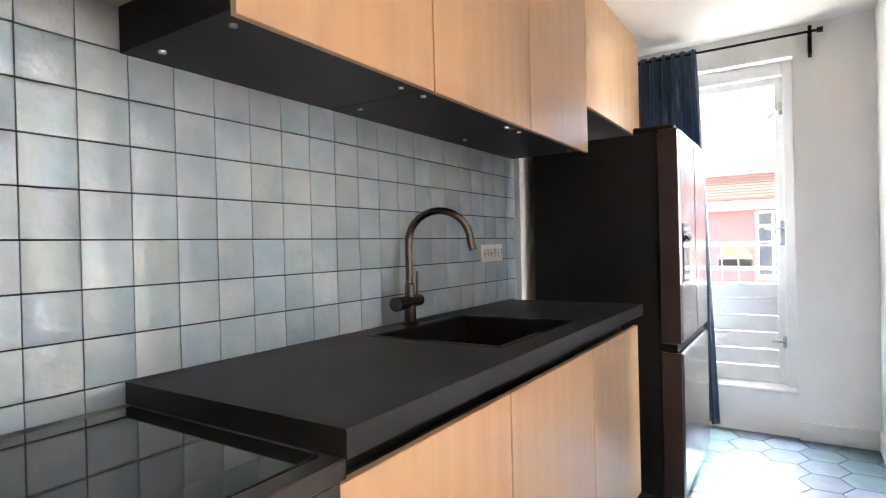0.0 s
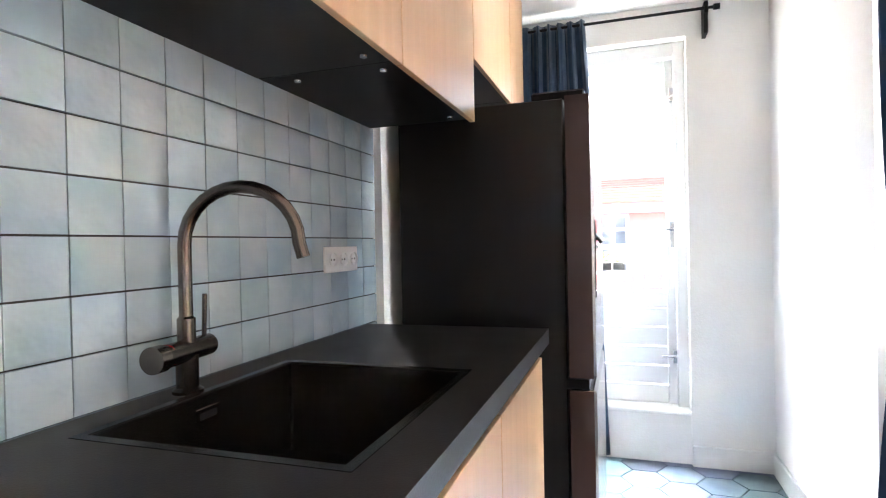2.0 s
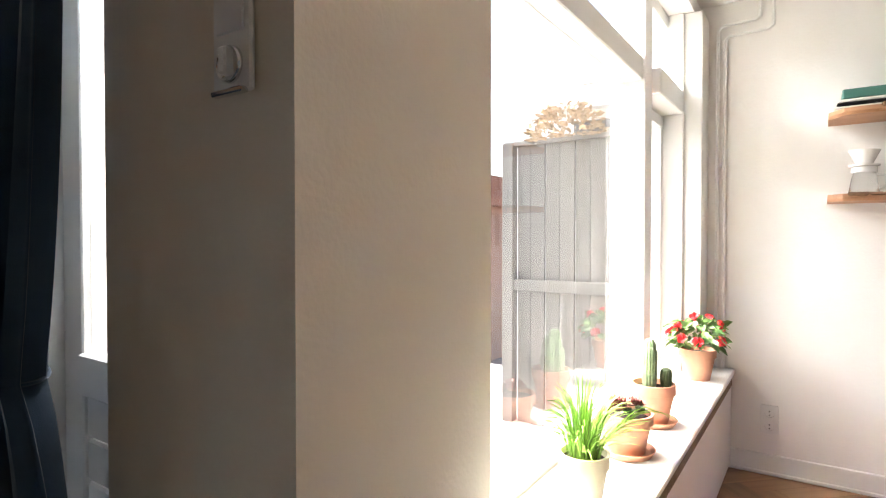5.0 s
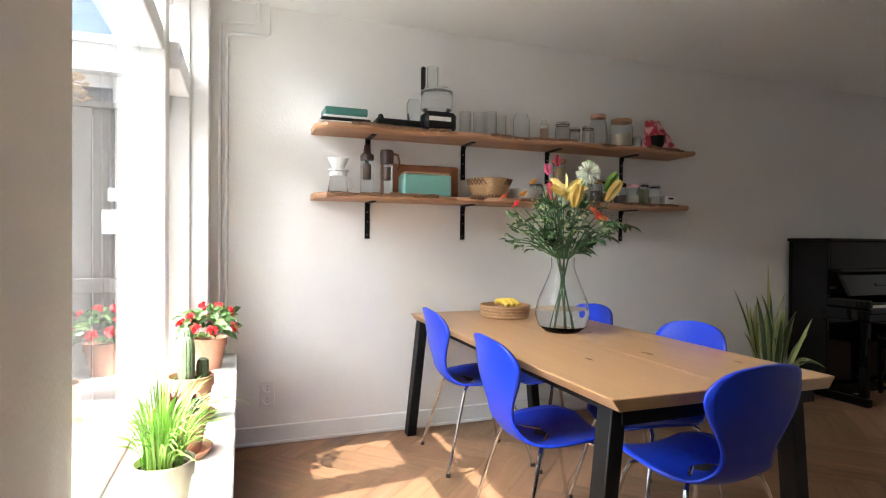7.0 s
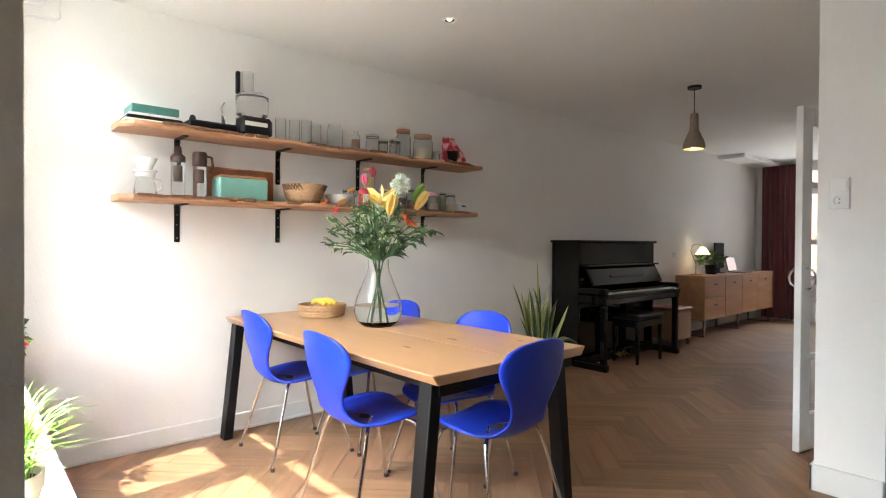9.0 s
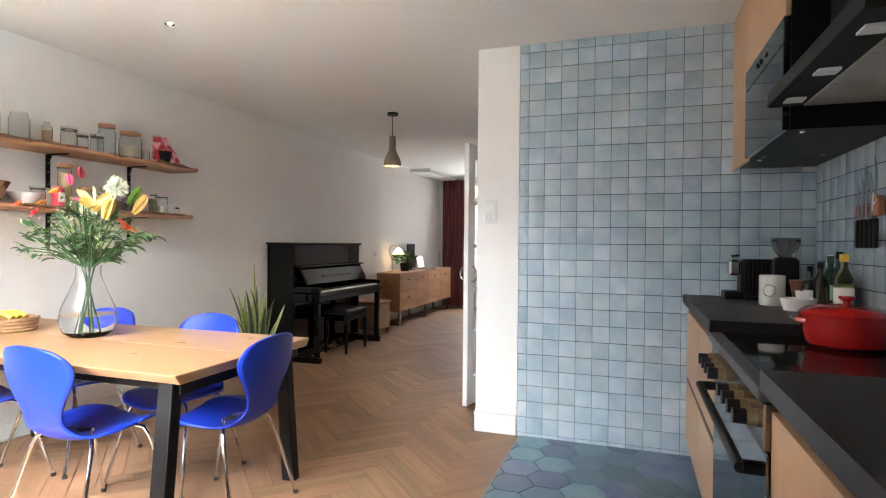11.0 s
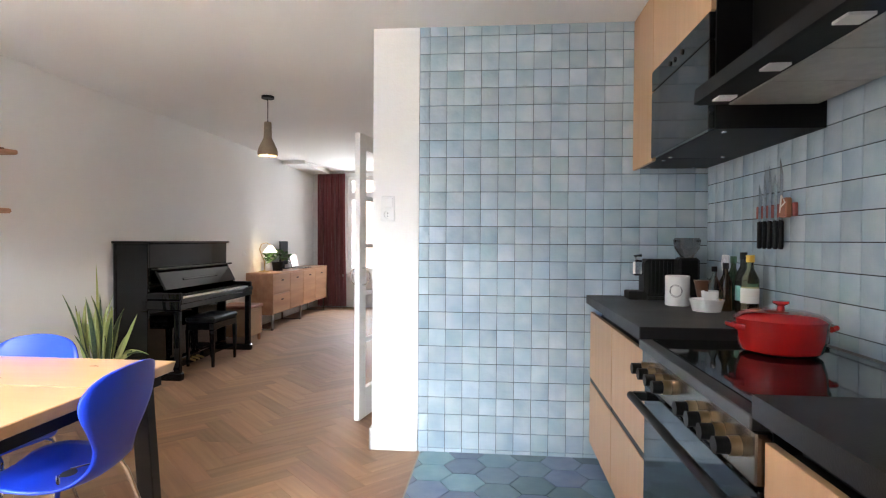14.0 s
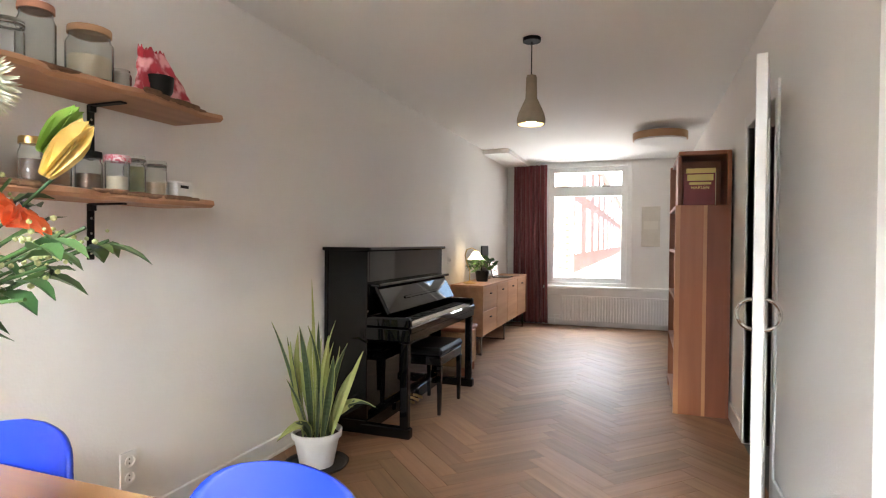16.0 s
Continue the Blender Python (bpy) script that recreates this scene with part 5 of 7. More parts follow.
def live_shelf(y0, y1, z, depth, label):
    s = thing("wall_shelf", (EAST - 0.12, (y0 + y1) / 2, z), label, "shelf", "live-edge wall shelves")
    n = 46
    prof = [depth + 0.018 * math.sin(i * 0.55 + z * 9) + 0.012 * math.sin(i * 1.7 + z) + rng.uniform(-0.006, 0.006) for i in range(n + 1)]

    def slab(u, v):
        i = min(n, int(round(u * n)))
        y = y0 + (y1 - y0) * u
        w = prof[i] * (0.75 if u > 0.985 else 1)
        ring = [(0.0, 0.0), (w - 0.015, 0.0), (w, 0.012), (w - 0.006, 0.030), (w - 0.02, 0.034), (0.0, 0.034), (0.0, 0.0)]
        x, h = ring[min(6, int(round(v * 6)))]
        return (EAST - x, y, z + h)
    bm = surface(slab, n, 6)
    bmesh.ops.remove_doubles(bm, verts=bm.verts[:], dist=0.0002)
    bmesh.ops.holes_fill(bm, edges=[e for e in bm.edges if e.is_boundary], sides=0)
    part("board", bm, SHELFWOOD, s, "wooden board with a live edge")
    bm = bmesh.new()
    for i in range(2, n - 1):
        if i < 4 or math.sin(i * 0.9 + z * 5) + math.sin(i * 0.37) > -0.25:
            y = y0 + (y1 - y0) * i / n
            B(EAST - prof[i] - 0.003, y - 0.04, z + 0.016 + rng.uniform(0, 0.008), EAST - prof[i] + 0.02, y + 0.04, z + 0.036 + rng.uniform(0, 0.006), bevel=0.007, bm=bm)
    part("bark", bm, BARK, s, "dark rough bark along the edge")["kind"] = "stuff"
    for y in (2.215, 1.58, 0.95, 0.325):
        br = part("bracket", boxes((EAST - 0.006, y - 0.016, z - 0.225, EAST, y + 0.016, z - 0.004), (EAST - 0.18, y - 0.016, z - 0.008, EAST - 0.006, y + 0.016, z - 0.001), (EAST - 0.02, y - 0.014, z - 0.03, EAST - 0.005, y + 0.014, z - 0.006), bevel=0.002), BLACK, s, "black metal bracket")
        for q in (-0.06, -0.12, -0.2):
            part("screw", rod((EAST - 0.008, y, z + q), (EAST - 0.005, y, z + q), 0.005, 8), CHROME, br)
    return s


ZU, ZL = 1.825, 1.434
live_shelf(-0.10, 2.56, ZU, 0.285, "upper live-edge wooden wall shelf on black brackets")
live_shelf(-0.04, 2.56, ZL, 0.275, "lower live-edge wooden wall shelf on black brackets")
ZU, ZL, SXM = ZU + 0.0345, ZL + 0.0345, EAST - 0.15


def jar(name, x, y, z, r, h, label, lid=None, fill=None, flevel=0.5, cat="jar", neck=0.85, group="jars on the shelves"):
    j = thing(name, (x, y, z), label, cat, group)
    t = 0.003
    part("jar", lathe([(0, 0), (r * 0.95, 0), (r, 0.008), (r, h * 0.78), (r * neck, h * 0.88), (r * neck, h), (r * neck - t, h), (r * neck - t, h * 0.88), (r - t, h * 0.77), (r - t, 0.01), (0, 0.008)], (x, y, z), 24), JARGLASS, j)
    if fill:
        part("contents", lathe([(0, 0.012), (r - t - 0.002, 0.012), (r - t - 0.002, h * flevel), (0, h * flevel + 0.004)], (x, y, z), 20), fill, j)
    if lid:
        if lid is GLASSLID:
            part("clip_ring", lathe([(r * neck + 0.0045, h - 0.004), (r * neck + 0.006, h - 0.002), (r * neck + 0.006, h + 0.002), (r * neck + 0.0045, h + 0.004)], (x, y, z), 24), STEEL, j, "metal clip ring")
            part("clip", tube([(x - r * neck - 0.006, y + 0.012, z + h), (x - r * neck - 0.013, y + 0.008, z + h - 0.02), (x - r * neck - 0.013, y - 0.008, z + h - 0.02), (x - r * neck - 0.006, y - 0.012, z + h)], 0.0014, 5), STEEL, j, "wire clip")
        part("lid", lathe([(0, h + 0.018), (r * neck + 0.003, h + 0.018), (r * neck + 0.005, h + 0.012), (r * neck + 0.005, h - 0.006), (r * neck, h - 0.006)], (x, y, z), 24), lid, j)
    return j


GLASSLID = glass("jar_lid_glass", (0.85, 0.9, 0.88))
for y, r, h in ((1.63, 0.035, 0.15), (1.54, 0.036, 0.15), (1.46, 0.036, 0.16), (1.38, 0.035, 0.15)):
    jar("drinking_glass", SXM + rng.uniform(-0.03, 0.03), y, ZU, r, h, "clear drinking glass on the upper shelf", cat="glass", neck=1.0, group="glasses on the shelf")
jar("glass_jug", SXM, 1.23, ZU, 0.055, 0.17, "clear glass jug on the upper shelf", cat="jug", neck=0.8)
jar("spice_jar", SXM, 1.06, ZU, 0.03, 0.15, "slim glass bottle with brown seeds", None, CORK, 0.6, neck=0.5)
jar("storage_jar", SXM - 0.02, 0.93, ZU, 0.05, 0.12, "empty glass preserving jar", GLASSLID)
jar("storage_jar", SXM, 0.82, ZU, 0.035, 0.10, "empty glass preserving jar", GLASSLID)
jar("storage_jar", SXM - 0.02, 0.73, ZU, 0.042, 0.11, "empty glass preserving jar", GLASSLID)
jar("storage_jar", SXM + 0.02, 0.62, ZU, 0.058, 0.205, "glass jar with a terracotta lid", CLAY)
jar("storage_jar", SXM - 0.01, 0.45, ZU, 0.078, 0.18, "wide glass jar with a cork lid and white contents", CORK, FLOUR, 0.5)
jar("storage_jar", SXM, 0.31, ZU, 0.035, 0.09, "small white frosted jar", None, PORCELAIN, 0.9)
jar("storage_jar", SXM + 0.03, 1.10, ZL, 0.045, 0.11, "glass preserving jar of pale flour", GLASSLID, FLOUR, 0.3)
jar("pasta_jar", SXM + 0.02, 0.93, ZL, 0.042, 0.27, "tall glass jar of pasta with a cork lid", CORK, PASTA, 0.85, neck=1.0)
jar("storage_jar", SXM, 0.80, ZL, 0.045, 0.13, "glass jar with a brown cork lid", CORK, CORK, 0.4)
jar("storage_jar", SXM - 0.02, 0.66, ZL, 0.04, 0.14, "glass jar with a brass lid", BRASS, RATTANDARK, 0.6)
jar("storage_jar", SXM + 0.02, 0.55, ZL, 0.045, 0.15, "glass preserving jar of brown grain", GLASSLID, CORK, 0.5)
jar("storage_jar", SXM + 0.02, 0.43, ZL, 0.045, 0.13, "glass jar with a dark lid", BLACK, RATTANDARK, 0.5)
LIDRED = mat("checked_red_lid", (0.65, 0.10, 0.16), (0.80, 0.70, 0.70), 0.5, scale=120, mix=0.1)
jar("storage_jar", SXM - 0.02, 0.345, ZL, 0.042, 0.125, "glass jar of flour with a red checked lid", LIDRED, FLOUR, 0.5, neck=1.0)
jar("storage_jar", SXM, 0.25, ZL, 0.04, 0.14, "glass preserving jar of dried beans", GLASSLID, BEANS, 0.8)
jar("storage_jar", SXM - 0.01, 0.155, ZL, 0.042, 0.13, "glass preserving jar of oats", GLASSLID, FLOUR, 0.45)
cn = thing("white_box", (SXM, 0.05, ZL), "small white metal box with an oval cut-out", "box")
part("box", boxes((SXM - 0.05, -0.005, ZL, SXM + 0.05, 0.09, ZL + 0.075), bevel=0.008), PORCELAIN, cn)
part("slot", boxes((SXM - 0.051, 0.02, ZL + 0.045, SXM - 0.048, 0.065, ZL + 0.058), bevel=0.001), BLACK, cn)
tin = thing("red_tin", (SXM - 0.03, 1.02, ZL), "red can with a paper label", "can")
part("can", lathe([(0, 0), (0.035, 0), (0.036, 0.004), (0.036, 0.115), (0.02, 0.13), (0, 0.13)], (SXM - 0.04, 1.02, ZL)), REDPACK, tin)
part("label", boxes((SXM - 0.078, 1.0, ZL + 0.03, SXM - 0.074, 1.04, ZL + 0.09)), PAPER, tin)
solid("white_bowl", lathe([(0, 0), (0.04, 0), (0.085, 0.05), (0.095, 0.075), (0.088, 0.075), (0.075, 0.045), (0, 0.01)], (SXM, 1.20, ZL), 28), PORCELAIN, "white porcelain bowl on the lower shelf", "bowl")
bk = thing("woven_basket", (SXM, 1.46, ZL), "round woven basket in two browns on the lower shelf", "basket")
part("wall", lathe([(0, 0), (0.09, 0), (0.125, 0.05), (0.145, 0.125), (0.138, 0.127), (0.118, 0.055), (0, 0.012)], (SXM, 1.46, ZL), 32), RATTAN, bk)
for k in range(36):
    a = k * 6.28318 / 36
    turn = 0.55 if (k // 6) % 2 else -0.55
    part("band", tube([(SXM + (0.097 + 0.052 * t) * math.cos(a + turn * t), 1.46 + (0.097 + 0.052 * t) * math.sin(a + turn * t), ZL + 0.008 + 0.114 * t ** 0.9) for t in (0, 0.25, 0.5, 0.75, 1)], 0.0045, 5), RATTANDARK, bk)
mb = thing("mint_box", (SXM, 1.93, ZL), "mint green open metal box with a wooden lid behind", "box")
part("box", boxes((SXM - 0.07, 1.74, ZL, SXM + 0.07, 2.04, ZL + 0.13), bevel=0.008), MINT, mb)
part("lid", boxes((SXM - 0.065, 1.75, ZL + 0.13, SXM + 0.065, 2.03, ZL + 0.145), bevel=0.004), SHELFWOOD, mb, "wooden lid")
solid("cutting_board", boxes((EAST - 0.03, 1.62, ZL, EAST - 0.008, 2.07, ZL + 0.21), bevel=0.008), BOOKWOOD, "reddish wooden cutting board leaning on the wall", "cutting board")
for y, h, lb in ((2.13, 0.27, "glass press coffee maker"), (2.25, 0.29, "cold brew glass bottle")):
    cb = thing("coffee_maker", (SXM, y, ZL), lb + " with a dark brown top", "coffee maker")
    part("glass", lathe([(0, 0), (0.037, 0), (0.038, 0.005), (0.038, h * 0.72), (0.02, h * 0.8), (0.02, h * 0.82)], (SXM, y, ZL), 24), JARGLASS, cb)
    part("filter", lathe([(0, 0.09), (0.017, 0.09), (0.017, h * 0.62), (0, h * 0.62)], (SXM, y, ZL), 16), RATTANDARK, cb)
    part("cap", lathe([(0.04, h * 0.7), (0.04, h * 0.80), (0.022, h * 0.86), (0.018, h), (0, h)] if h > 0.28 else [(0.04, h * 0.7), (0.041, h * 0.95), (0.036, h), (0, h)], (SXM, y, ZL), 20), mat("dark_brown_plastic", (0.045, 0.017, 0.014), None, 0.4), cb)
    if h < 0.28:
        part("handle", tube([(SXM, y - 0.038, ZL + 0.25), (SXM, y - 0.068, ZL + 0.245), (SXM, y - 0.075, ZL + 0.20), (SXM, y - 0.06, ZL + 0.15)], 0.008, 8), RATTANDARK, cb, "brown curved handle")
dr = thing("coffee_dripper", (SXM, 2.42, ZL), "white coffee dripper on a glass server", "coffee maker")
part("server", lathe([(0, 0), (0.055, 0), (0.06, 0.01), (0.05, 0.07), (0.042, 0.10), (0.045, 0.11)], (SXM, 2.42, ZL), 24), JARGLASS, dr)
part("handle", tube([(SXM, 2.375, ZL + 0.09), (SXM, 2.34, ZL + 0.085), (SXM, 2.335, ZL + 0.04), (SXM, 2.365, ZL + 0.02)], 0.006, 8), PORCELAIN, dr)
part("band", lathe([(0.047, 0.10), (0.05, 0.10), (0.05, 0.125), (0.045, 0.125)], (SXM, 2.42, ZL), 24), PORCELAIN, dr)
part("cone", lathe([(0.03, 0.125), (0.06, 0.13), (0.06, 0.138), (0.032, 0.14), (0.062, 0.205), (0.058, 0.205), (0.03, 0.15)], (SXM, 2.42, ZL), 24), PORCELAIN, dr)
for i, (m, h) in enumerate(((PAPER, 0.012), (BLACK, 0.018), (PORCELAIN, 0.014), (mat("dark_teal_plastic", (0.06, 0.20, 0.17), (0.05, 0.17, 0.14), 0.4), 0.045))):
    z = ZU + (0, 0.012, 0.030, 0.044)[i]
    solid("tray" if i < 3 else "box_lid", boxes((SXM - 0.10, 2.24 + 0.01 * i, z, SXM + 0.08, 2.54 - 0.01 * i, z + h), bevel=0.005), m, ("flat tray", "black flat tray", "white flat tray", "dark teal plastic box")[i] + " in a stack on the upper shelf", "tray", "stack on the shelf")
gr = thing("grill_appliance", (SXM, 2.08, ZU), "black low kitchen appliance with a glass lid", "kitchen appliance")
part("base", boxes((SXM - 0.10, 1.94, ZU, SXM + 0.08, 2.22, ZU + 0.05), bevel=0.01), BLACK, gr)
part("knob", lathe([(0.012, 0.05), (0.02, 0.07), (0.012, 0.09), (0, 0.095)], (SXM, 2.17, ZU), 14), BLACK, gr)
fp = thing("food_processor", (SXM, 1.83, ZU), "food processor with a clear bowl on a black base", "food processor")
part("base", boxes((SXM - 0.10, 1.72, ZU, SXM + 0.08, 1.92, ZU + 0.12), bevel=0.02), BLACK, fp)
part("label", boxes((SXM - 0.1025, 1.76, ZU + 0.06, SXM - 0.1005, 1.90, ZU + 0.085)), PAPER, fp, "pale strip of unreadable print")
part("bowl", lathe([(0.06, 0.12), (0.095, 0.14), (0.10, 0.25), (0.085, 0.27), (0.04, 0.28)], (SXM - 0.01, 1.82, ZU), 28), JARGLASS, fp)
part("feed_tube", lathe([(0.036, 0.28), (0.036, 0.40), (0.032, 0.40), (0.032, 0.28)], (SXM - 0.01, 1.85, ZU), 20), JARGLASS, fp)
part("handle", boxes((SXM - 0.02, 1.895, ZU + 0.26, SXM + 0.01, 1.92, ZU + 0.40), bevel=0.006), BLACK, fp)
part("cup", lathe([(0.04, 0.0), (0.045, 0.10), (0.03, 0.13), (0, 0.135)], (SXM - 0.05, 1.98, ZU + 0.052), 20), JARGLASS, fp)
bg = thing("flour_bag", (SXM - 0.02, 0.13, ZU), "crumpled pink food bag with a printed black bowl", "bag")


def bag(u, v):
    a = u * 6.28318
    t = v
    w = 0.065 * (1 - t) + 0.012 * t
    ln = 0.15 * (1 - 0.62 * t)
    cr = 1 + 0.09 * math.sin(5 * a + 9 * t) + 0.06 * math.sin(11 * a - 5 * t)
    return (SXM - 0.02 + w * math.cos(a) * cr, 0.105 + 0.085 * t + ln * math.sin(a) * cr, ZU + 0.205 * t + 0.012 * math.sin(7 * a) * t)


bm = surface(bag, 36, 10)
part("sack", bm, PINKPACK, bg)
part("printed_bowl", lathe([(0, 0.0), (0.035, 0.0), (0.05, 0.03), (0.055, 0.085), (0, 0.087)], (SXM - 0.05, 0.175, ZU + 0.012), 20), BLACK, bg)

# ---- on the dining table ----
VX, VY = 3.70, 1.41
va = thing("flower_vase", (VX, VY, TZ), "clear glass vase half full of water with a mixed bouquet", "vase")
part("glass", lathe([(0, 0.0), (0.085, 0.0), (0.122, 0.03), (0.138, 0.085), (0.126, 0.155), (0.09, 0.24), (0.066, 0.30), (0.058, 0.33), (0.060, 0.375), (0.057, 0.375), (0.055, 0.33), (0.063, 0.30), (0.087, 0.24), (0.122, 0.155), (0.134, 0.085), (0.118, 0.032), (0.082, 0.008), (0, 0.008)], (VX, VY, TZ), 36), VASE, va)
part("water", lathe([(0, 0.009), (0.081, 0.009), (0.117, 0.033), (0.1335, 0.085), (0.130, 0.115), (0, 0.115)], (VX, VY, TZ), 36), WATER, va)
rng = random.Random(12)
heads = []
bm = bmesh.new()
lv = bmesh.new()
fine = bmesh.new()
for i in range(42):
    a, s = i * 2.399, rng.uniform(0.05, 1.0) ** 0.6
    top = Vector((VX + 0.31 * s * math.cos(a), VY + 0.31 * s * math.sin(a), TZ + 0.80 - 0.26 * s * s + rng.uniform(-0.10, 0.04)))
    mid = Vector((VX + 0.03 * math.cos(a), VY + 0.03 * math.sin(a), TZ + 0.37))
    low = Vector((VX - 0.06 * math.cos(a + 0.4), VY - 0.06 * math.sin(a + 0.4), TZ + 0.02))
    pts = [low, low.lerp(mid, 0.5), mid, mid.lerp(top, 0.5) + Vector((0, 0, 0.03)), top]
    tube(pts if i % 3 == 0 else pts[2:], 0.0032, 6, bm)
    heads.append((top, (top - mid).normalized()))
    for k in range(4):
        t = rng.uniform(0.15, 0.95)
        p = mid.lerp(top, t)
        b_ = a + rng.uniform(-1.6, 1.6)
        d = Vector((math.cos(b_), math.sin(b_), rng.uniform(-0.4, 0.5))) * rng.uniform(0.055, 0.11)
        leaf_strip(lv, p, p + d * 0.5 + Vector((0, 0, 0.02)), p + d, rng.uniform(0.022, 0.045), 4, b_)
    if i % 3 == 0:
        for k in range(24):
            p = top.lerp(mid, rng.uniform(0, 0.4)) + Vector((rng.uniform(-1, 1), rng.uniform(-1, 1), rng.uniform(-1, 1))) * 0.034
            bmesh.ops.create_icosphere(fine, subdivisions=1, radius=rng.uniform(0.003, 0.006), matrix=Matrix.Translation(p))
part("stems", bm, LEAF, va, "green stems")["kind"] = "stuff"
part("leaves", lv, LEAF, va, "dark green leaves")["kind"] = "stuff"
part("small_buds", fine, mat("pale_green_bud", (0.40, 0.48, 0.20), (0.56, 0.60, 0.34), 0.7, island=True, rand=0.2), va, "clusters of pale green buds")["kind"] = "stuff"


def petals(center, axis, n, length, width, spread, curl, rng):
    bm = bmesh.new()
    axis = Vector(axis).normalized()
    s = axis.cross(Vector((0.3, 0.2, 1))).normalized()
    u = axis.cross(s)
    for k in range(n):
        a = 6.28318 * k / n + rng.uniform(-0.15, 0.15)
        out = s * math.cos(a) + u * math.sin(a)
        c = Vector(center)
        leaf_strip(bm, c, c + (axis * 0.7 + out * spread * 0.6) * length, c + (axis * curl + out * spread) * length, width, 5, a)
    return bm


DARKRED, PINK = mat("dark_red_petal", (0.25, 0.02, 0.04), (0.35, 0.04, 0.06), 0.5), mat("pink_petal", (0.65, 0.10, 0.22), (0.75, 0.2, 0.3), 0.5)
F = [((-0.09, 0.05, 0.68), "lily", YELLOW), ((-0.02, -0.02, 0.665), "lily", YELLOW), ((0.10, 0.17, 0.69), "daisy", ORANGE), ((-0.14, -0.05, 0.79), "pompon", PALEPETAL), ((0.16, 0.245, 0.68), "daisy", CORAL),
     ((-0.12, -0.11, 0.57), "gerbera", CORAL), ((0.07, 0.22, 0.64), "daisy", REDFLOWER), ((0.025, 0.02, 0.84), "tulip", DARKRED), ((0.06, 0.05, 0.80), "tulip", PINK), ((-0.11, -0.18, 0.66), "bud", YELLOW), ((-0.05, -0.08, 0.745), "bud", LEAFLIGHT),
     ((0.0, -0.25, 0.72), "bud", LEAFLIGHT), ((0.10, -0.02, 0.72), "daisy", PINK), ((0.14, -0.12, 0.68), "pompon", PALEPETAL), ((-0.19, 0.06, 0.62), "bud", YELLOW), ((0.05, 0.14, 0.75), "daisy", ORANGE)]
for (dx, dy, dz), kind, m in F:
    c = (VX + dx, VY + dy, TZ + dz)
    ax = (dx, dy, 0.12 + 0.3 * rng.random())
    if kind == "lily":
        bm = petals(c, ax, 6, 0.10, 0.04, 0.85, 0.75, rng)
    elif kind == "gerbera":
        bm = join(petals(c, ax, 16, 0.062, 0.022, 1.0, 0.35, rng), petals(c, ax, 12, 0.045, 0.018, 0.7, 0.8, rng))
    elif kind == "daisy":
        bm = join(petals(c, ax, 14, 0.03, 0.012, 1.0, 0.5, rng), petals(c, ax, 10, 0.022, 0.012, 0.6, 1.0, rng))
    elif kind == "pompon":
        bm = bmesh.new()
        for k in range(240):
            d = Vector((rng.gauss(0, 1), rng.gauss(0, 1), rng.gauss(0, 1))).normalized()
            leaf_strip(bm, Vector(c), Vector(c) + d * 0.036, Vector(c) + d * 0.062, 0.013, 2, k)
    else:
        bm = petals(c, (dx * 0.6, dy * 0.6, 0.2), 6, 0.125 if kind == "bud" else 0.06, 0.05 if kind == "bud" else 0.035, 0.10, 1.0, rng)
    part("flower_head" if kind != "bud" else "bud", bm, m, va, {"lily": "open yellow lily", "daisy": "small round flower", "pompon": "white pompon flower", "gerbera": "coral gerbera", "tulip": "dark red flower", "bud": "closed bud"}[kind])

fb = thing("fruit_basket", (4.25, 1.47, TZ), "round straw basket with bananas on the table", "basket")
part("wall", lathe([(0, 0), (0.13, 0), (0.142, 0.03), (0.15, 0.075), (0.144, 0.077), (0.134, 0.03), (0, 0.01)], (4.27, 1.45, TZ), 36), RATTAN, fb)
for k in range(4):
    part("coil", tube([(4.27 + (0.139 + 0.003 * k) * math.cos(a), 1.45 + (0.139 + 0.003 * k) * math.sin(a), TZ + 0.012 + 0.018 * k) for a in [i * 6.28318 / 30 for i in range(31)]], 0.007, 6), RATTAN, fb)
for k in range(3):
    y = 1.40 + 0.035 * k
    bn_ = thing("banana", (4.27, y, TZ + 0.05), "ripe banana lying in the straw basket", "fruit", "bananas")
    part("skin", tube([(4.19, y, TZ + 0.075), (4.22, y + 0.006, TZ + 0.093), (4.27, y + 0.01, TZ + 0.10), (4.32, y + 0.005, TZ + 0.09), (4.345, y, TZ + 0.078)], 0.016, 8), BANANA, bn_)
    part("tip", tube([(4.345, y, TZ + 0.078), (4.365, y, TZ + 0.085)], 0.005, 6), RATTANDARK, bn_)

# ---- plants on the sill and the floor ----
SZ = 0.545


def pot(name, x, y, z, r, h, material, label, saucer=True):
    p = thing(name, (x, y, z), label, "plant")
    if saucer:
        part("saucer", lathe([(0, 0), (r * 0.95, 0), (r * 1.1, 0.022), (r * 1.05, 0.022), (r * 0.9, 0.008), (0, 0.008)], (x, y, z), 28), material, p)
        z += 0.008
    part("pot", lathe([(0, 0), (r * 0.68, 0), (r * 0.92, h * 0.72), (r * 0.92, h * 0.74), (r, h * 0.75), (r, h), (r * 0.9, h), (r * 0.88, h * 0.85), (0, h * 0.85)], (x, y, z), 32), material, p)
    part("soil", lathe([(0, h * 0.88), (r * 0.885, h * 0.86)], (x, y, z), 20), SOIL, p)
    return p, z + h * 0.87


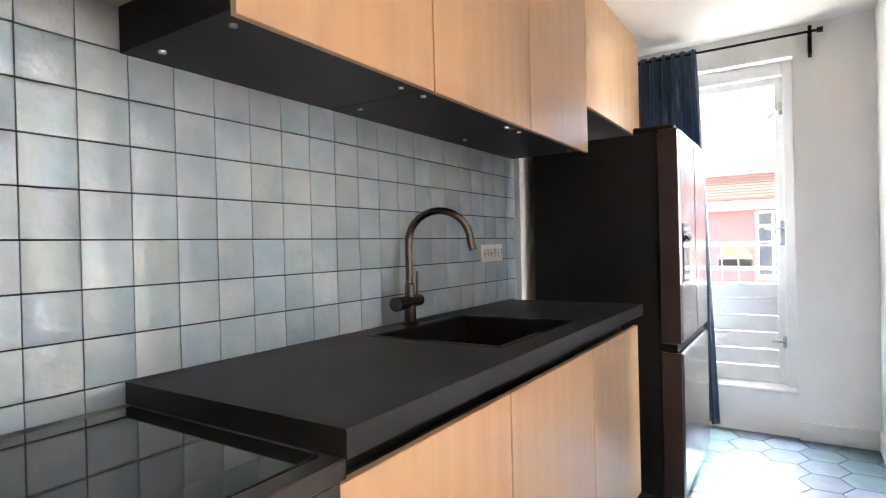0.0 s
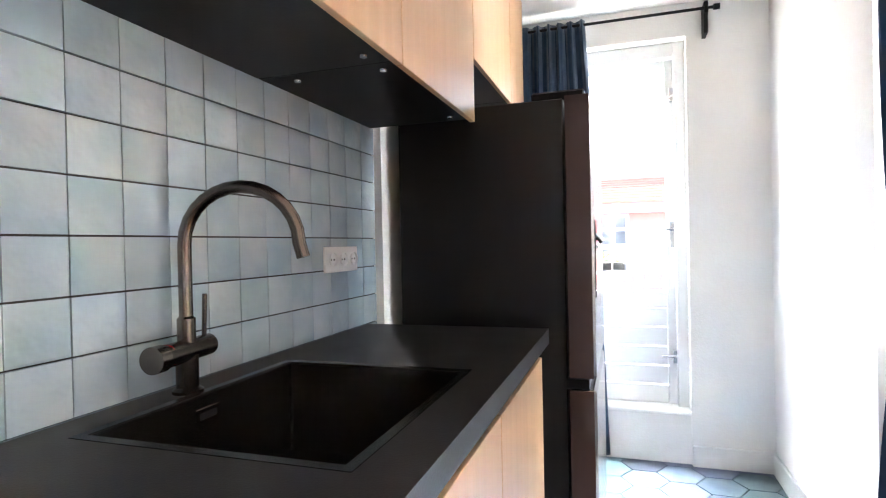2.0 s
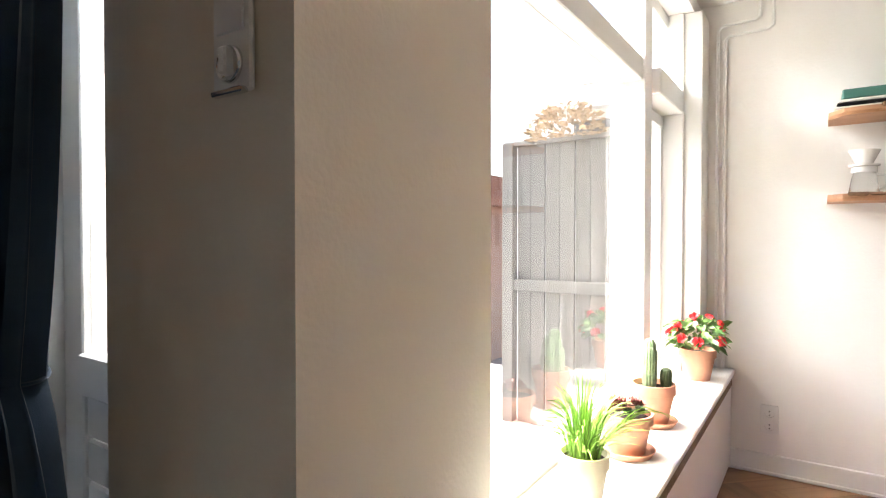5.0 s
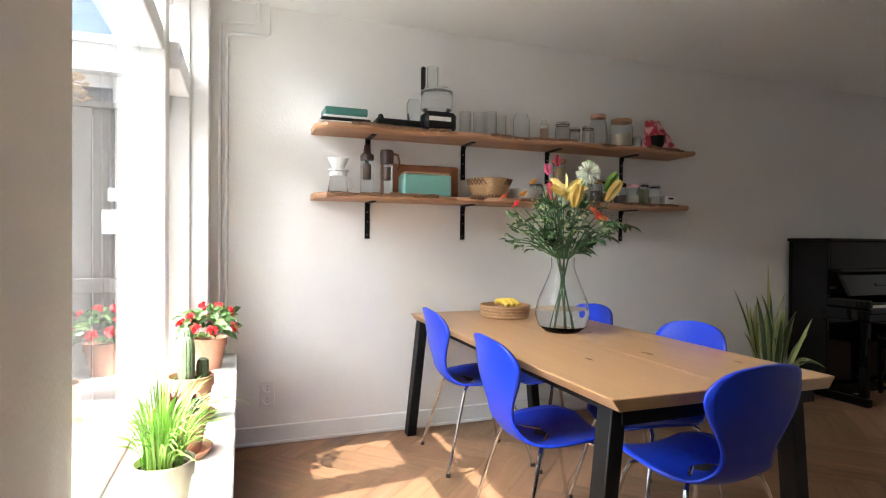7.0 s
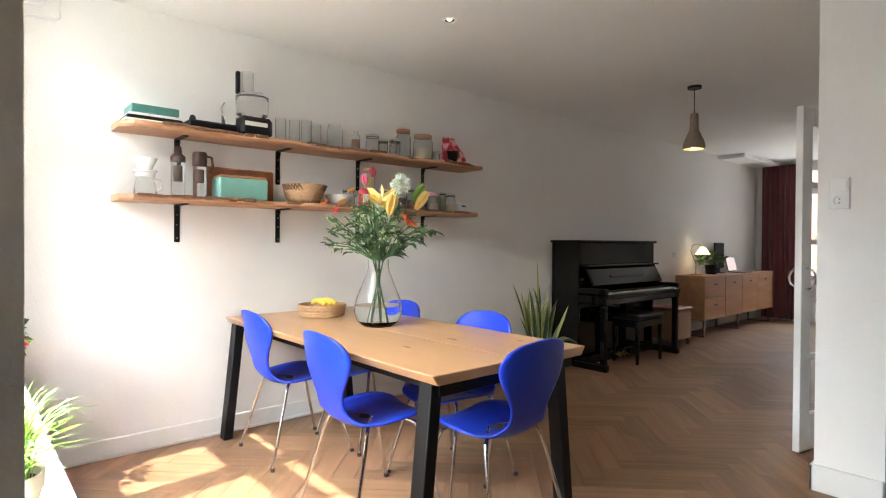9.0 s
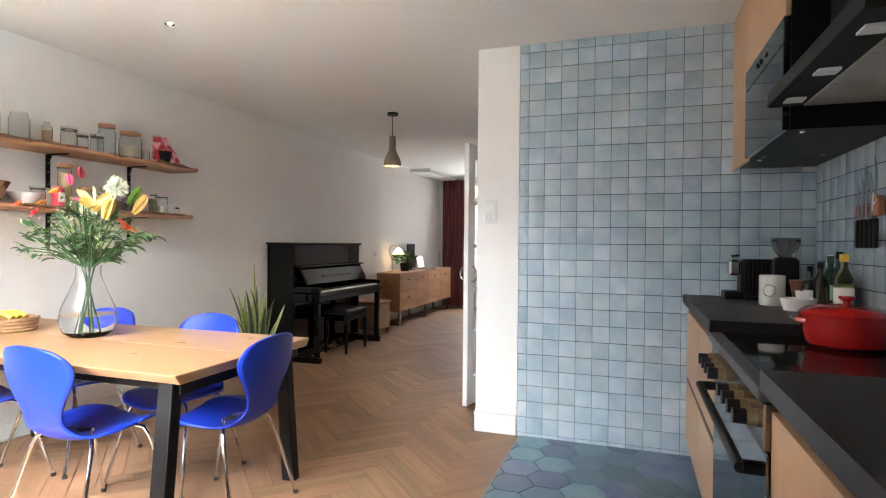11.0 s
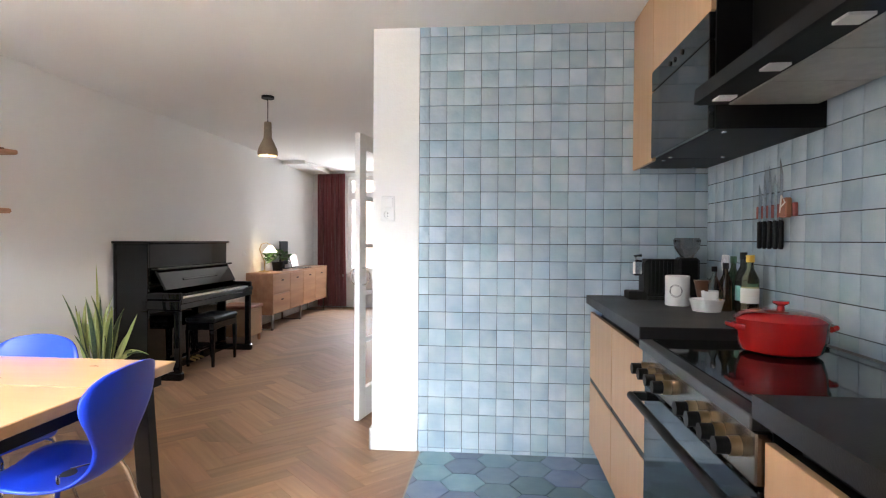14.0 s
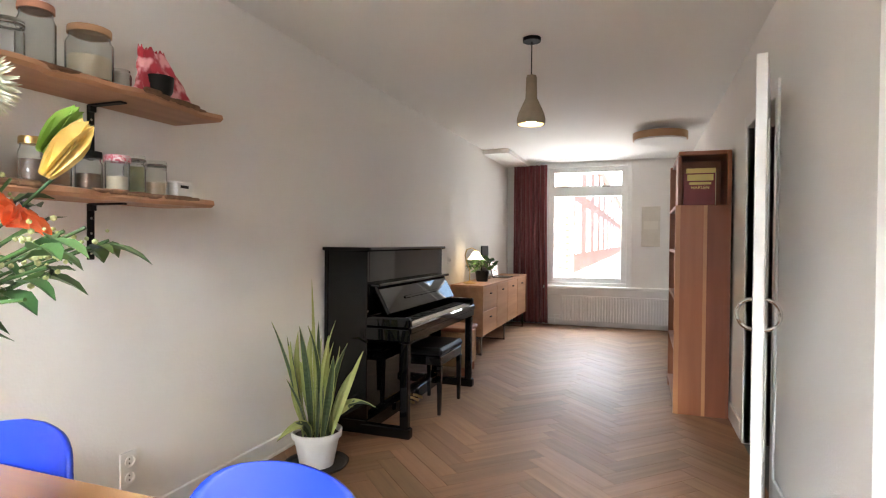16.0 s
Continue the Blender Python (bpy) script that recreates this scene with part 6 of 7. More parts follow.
rng = random.Random(31)
CH = (2.68, 3.115)
p, z = pot("chives_pot", CH[0], CH[1], SZ, 0.068, 0.14, CREAM, "green chives in a cream enamel pot on the sill", False)
bm = bmesh.new()
for i in range(150):
    a, s = rng.uniform(0, 6.28), rng.uniform(0, 1) ** 0.5
    b0 = Vector((CH[0] + 0.045 * s * math.cos(a), CH[1] + 0.045 * s * math.sin(a), z))
    h = rng.uniform(0.10, 0.26)
    tip = b0 + Vector((math.cos(a) * s * 0.16, math.sin(a) * s * 0.10 - 0.03 * s, h * (1 - 0.35 * s)))
    leaf_strip(bm, b0, b0 + Vector((0, 0, h * 0.7)), tip, 0.006, 5, a)
for q in (0.0, 0.5, -0.3):
    b0 = Vector((CH[0] + 0.03, CH[1] - 0.02, z))
    leaf_strip(bm, b0, b0 + Vector((0.15, -0.08, 0.16)), b0 + Vector((0.28 + 0.06 * q, -0.14 + 0.1 * q, 0.05)), 0.006, 6, q)
part("blades", bm, LEAFLIGHT, p, "thin bright green blades")["kind"] = "stuff"
p, z = pot("succulent_pot", 3.10, 3.12, SZ, 0.085, 0.13, CLAY, "red succulents in a terracotta bowl with a saucer")
for cx, cy, sc in ((-0.02, 0.02, 1.0), (0.04, -0.02, 0.8), (0.0, -0.045, 0.6), (-0.045, -0.02, 0.6)):
    bm = bmesh.new()
    for ring in range(4):
        for k in range(9):
            a = k * 0.698 + ring * 0.35
            L_ = 0.05 * sc * (1 - ring * 0.18)
            c = Vector((3.10 + cx, 3.12 + cy, z + 0.035 * sc))
            o = Vector((math.cos(a), math.sin(a), 0.25 + 0.45 * ring))
            leaf_strip(bm, c, c + o * L_ * 0.6, c + o * L_, 0.018 * sc, 3, a)
    part("rosette", bm, REDLEAF if sc > 0.7 else SANSEV, p, "red-tipped rosette")
p, z = pot("cactus_pot", 3.46, 3.12, SZ, 0.082, 0.15, CLAY, "columnar cactus in a terracotta pot with a saucer")
for cx, cy, h, r in ((0.005, 0.015, 0.19, 0.029), (-0.04, 0.005, 0.165, 0.026), (0.035, -0.04, 0.075, 0.023), (0.045, 0.02, 0.11, 0.024)):
    bm = lathe([(r * 0.8, -0.01), (r, 0.03), (r * 1.02, h * 0.7), (r * 0.85, h * 0.9), (r * 0.45, h * 0.98), (0, h)], (3.46 + cx, 3.12 + cy, z), 36)
    for v in bm.verts:
        dx, dy = v.co.x - 3.46 - cx, v.co.y - 3.12 - cy
        a = math.atan2(dy, dx)
        k = 1 - 0.14 * (0.5 + 0.5 * math.cos(12 * a))
        v.co.x, v.co.y = 3.46 + cx + dx * k, 3.12 + cy + dy * k
    part("stem", bm, CACTUS, p, "ribbed green cactus stem")
RP = (4.30, 3.10)
p, z = pot("impatiens_pot", RP[0], RP[1], SZ, 0.088, 0.155, CLAY, "red-flowering plant in a terracotta pot", False)
part("leaves", bush((RP[0], RP[1], z + 0.06), 0.125, 0.12, 0.11, 105, 0.06, rng, 0.8, z - 0.03), LEAFMID, p, "broad green leaves")
for k in range(11):
    a, e = k * 2.4, rng.uniform(-0.1, 1.1)
    c = (RP[0] + 0.13 * math.cos(a) * math.cos(e), RP[1] + 0.125 * math.sin(a) * math.cos(e), z + 0.06 + 0.125 * math.sin(e))
    part("flower", petals(c, (math.cos(a), math.sin(a), 0.6), 6, 0.032, 0.034, 0.9, 0.4, rng), REDFLOWER, p, "red flower")

SP = (4.33, -0.82)
p = thing("snake_plant", (SP[0], SP[1], 0), "tall variegated snake plant in a white pot on a dark saucer", "plant")
part("saucer", lathe([(0, 0), (0.17, 0), (0.185, 0.02), (0.175, 0.02), (0.16, 0.006), (0, 0.006)], (SP[0], SP[1], 0), 32), RUBBER, p, "dark saucer")
part("pot", lathe([(0, 0.006), (0.095, 0.006), (0.13, 0.17), (0.142, 0.17), (0.145, 0.205), (0.135, 0.205), (0.128, 0.17), (0, 0.17)], (SP[0], SP[1], 0), 36), PLASTIC, p, "white plastic pot")
part("soil", lathe([(0, 0.178), (0.128, 0.175)], (SP[0], SP[1], 0), 24), SOIL, p)
rng = random.Random(3)
for i in range(26):
    a, s = i * 2.399, math.sqrt(i / 26)
    b0 = Vector((SP[0] + 0.085 * s * math.cos(a), SP[1] + 0.085 * s * math.sin(a), 0.172))
    h = rng.uniform(0.34, 0.68) if i > 0 else 0.90
    lean = 0.04 + 0.21 * s * rng.random() + (0.20 if i % 7 == 5 else 0)
    c0_ = b0 + Vector((math.cos(a) * lean * 0.3, math.sin(a) * lean * 0.3, h * 0.6))
    tip = b0 + Vector((math.cos(a) * lean, math.sin(a) * lean, h - (0.25 if i % 7 == 5 else 0)))
    if tip.x > EAST - 0.03:
        tip.x = EAST - 0.03
    w = rng.uniform(0.044, 0.060)
    c0_ += Vector((rng.uniform(-0.06, 0.06), rng.uniform(-0.06, 0.06), 0))
    tw = a + rng.uniform(-1.2, 1.2)
    bm = bmesh.new()
    leaf_strip(bm, b0, c0_, tip, w * 0.80, 9, tw)
    lf = part("leaf", bm, SANSEV, p, "dark green mottled leaf")
    bm = bmesh.new()
    leaf_strip(bm, b0 - Vector((math.cos(a), math.sin(a), 0)) * 0.003, c0_ - Vector((math.cos(a), math.sin(a), 0)) * 0.003, tip + Vector((0, 0, 0.004)), w, 9, tw)
    part("margin", bm, SANSEDGE, lf, "pale yellow leaf margin")

# ---- on the worktops ----
pn = thing("casserole_pan", (0.30, 1.44, 0.924), "red enamelled cast-iron casserole with its lid on the hob", "pan")
PC = (0.29, 1.44, 0.924)
bm = lathe([(0, 0), (0.098, 0), (0.116, 0.012), (0.128, 0.05), (0.133, 0.10), (0.134, 0.105), (0.124, 0.105), (0.110, 0.02), (0, 0.012)], PC, 40)
part("pot", bm, ENAMELRED, pn)
lid_ = part("lid", lathe([(0.136, 0.105), (0.138, 0.112), (0.118, 0.127), (0.075, 0.137), (0.03, 0.140), (0, 0.141)], PC, 40), ENAMELRED, pn)
part("lid_knob", lathe([(0.012, 0.138), (0.010, 0.152), (0.024, 0.160), (0.024, 0.168), (0, 0.170)], PC, 24), ENAMELRED, lid_)
for s in (-1, 1):
    part("handle", tube([(PC[0] + s * 0.128, PC[1] - 0.045, PC[2] + 0.085), (PC[0] + s * 0.148, PC[1] - 0.035, PC[2] + 0.088), (PC[0] + s * 0.148, PC[1] + 0.035, PC[2] + 0.088), (PC[0] + s * 0.128, PC[1] + 0.045, PC[2] + 0.085)], 0.010, 10), ENAMELRED, pn)
nc = thing("coffee_machine", (0.33, 0.16, CTOP), "black capsule coffee machine with chrome lever", "coffee machine")
part("body", boxes((0.14, 0.10, CTOP + 0.02, 0.40, 0.24, CTOP + 0.22), bevel=0.02), BLACK, nc)
bm = bmesh.new()
for i in range(11):
    B(0.15 + i * 0.021, 0.238, CTOP + 0.03, 0.158 + i * 0.021, 0.248, CTOP + 0.21, bevel=0.002, bm=bm)
part("ribs", bm, BLACK, nc, "ribbed black side")
part("head", boxes((0.40, 0.12, CTOP + 0.13, 0.455, 0.22, CTOP + 0.215), bevel=0.01), CHROME, nc)
part("lever", tube([(0.42, 0.17, CTOP + 0.215), (0.44, 0.17, CTOP + 0.235), (0.40, 0.17, CTOP + 0.24)], 0.008), CHROME, nc)
part("drip_tray", boxes((0.38, 0.11, CTOP, 0.48, 0.23, CTOP + 0.045), bevel=0.006), BLACK, nc)
part("foot", boxes((0.14, 0.10, CTOP, 0.38, 0.24, CTOP + 0.02)), BLACK, nc)
gd = thing("coffee_grinder", (0.22, 0.34, CTOP), "black coffee grinder with a clear hopper", "coffee grinder")
part("body", boxes((0.16, 0.29, CTOP, 0.27, 0.38, CTOP + 0.235), bevel=0.015), BLACK, gd)
part("hopper", lathe([(0.03, 0.235), (0.06, 0.28), (0.068, 0.325), (0.06, 0.335), (0, 0.336)], (0.215, 0.335, CTOP), 24), glass("smoked_glass", (0.35, 0.33, 0.32)), gd)
mg = thing("white_canister", (0.30, 0.46, CTOP), "white enamel canister with a round black print", "canister")
part("wall", lathe([(0, 0), (0.056, 0), (0.058, 0.005), (0.058, 0.145), (0.054, 0.148), (0.05, 0.14), (0, 0.13)], (0.30, 0.46, CTOP), 28), PORCELAIN, mg)
bm = bmesh.new()
for r_, n_ in ((0.030, 24), (0.026, 24)):
    tube([(0.30 + 0.0588 * math.cos(1.15 + r_ * math.cos(a) / 0.058), 0.46 + 0.0588 * math.sin(1.15 + r_ * math.cos(a) / 0.058), CTOP + 0.075 + r_ * math.sin(a)) for a in [i * 6.28318 / n_ for i in range(n_ + 1)]], 0.0008, 4, bm)
part("print", bm, BLACK, mg, "round black print")
solid("pepper_mill", lathe([(0, 0), (0.032, 0), (0.028, 0.05), (0.04, 0.11), (0.045, 0.13), (0, 0.132)], (0.20, 0.53, CTOP), 24), mat("brown_glaze", (0.16, 0.075, 0.045), (0.11, 0.05, 0.03), 0.35), "brown glazed cone-shaped pot", "pot")
for i, (x, y, h, r, m, cap) in enumerate(((0.10, 0.62, 0.25, 0.030, glass("green_glass", (0.12, 0.25, 0.10)), mat("dark_green_cap", (0.03, 0.10, 0.05), None, 0.4)), (0.09, 0.70, 0.27, 0.032, glass("dark_glass", (0.10, 0.12, 0.08)), BLACK), (0.15, 0.66, 0.22, 0.028, glass("amber_glass", (0.5, 0.3, 0.1)), BLACK), (0.10, 0.79, 0.26, 0.036, glass("oil_glass", (0.75, 0.70, 0.35)), mat("yellow_cap", (0.75, 0.45, 0.04), None, 0.4)), (0.17, 0.58, 0.20, 0.026, glass("pale_glass", (0.8, 0.85, 0.8)), BLACK))):
    bt = thing("bottle", (x, y, CTOP), "glass bottle of oil or sauce on the worktop", "bottle", "bottles on the worktop")
    part("glass", lathe([(0, 0), (r, 0), (r, h * 0.6), (r * 0.4, h * 0.78), (r * 0.4, h * 0.9)], (x, y, CTOP), 20), m, bt)
    part("cap", lathe([(r * 0.48, h * 0.88), (r * 0.48, h), (0, h)], (x, y, CTOP), 16), cap, bt)
    if i in (1, 3):
        part("label", lathe([(r + 0.0008, h * 0.2), (r + 0.0008, h * 0.45)], (x, y, CTOP), 20), PAPER if i == 3 else MINT, bt, "printed label")
solid("white_dish", lathe([(0, 0), (0.06, 0), (0.075, 0.055), (0.07, 0.055), (0.055, 0.01), (0, 0.01)], (0.24, 0.68, CTOP), 24), PORCELAIN, "white oval dish beside the bottles", "bowl")
solid("red_white_cup", lathe([(0, 0), (0.035, 0), (0.045, 0.085), (0.041, 0.085), (0.032, 0.01), (0, 0.01)], (0.19, 0.60, CTOP), 24), PORCELAIN, "white cup with a red rim", "cup")
kh = thing("knife_rack", (0.02, 0.78, 1.40), "red wooden magnetic rack on the tiles", "knife rack")
part("bar", boxes((0.004, 0.66, 1.385, 0.022, 0.98, 1.44), bevel=0.003), mat("red_rack_wood", (0.32, 0.06, 0.045), (0.22, 0.05, 0.04), 0.5, scale=20), kh)
for i, (y, h) in enumerate(((0.70, 0.17), (0.745, 0.21), (0.79, 0.24), (0.84, 0.20), (0.885, 0.26))):
    kn = thing("kitchen_knife", (0.03, y, 1.25), "kitchen knife with a black handle on the magnetic rack", "knife", "knives on the rack")
    bm = bmesh.new()
    vs = [bm.verts.new((x, y + dy, z)) for x in (0.0225, 0.0245) for dy, z in ((-0.012, 1.37), (0.014, 1.37), (0.012, 1.37 + h * 0.75), (-0.010, 1.37 + h))]
    for f in ((0, 1, 2, 3), (7, 6, 5, 4), (0, 4, 5, 1), (1, 5, 6, 2), (2, 6, 7, 3), (3, 7, 4, 0)):
        bm.faces.new([vs[k] for k in f])
    part("blade", bm, BLADE, kn)
    part("handle", boxes((0.014, y - 0.011, 1.25, 0.032, y + 0.011, 1.372), bevel=0.005), BLACK, kn)
ph = thing("pot_holder", (0.03, 0.95, 1.39), "small wooden tool with a pale cord hanging on the rack", "kitchen tool")
part("block", boxes((0.023, 0.92, 1.38, 0.05, 0.975, 1.46), bevel=0.006), BOOKWOOD, ph)
part("cord", tube([(0.05, 0.93, 1.40), (0.055, 0.95, 1.47), (0.05, 0.97, 1.44), (0.055, 0.94, 1.42)], 0.003, 6), PAPER, ph)

# ---- outside ----
structure("ground", boxes((-400, -400, -3.3, 400, 400, -3.0)), TARMAC, "grey street ground far below", "ground")
structure("balcony_floor", boxes((-0.4, NOOK + 0.3, -0.2, 6.2, 7.0, -0.02), (2.1, 3.45, -0.2, 6.2, NOOK + 0.3, -0.02)), mat("balcony_slab", (0.60, 0.59, 0.57), (0.50, 0.49, 0.47), 0.9, scale=4), "concrete balcony floor", "floor")
rl = thing("balcony_railing", (2.0, 6.9, 0), "thin metal balcony railing", "railing")
part("top_rail", boxes((-0.4, 6.87, 1.185, 6.2, 6.93, 1.225), bevel=0.006), STEEL, rl)
part("bottom_rail", boxes((-0.4, 6.885, 0.98, 6.2, 6.915, 1.01)), STEEL, rl)
for i in range(50):
    part("bar", rod((-0.35 + i * 0.13, 6.9, 0.0), (-0.35 + i * 0.13, 6.9, 1.19), 0.006, 6), STEEL, rl)
pbx = thing("planter_box", (0.8, 6.95, 1.02), "black planter box with green herbs on the railing", "planter")
part("box", boxes((0.66, 6.93, 1.011, 0.92, 7.07, 1.075), (0.66, 6.90, 1.011, 0.92, 6.93, 1.02), bevel=0.006), BLACK, pbx)
part("leaves", bush((0.78, 7.0, 1.085), 0.11, 0.06, 0.07, 90, 0.035, random.Random(14), 0.3, 1.07), LEAFLIGHT, pbx)
part("blue_rail", boxes((2.2, 6.80, 1.02, 4.4, 6.84, 1.08)), BLUEPAINT, rl, "blue painted rail")
# Dormer glass kept pale: the bright outdoor wash-out is put into its colour.
PALEPANE = mat("washed_out_pane", (0.46, 0.49, 0.52), (0.36, 0.39, 0.42), 0.1, scale=2)
hs = thing("neighbour_house", (2, 22, -3), "pale red house with a grey-blue eave and a tiled roof", "house", kind="structure")
part("wall", boxes((-7, 20, -3, 9, 28, 2.15)), BRICKRED, hs, "red painted wall")
part("fascia", boxes((-7.2, 19.6, 2.08, 9.2, 20.0, 2.36)), mat("grey_blue_fascia", (0.34, 0.40, 0.46), (0.30, 0.36, 0.42), 0.6), hs, "grey-blue fascia board")
bm = bmesh.new()
for j in range(9):
    B(-7.3, 19.6 + j * 0.33, 2.36 + j * 0.11, 9.3, 20.05 + j * 0.33, 2.50 + j * 0.11, bevel=0.03, bm=bm)
part("roof", bm, ROOF, hs, "terracotta tiled roof")
for x in (-4.5, -1.65, 0.62, 3.6, 6.6):
    w = part("window", boxes((x - 0.45, 19.93, 0.1, x + 0.45, 20.0, 2.05)), WHITE, hs, "white window frame")
    for z0, z1 in ((0.2, 1.55), (1.65, 1.97)):
        for k in (-1, 1):
            part("pane", boxes((x + k * 0.2 - 0.16, 19.915, z0, x + k * 0.2 + 0.16, 19.935, z1)), DARKPANE, w)
    part("sill", boxes((x - 0.5, 19.88, 0.04, x + 0.5, 20.0, 0.1)), WHITE, w)
dm = part("dormer", boxes((-3.2, 22.3, 3.05, 5.2, 25.5, 4.45), (-3.4, 22.1, 4.45, 5.4, 25.7, 4.62)), RENDERW, hs, "white flat-roofed dormer")
for x in (-2.2, -0.9, 0.4, 1.7, 3.0, 4.3):
    part("dormer_pane", boxes((x - 0.5, 22.27, 3.3, x + 0.5, 22.31, 4.25)), PALEPANE, dm)
part("ridge", boxes((-7.2, 25.6, 4.7, 9.2, 26.4, 5.1), bevel=0.05), ROOF, hs, "ridge of the roof behind")
part("chimney", boxes((-2.6, 25.4, 4.6, -1.9, 26.2, 6.0)), BRICKRED, hs)
h2 = thing("neighbour_house", (22, 14, -3), "pale house with roof tiles beyond the balcony", "house", kind="structure")
part("wall", boxes((16, 12, -3, 26, 20, 2.4)), BRICKPALE, h2)
part("roof", boxes((15.7, 11.7, 2.4, 26, 20, 2.7), (16.5, 12.5, 2.7, 26, 19, 3.6)), ROOF, h2)
part("chimney", boxes((17.5, 14, 3.5, 18.2, 14.7, 4.6)), BRICKRED, h2)
sh = thing("white_shed", (6.5, 4.1, -3), "white rendered flat-roofed extension", "shed", kind="structure")
part("wall", boxes((5.2, 3.6, -3, 9.5, 4.6, 2.2)), RENDERW, sh)
part("fascia", boxes((5.1, 3.5, 2.2, 9.6, 4.68, 2.38), (5.07, 3.47, 2.36, 9.63, 4.71, 2.41)), RENDERW, sh, "white roof edge")
part("window", boxes((5.18, 3.7, 1.95, 5.2, 4.1, 2.12)), DARKPANE, sh)
fe = thing("fence", (4.75, 4.2, 0), "grey weathered board fence on the balcony", "fence")
for i in range(8):
    part("board", boxes((4.72 + 0.012 * (i % 2), 3.50 + i * 0.105, -0.02, 4.745 + 0.012 * (i % 2), 3.60 + i * 0.105, 1.90), bevel=0.003), FENCE, fe)
part("post", boxes((4.68, 4.35, -0.02, 4.76, 4.43, 1.92), bevel=0.004), FENCE, fe)
part("rail", boxes((4.695, 3.47, 1.90, 4.775, 4.43, 1.93), (4.70, 3.47, 0.9, 4.72, 4.35, 0.98), bevel=0.003), FENCE, fe)
mtr = thing("meter_box", (4.69, 3.75, 1.25), "small white box with a plate on the fence", "box")
part("box", boxes((4.66, 3.56, 1.22, 4.72, 3.65, 1.35), bevel=0.004), PLASTIC, mtr)
part("plate", boxes((4.70, 3.57, 1.40, 4.72, 3.63, 1.47)), PLASTIC, mtr)
dv = thing("dry_shrub", (4.9, 4.6, 1.9), "dry brown climbing shrub on top of the fence", "shrub")
part("leaves", bush((4.78, 4.0, 1.93), 0.18, 0.28, 0.24, 420, 0.045, random.Random(6), 0.4, 1.92), DRYLEAF, dv)
tr = thing("tree", (7.2, 9.5, -3), "leafy green tree beyond the balcony", "tree")
part("trunk", tube([(7.2, 10.5, -3), (7.25, 10.5, -1), (7.15, 10.55, 0.6)], 0.12, 8, ends=(0.14, 0.06)), BARK, tr)
bm = bmesh.new()
for k in range(7):
    a = k * 0.9
    tube([(7.18, 10.52, -0.6 + 0.15 * k), (7.2 + 0.5 * math.cos(a), 10.5 + 0.5 * math.sin(a), 0.2 + 0.15 * k), (7.2 + 1.0 * math.cos(a), 10.5 + 1.0 * math.sin(a), 0.6 + 0.15 * k)], 0.03, 6, bm)
part("limbs", bm, BARK, tr)
part("crown", bush((7.2, 10.5, 0.3), 1.4, 1.4, 1.5, 1500, 0.16, random.Random(9), 0.5), LEAF, tr)
BRK = mat("street_brick", (0.46, 0.29, 0.22), (0.38, 0.22, 0.16), 0.9, scale=2, bump=0.4, bscale=14)
row = thing("terraced_houses", (8, -35, -3), "row of red brick terraced houses along the street", "house", kind="structure")
part("wall", boxes((4.75, -62, -3, 13, -16, 5.2)), BRK, row, "red brick wall")
part("base_course", boxes((4.70, -62, -3, 4.75, -16, 0.25), (4.75, -16, -3, 13, -15.96, 0.25)), RENDERW, row, "white plinth")
part("cornice", boxes((4.45, -62.2, 4.9, 13, -15.7, 5.3)), RENDERW, row, "white eaves board")
part("downpipe", rod((4.70, -16.2, -3), (4.70, -16.2, 5), 0.05, 8), RENDERW, row)
for k in range(11):
    for z in (0.9, 3.1):
        y = -18.2 - k * 3.9
        w = part("window", boxes((4.68, y - 0.7, z, 4.76, y + 0.7, z + 1.6)), WHITE, row, "white framed window")
        part("pane", boxes((4.665, y - 0.6, z + 0.1, 4.685, y + 0.6, z + 1.0), (4.665, y - 0.6, z + 1.08, 4.685, y + 0.6, z + 1.5)), DARKPANE, w)
        part("lintel", boxes((4.70, y - 0.85, z + 1.62, 4.745, y + 0.85, z + 1.8)), RENDERW, w)
bm = bmesh.new()
for r in range(0, 80):
    z = -2.9 + r * 0.1
    for c in range(38):
        x = 4.76 + c * 0.22 + (0.11 if r % 2 else 0)
        if x < 12.8:
            B(x, -15.985, z, x + 0.205, -15.955, z + 0.085, bm=bm)
    if r > 50:
        break
part("brick_courses", bm, mat("brick_pieces", (0.52, 0.36, 0.29), (0.42, 0.26, 0.20), 0.9, island=True, rand=0.25), row, smooth=False)["kind"] = "stuff"
row2 = thing("terraced_houses", (-6, -35, -3), "row of brick houses on the other side of the street", "house", kind="structure")
part("wall", boxes((-16, -62, -3, -6.5, -16, 5.2)), BRK, row2)

# ---- wall tiles ----
rng = random.Random(77)


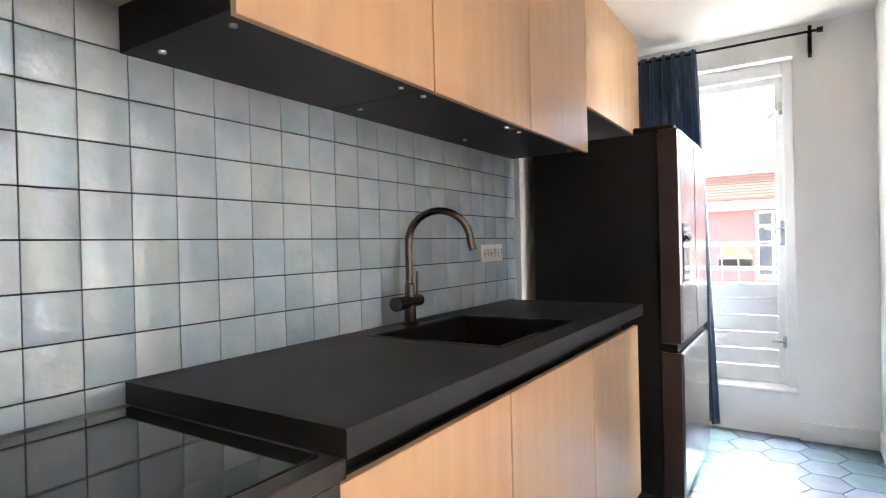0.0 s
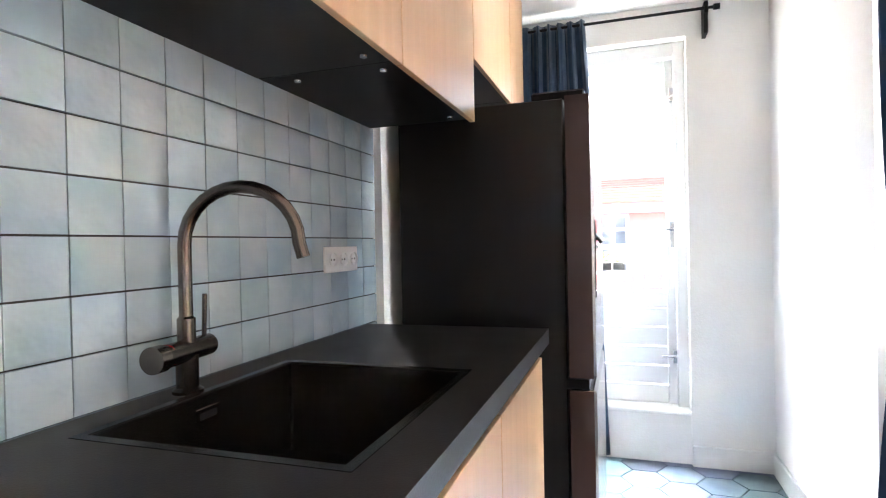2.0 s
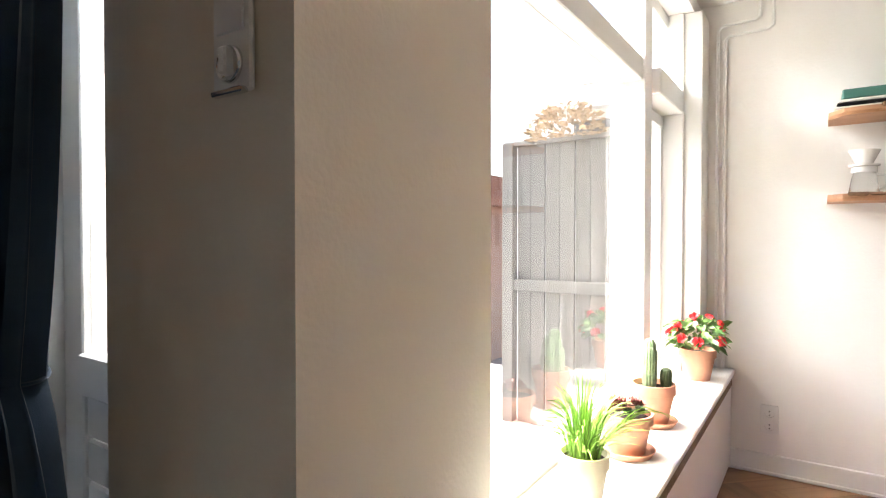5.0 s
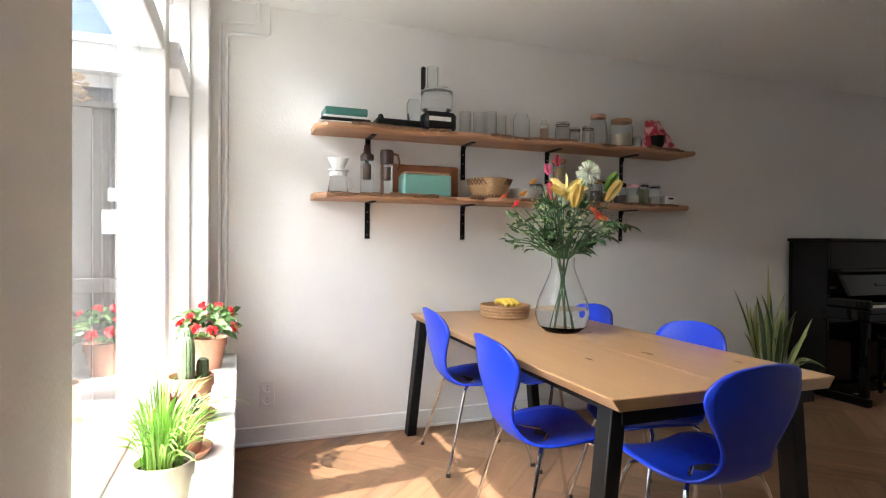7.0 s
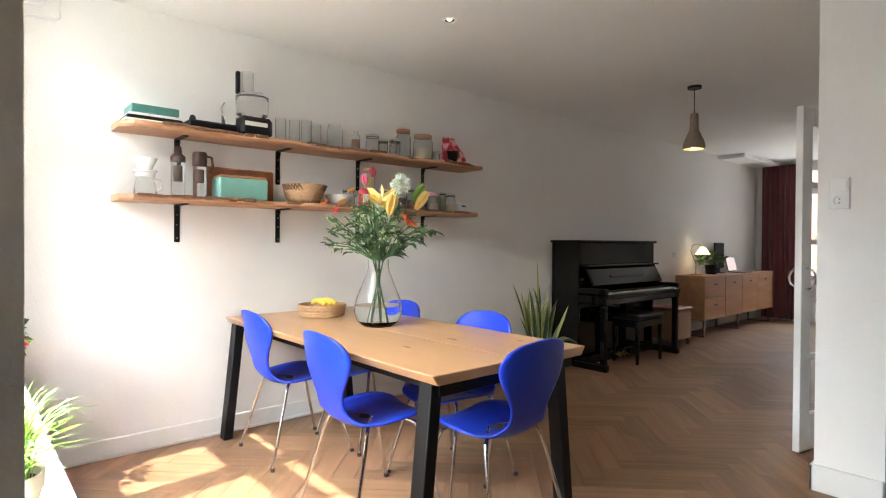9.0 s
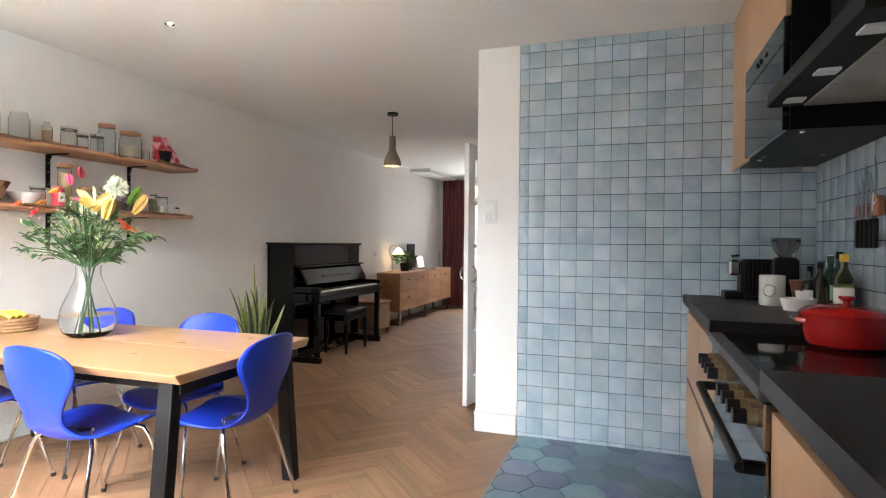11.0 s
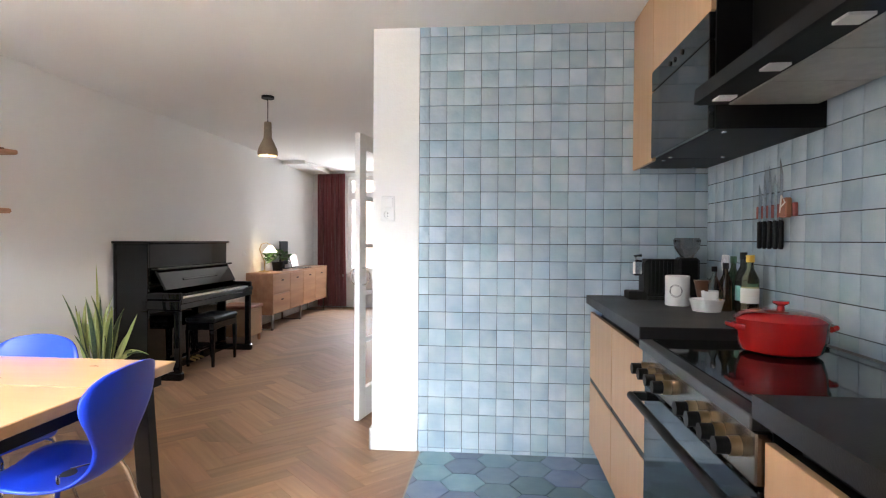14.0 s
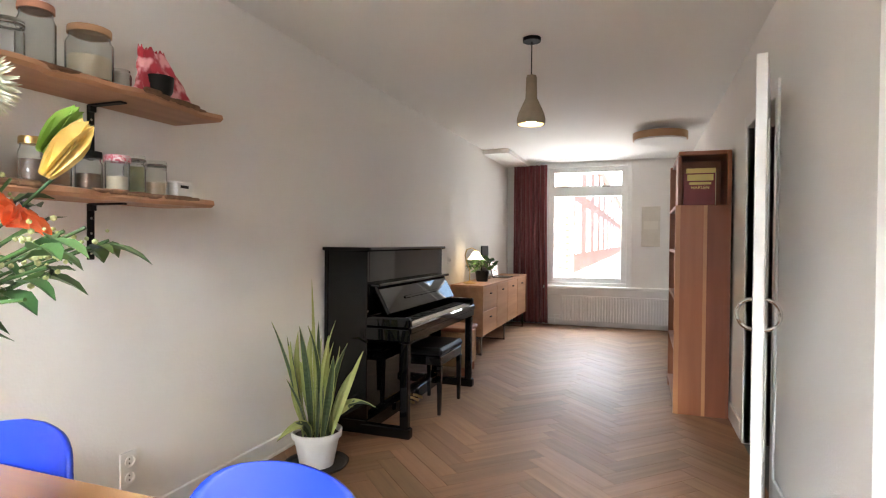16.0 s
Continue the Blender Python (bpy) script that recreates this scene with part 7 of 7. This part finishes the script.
def tile_mesh(name, w, h, k):
    r = random.Random(k)
    bm = bmesh.new()
    t, b, drop = 0.0095, 0.0032, 0.0009
    low = [bm.verts.new((sx * w / 2, sy * h / 2, 0)) for sx, sy in ((-1, -1), (1, -1), (1, 1), (-1, 1))]
    mid = [bm.verts.new((sx * w / 2, sy * h / 2, t - drop)) for sx, sy in ((-1, -1), (1, -1), (1, 1), (-1, 1))]
    top = [bm.verts.new((sx * (w / 2 - b), sy * (h / 2 - b), t + r.uniform(-0.0008, 0.0008))) for sx, sy in ((-1, -1), (1, -1), (1, 1), (-1, 1))]
    c = bm.verts.new((r.uniform(-0.01, 0.01), r.uniform(-0.01, 0.01), t + 0.0005))
    for a, q in ((low, mid), (mid, top)):
        for i in range(4):
            bm.faces.new((a[i], a[(i + 1) % 4], q[(i + 1) % 4], q[i]))
    for i in range(4):
        bm.faces.new((top[i], top[(i + 1) % 4], c))
    return finish(bm, TILE, name, True)


FULL = [tile_mesh("tile", TP - 0.0024, TP - 0.0038, 100 + i) for i in range(7)]


def lay_tiles(parent, m, cols, rows, skip, first, edge=lambda c: c):
    """Square tiles in the plane given by m; the first ones as parts, the rest joined."""
    n, rest = 0, bmesh.new()
    org = ORG[parent.name]
    for r in rows:
        for c in cols:
            if skip(c, r):
                continue
            e0, e1 = edge(c), edge(c + 1)
            tilt = pose((e0 + e1) / 2 * TP, (r + 0.5) * TP, rng.uniform(-0.0005, 0.0005), rng.uniform(-0.4, 0.4), rng.uniform(-0.4, 0.4), 180 * rng.randint(0, 1)) @ Matrix.Diagonal((e1 - e0, 1, 1, 1))
            me = rng.choice(FULL)
            if n < first:
                ob = new("tile", me)
                ob.parent = parent
                ob.matrix_basis = Matrix.Translation(-org) @ m @ tilt
                n += 1
            else:
                a = len(rest.verts)
                rest.from_mesh(me)
                rest.verts.ensure_lookup_table()
                bmesh.ops.transform(rest, matrix=m @ tilt, verts=rest.verts[a:])
    if len(rest.verts):
        ob = part("tiles", rest, TILE_REST, parent, "glazed blue tiles", True)
        ob["kind"] = "stuff"
    else:
        rest.free()


TILE_REST = mat("blue_glazed_tile_far", (0.315, 0.425, 0.515), (0.50, 0.575, 0.61), 0.035, scale=6, bump=0.7, bscale=13, rand=0.10, hue=0.012, detail=2.5, coat=0.2, rough2=0.09, mix=0.42, island=True)
wk = bpy.data.objects["wall_kitchen"]
wt_ = bpy.data.objects["wall_tiled"]
KC, KR = 0.1115, 0.1062   # the kitchen wall's own tile pitch
MK = Matrix(((0, 0, 1, -0.0085), (KC / TP, 0, 0, 0.0185), (0, KR / TP, 0, 0.0072), (0, 0, 0, 1)))


def sink_edge(c):
    """The tiles over the sink run a little narrower than those beside them."""
    return c - 0.115 * math.sin(math.pi * min(1, max(0, (c - 17.5) / 18))) ** 0.7 + (0.05 if c > 35 else 0)


lay_tiles(wk, MK, range(0, 37), range(8, 17), lambda c, r: (r == 16 and not 10 <= c < 19), 300, sink_edge)
EC, ER, EX = 0.1026, 0.103, 1.602   # the end wall's tile pitch and its first whole column
MT = Matrix(((-EC / TP, 0, 0, EX), (0, 0, 1, -0.0085), (0, ER / TP, 0, 0.022), (0, 0, 0, 1)))
MCUT = Matrix(((-0.061 / TP, 0, 0, KW + 0.018), (0, 0, 1, -0.0085), (0, ER / TP, 0, 0.022), (0, 0, 0, 1)))
lay_tiles(wt_, MCUT, range(0, 1), range(-1, 25), lambda c, r: False, 26)
lay_tiles(wt_, MT, range(0, 16), range(-1, 25), lambda c, r: (c >= 10 and r < 8), 274)

# ---- kitchen floor of hexagons ----
fl = bpy.data.objects["floor"]
R = 0.122
HEXMESH = finish(prism([((R - 0.0025) * math.cos(i * math.pi / 3), (R - 0.0025) * math.sin(i * math.pi / 3)) for i in range(6)], -0.012, 0.0, 0.0015), HEX, "hex_tile", False)


def piece(me, m, name):
    ob = new(name, me)
    ob.parent = fl
    ob.matrix_basis = Matrix.Translation(-ORG[fl.name]) @ m
    return ob


cx = 0.45
k = 0
while cx < KW + R:
    cy = -R + (R * math.sqrt(3) / 2 if k % 2 else 0)
    while cy < NOOK + R:
        poly = [(cx + (R - 0.0025) * math.cos(i * math.pi / 3), cy + (R - 0.0025) * math.sin(i * math.pi / 3)) for i in range(6)]
        lim = poly
        for ax, v, s in ((0, KW, -1), (1, 0.0, 1), (1, NOOK + 0.02, -1)):
            lim = clip(lim, ax, v, s) if lim else lim
        if len(lim) >= 3:
            if lim == poly:
                piece(HEXMESH, pose(cx, cy, 0, 0, 0, 60 * rng.randint(0, 5)), "hex_tile")
            else:
                bm = prism([(x - cx, y - cy) for x, y in lim], -0.012, 0.0, 0.001)
                piece(finish(bm, HEX, "hex_tile_cut", False), pose(cx, cy, 0), "hex_tile")
        cy += R * math.sqrt(3)
    cx += R * 1.5
    k += 1
structure("floor_strip", boxes((KW, 0.02, -0.01, KW + 0.008, 3.1, 0.001)), mat("strip_metal", (0.25, 0.22, 0.18), None, 0.4, 0.8), "thin metal edge between tiles and planks", "trim")

# ---- herringbone planks ----
W, NL = 0.118, 5
L_ = W * NL
PG = 0.0008
HULL = [((KW + 0.008, 4.66), (0.0, 3.08)), ((PIL, 4.66), (-6.9, 0.0))]
FULLP = finish(prism([(0, PG), (L_ - PG, PG), (L_ - PG, W - PG), (0, W - PG)], -0.012, 0.0, 0.0006), OAK, "plank", False)
ang = radians(45)
ca, sa = math.cos(ang), math.sin(ang)
count = 0
FAR_PLANKS = [bmesh.new(), bmesh.new()]
OAK_FAR = mat("oak_plank_far", (0.285, 0.160, 0.083), (0.168, 0.087, 0.043), 0.40, scale=26, stretch=(0.06, 1, 1), bump=0.03, bscale=60, rand=0.20, hue=0.006, detail=6, mix=0.7, rough2=0.56, island=True)
todo = []
for mm in range(-14, 15):
    for kk in range(-95, 96):
        for vert in (0, 1):
            if vert:
                o, rot = (kk * W + 2 * L_ * mm, kk * W), 90
            else:
                o, rot = (kk * W + 2 * L_ * mm, kk * W), 0
            base = pose(3.2, -1.5, 0, 0, 0, 45) @ pose(o[0], o[1], 0, 0, 0, rot)
            mid = base @ Vector((L_ / 2, W / 2, 0))
            if 1.0 < mid.x < 5.2 and -7.4 < mid.y < 3.6:
                todo.append((base, mid))
todo.sort(key=lambda b: (b[1] - Vector((3.0, 0.2, 0))).length)
for base, mid in todo:
    pts = [base @ Vector(p) for p in ((0, PG, 0), (L_ - PG, PG, 0), (L_ - PG, W - PG, 0), (0, W - PG, 0))]
    poly = [(p.x, p.y) for p in pts]
    inv = base.inverted()
    for (x0, x1), (y0, y1) in HULL:
        lim = poly
        for ax, v, s in ((0, x0, 1), (0, x1, -1), (1, y0, 1), (1, y1, -1)):
            lim = clip(lim, ax, v, s) if lim else lim
        if len(lim) < 3:
            continue
        whole = all(any(abs(a[0] - b[0]) + abs(a[1] - b[1]) < 1e-6 for b in lim) for a in poly) and len(lim) == 4
        if count < 300:
            if whole:
                piece(FULLP, base, "plank")
            else:
                loc = [inv @ Vector((x, y, 0)) for x, y in lim]
                piece(finish(prism([(p.x, p.y) for p in loc], -0.012, 0.0, 0.0004), OAK, "plank_cut", False), base, "plank")
            count += 1
        else:
            turn = radians(45 + (90 if abs(base.to_euler().z - radians(135)) < 0.1 else 0))
            back = Matrix.Rotation(-turn, 4, "Z")
            loc = [back @ Vector((x, y, 0)) for x, y in lim]
            prism([(p.x, p.y) for p in loc], -0.012, 0.0, 0.0004, FAR_PLANKS[1 if turn > 1 else 0])
for k, bm in enumerate(FAR_PLANKS):
    ob = new("planks", finish(bm, OAK_FAR, "planks", False))
    ob.parent = fl
    ob.matrix_basis = Matrix.Translation(-ORG[fl.name]) @ Matrix.Rotation(radians(45 + 90 * k), 4, "Z")
    tagged(ob, "oak herringbone planks farther off", kind="stuff")
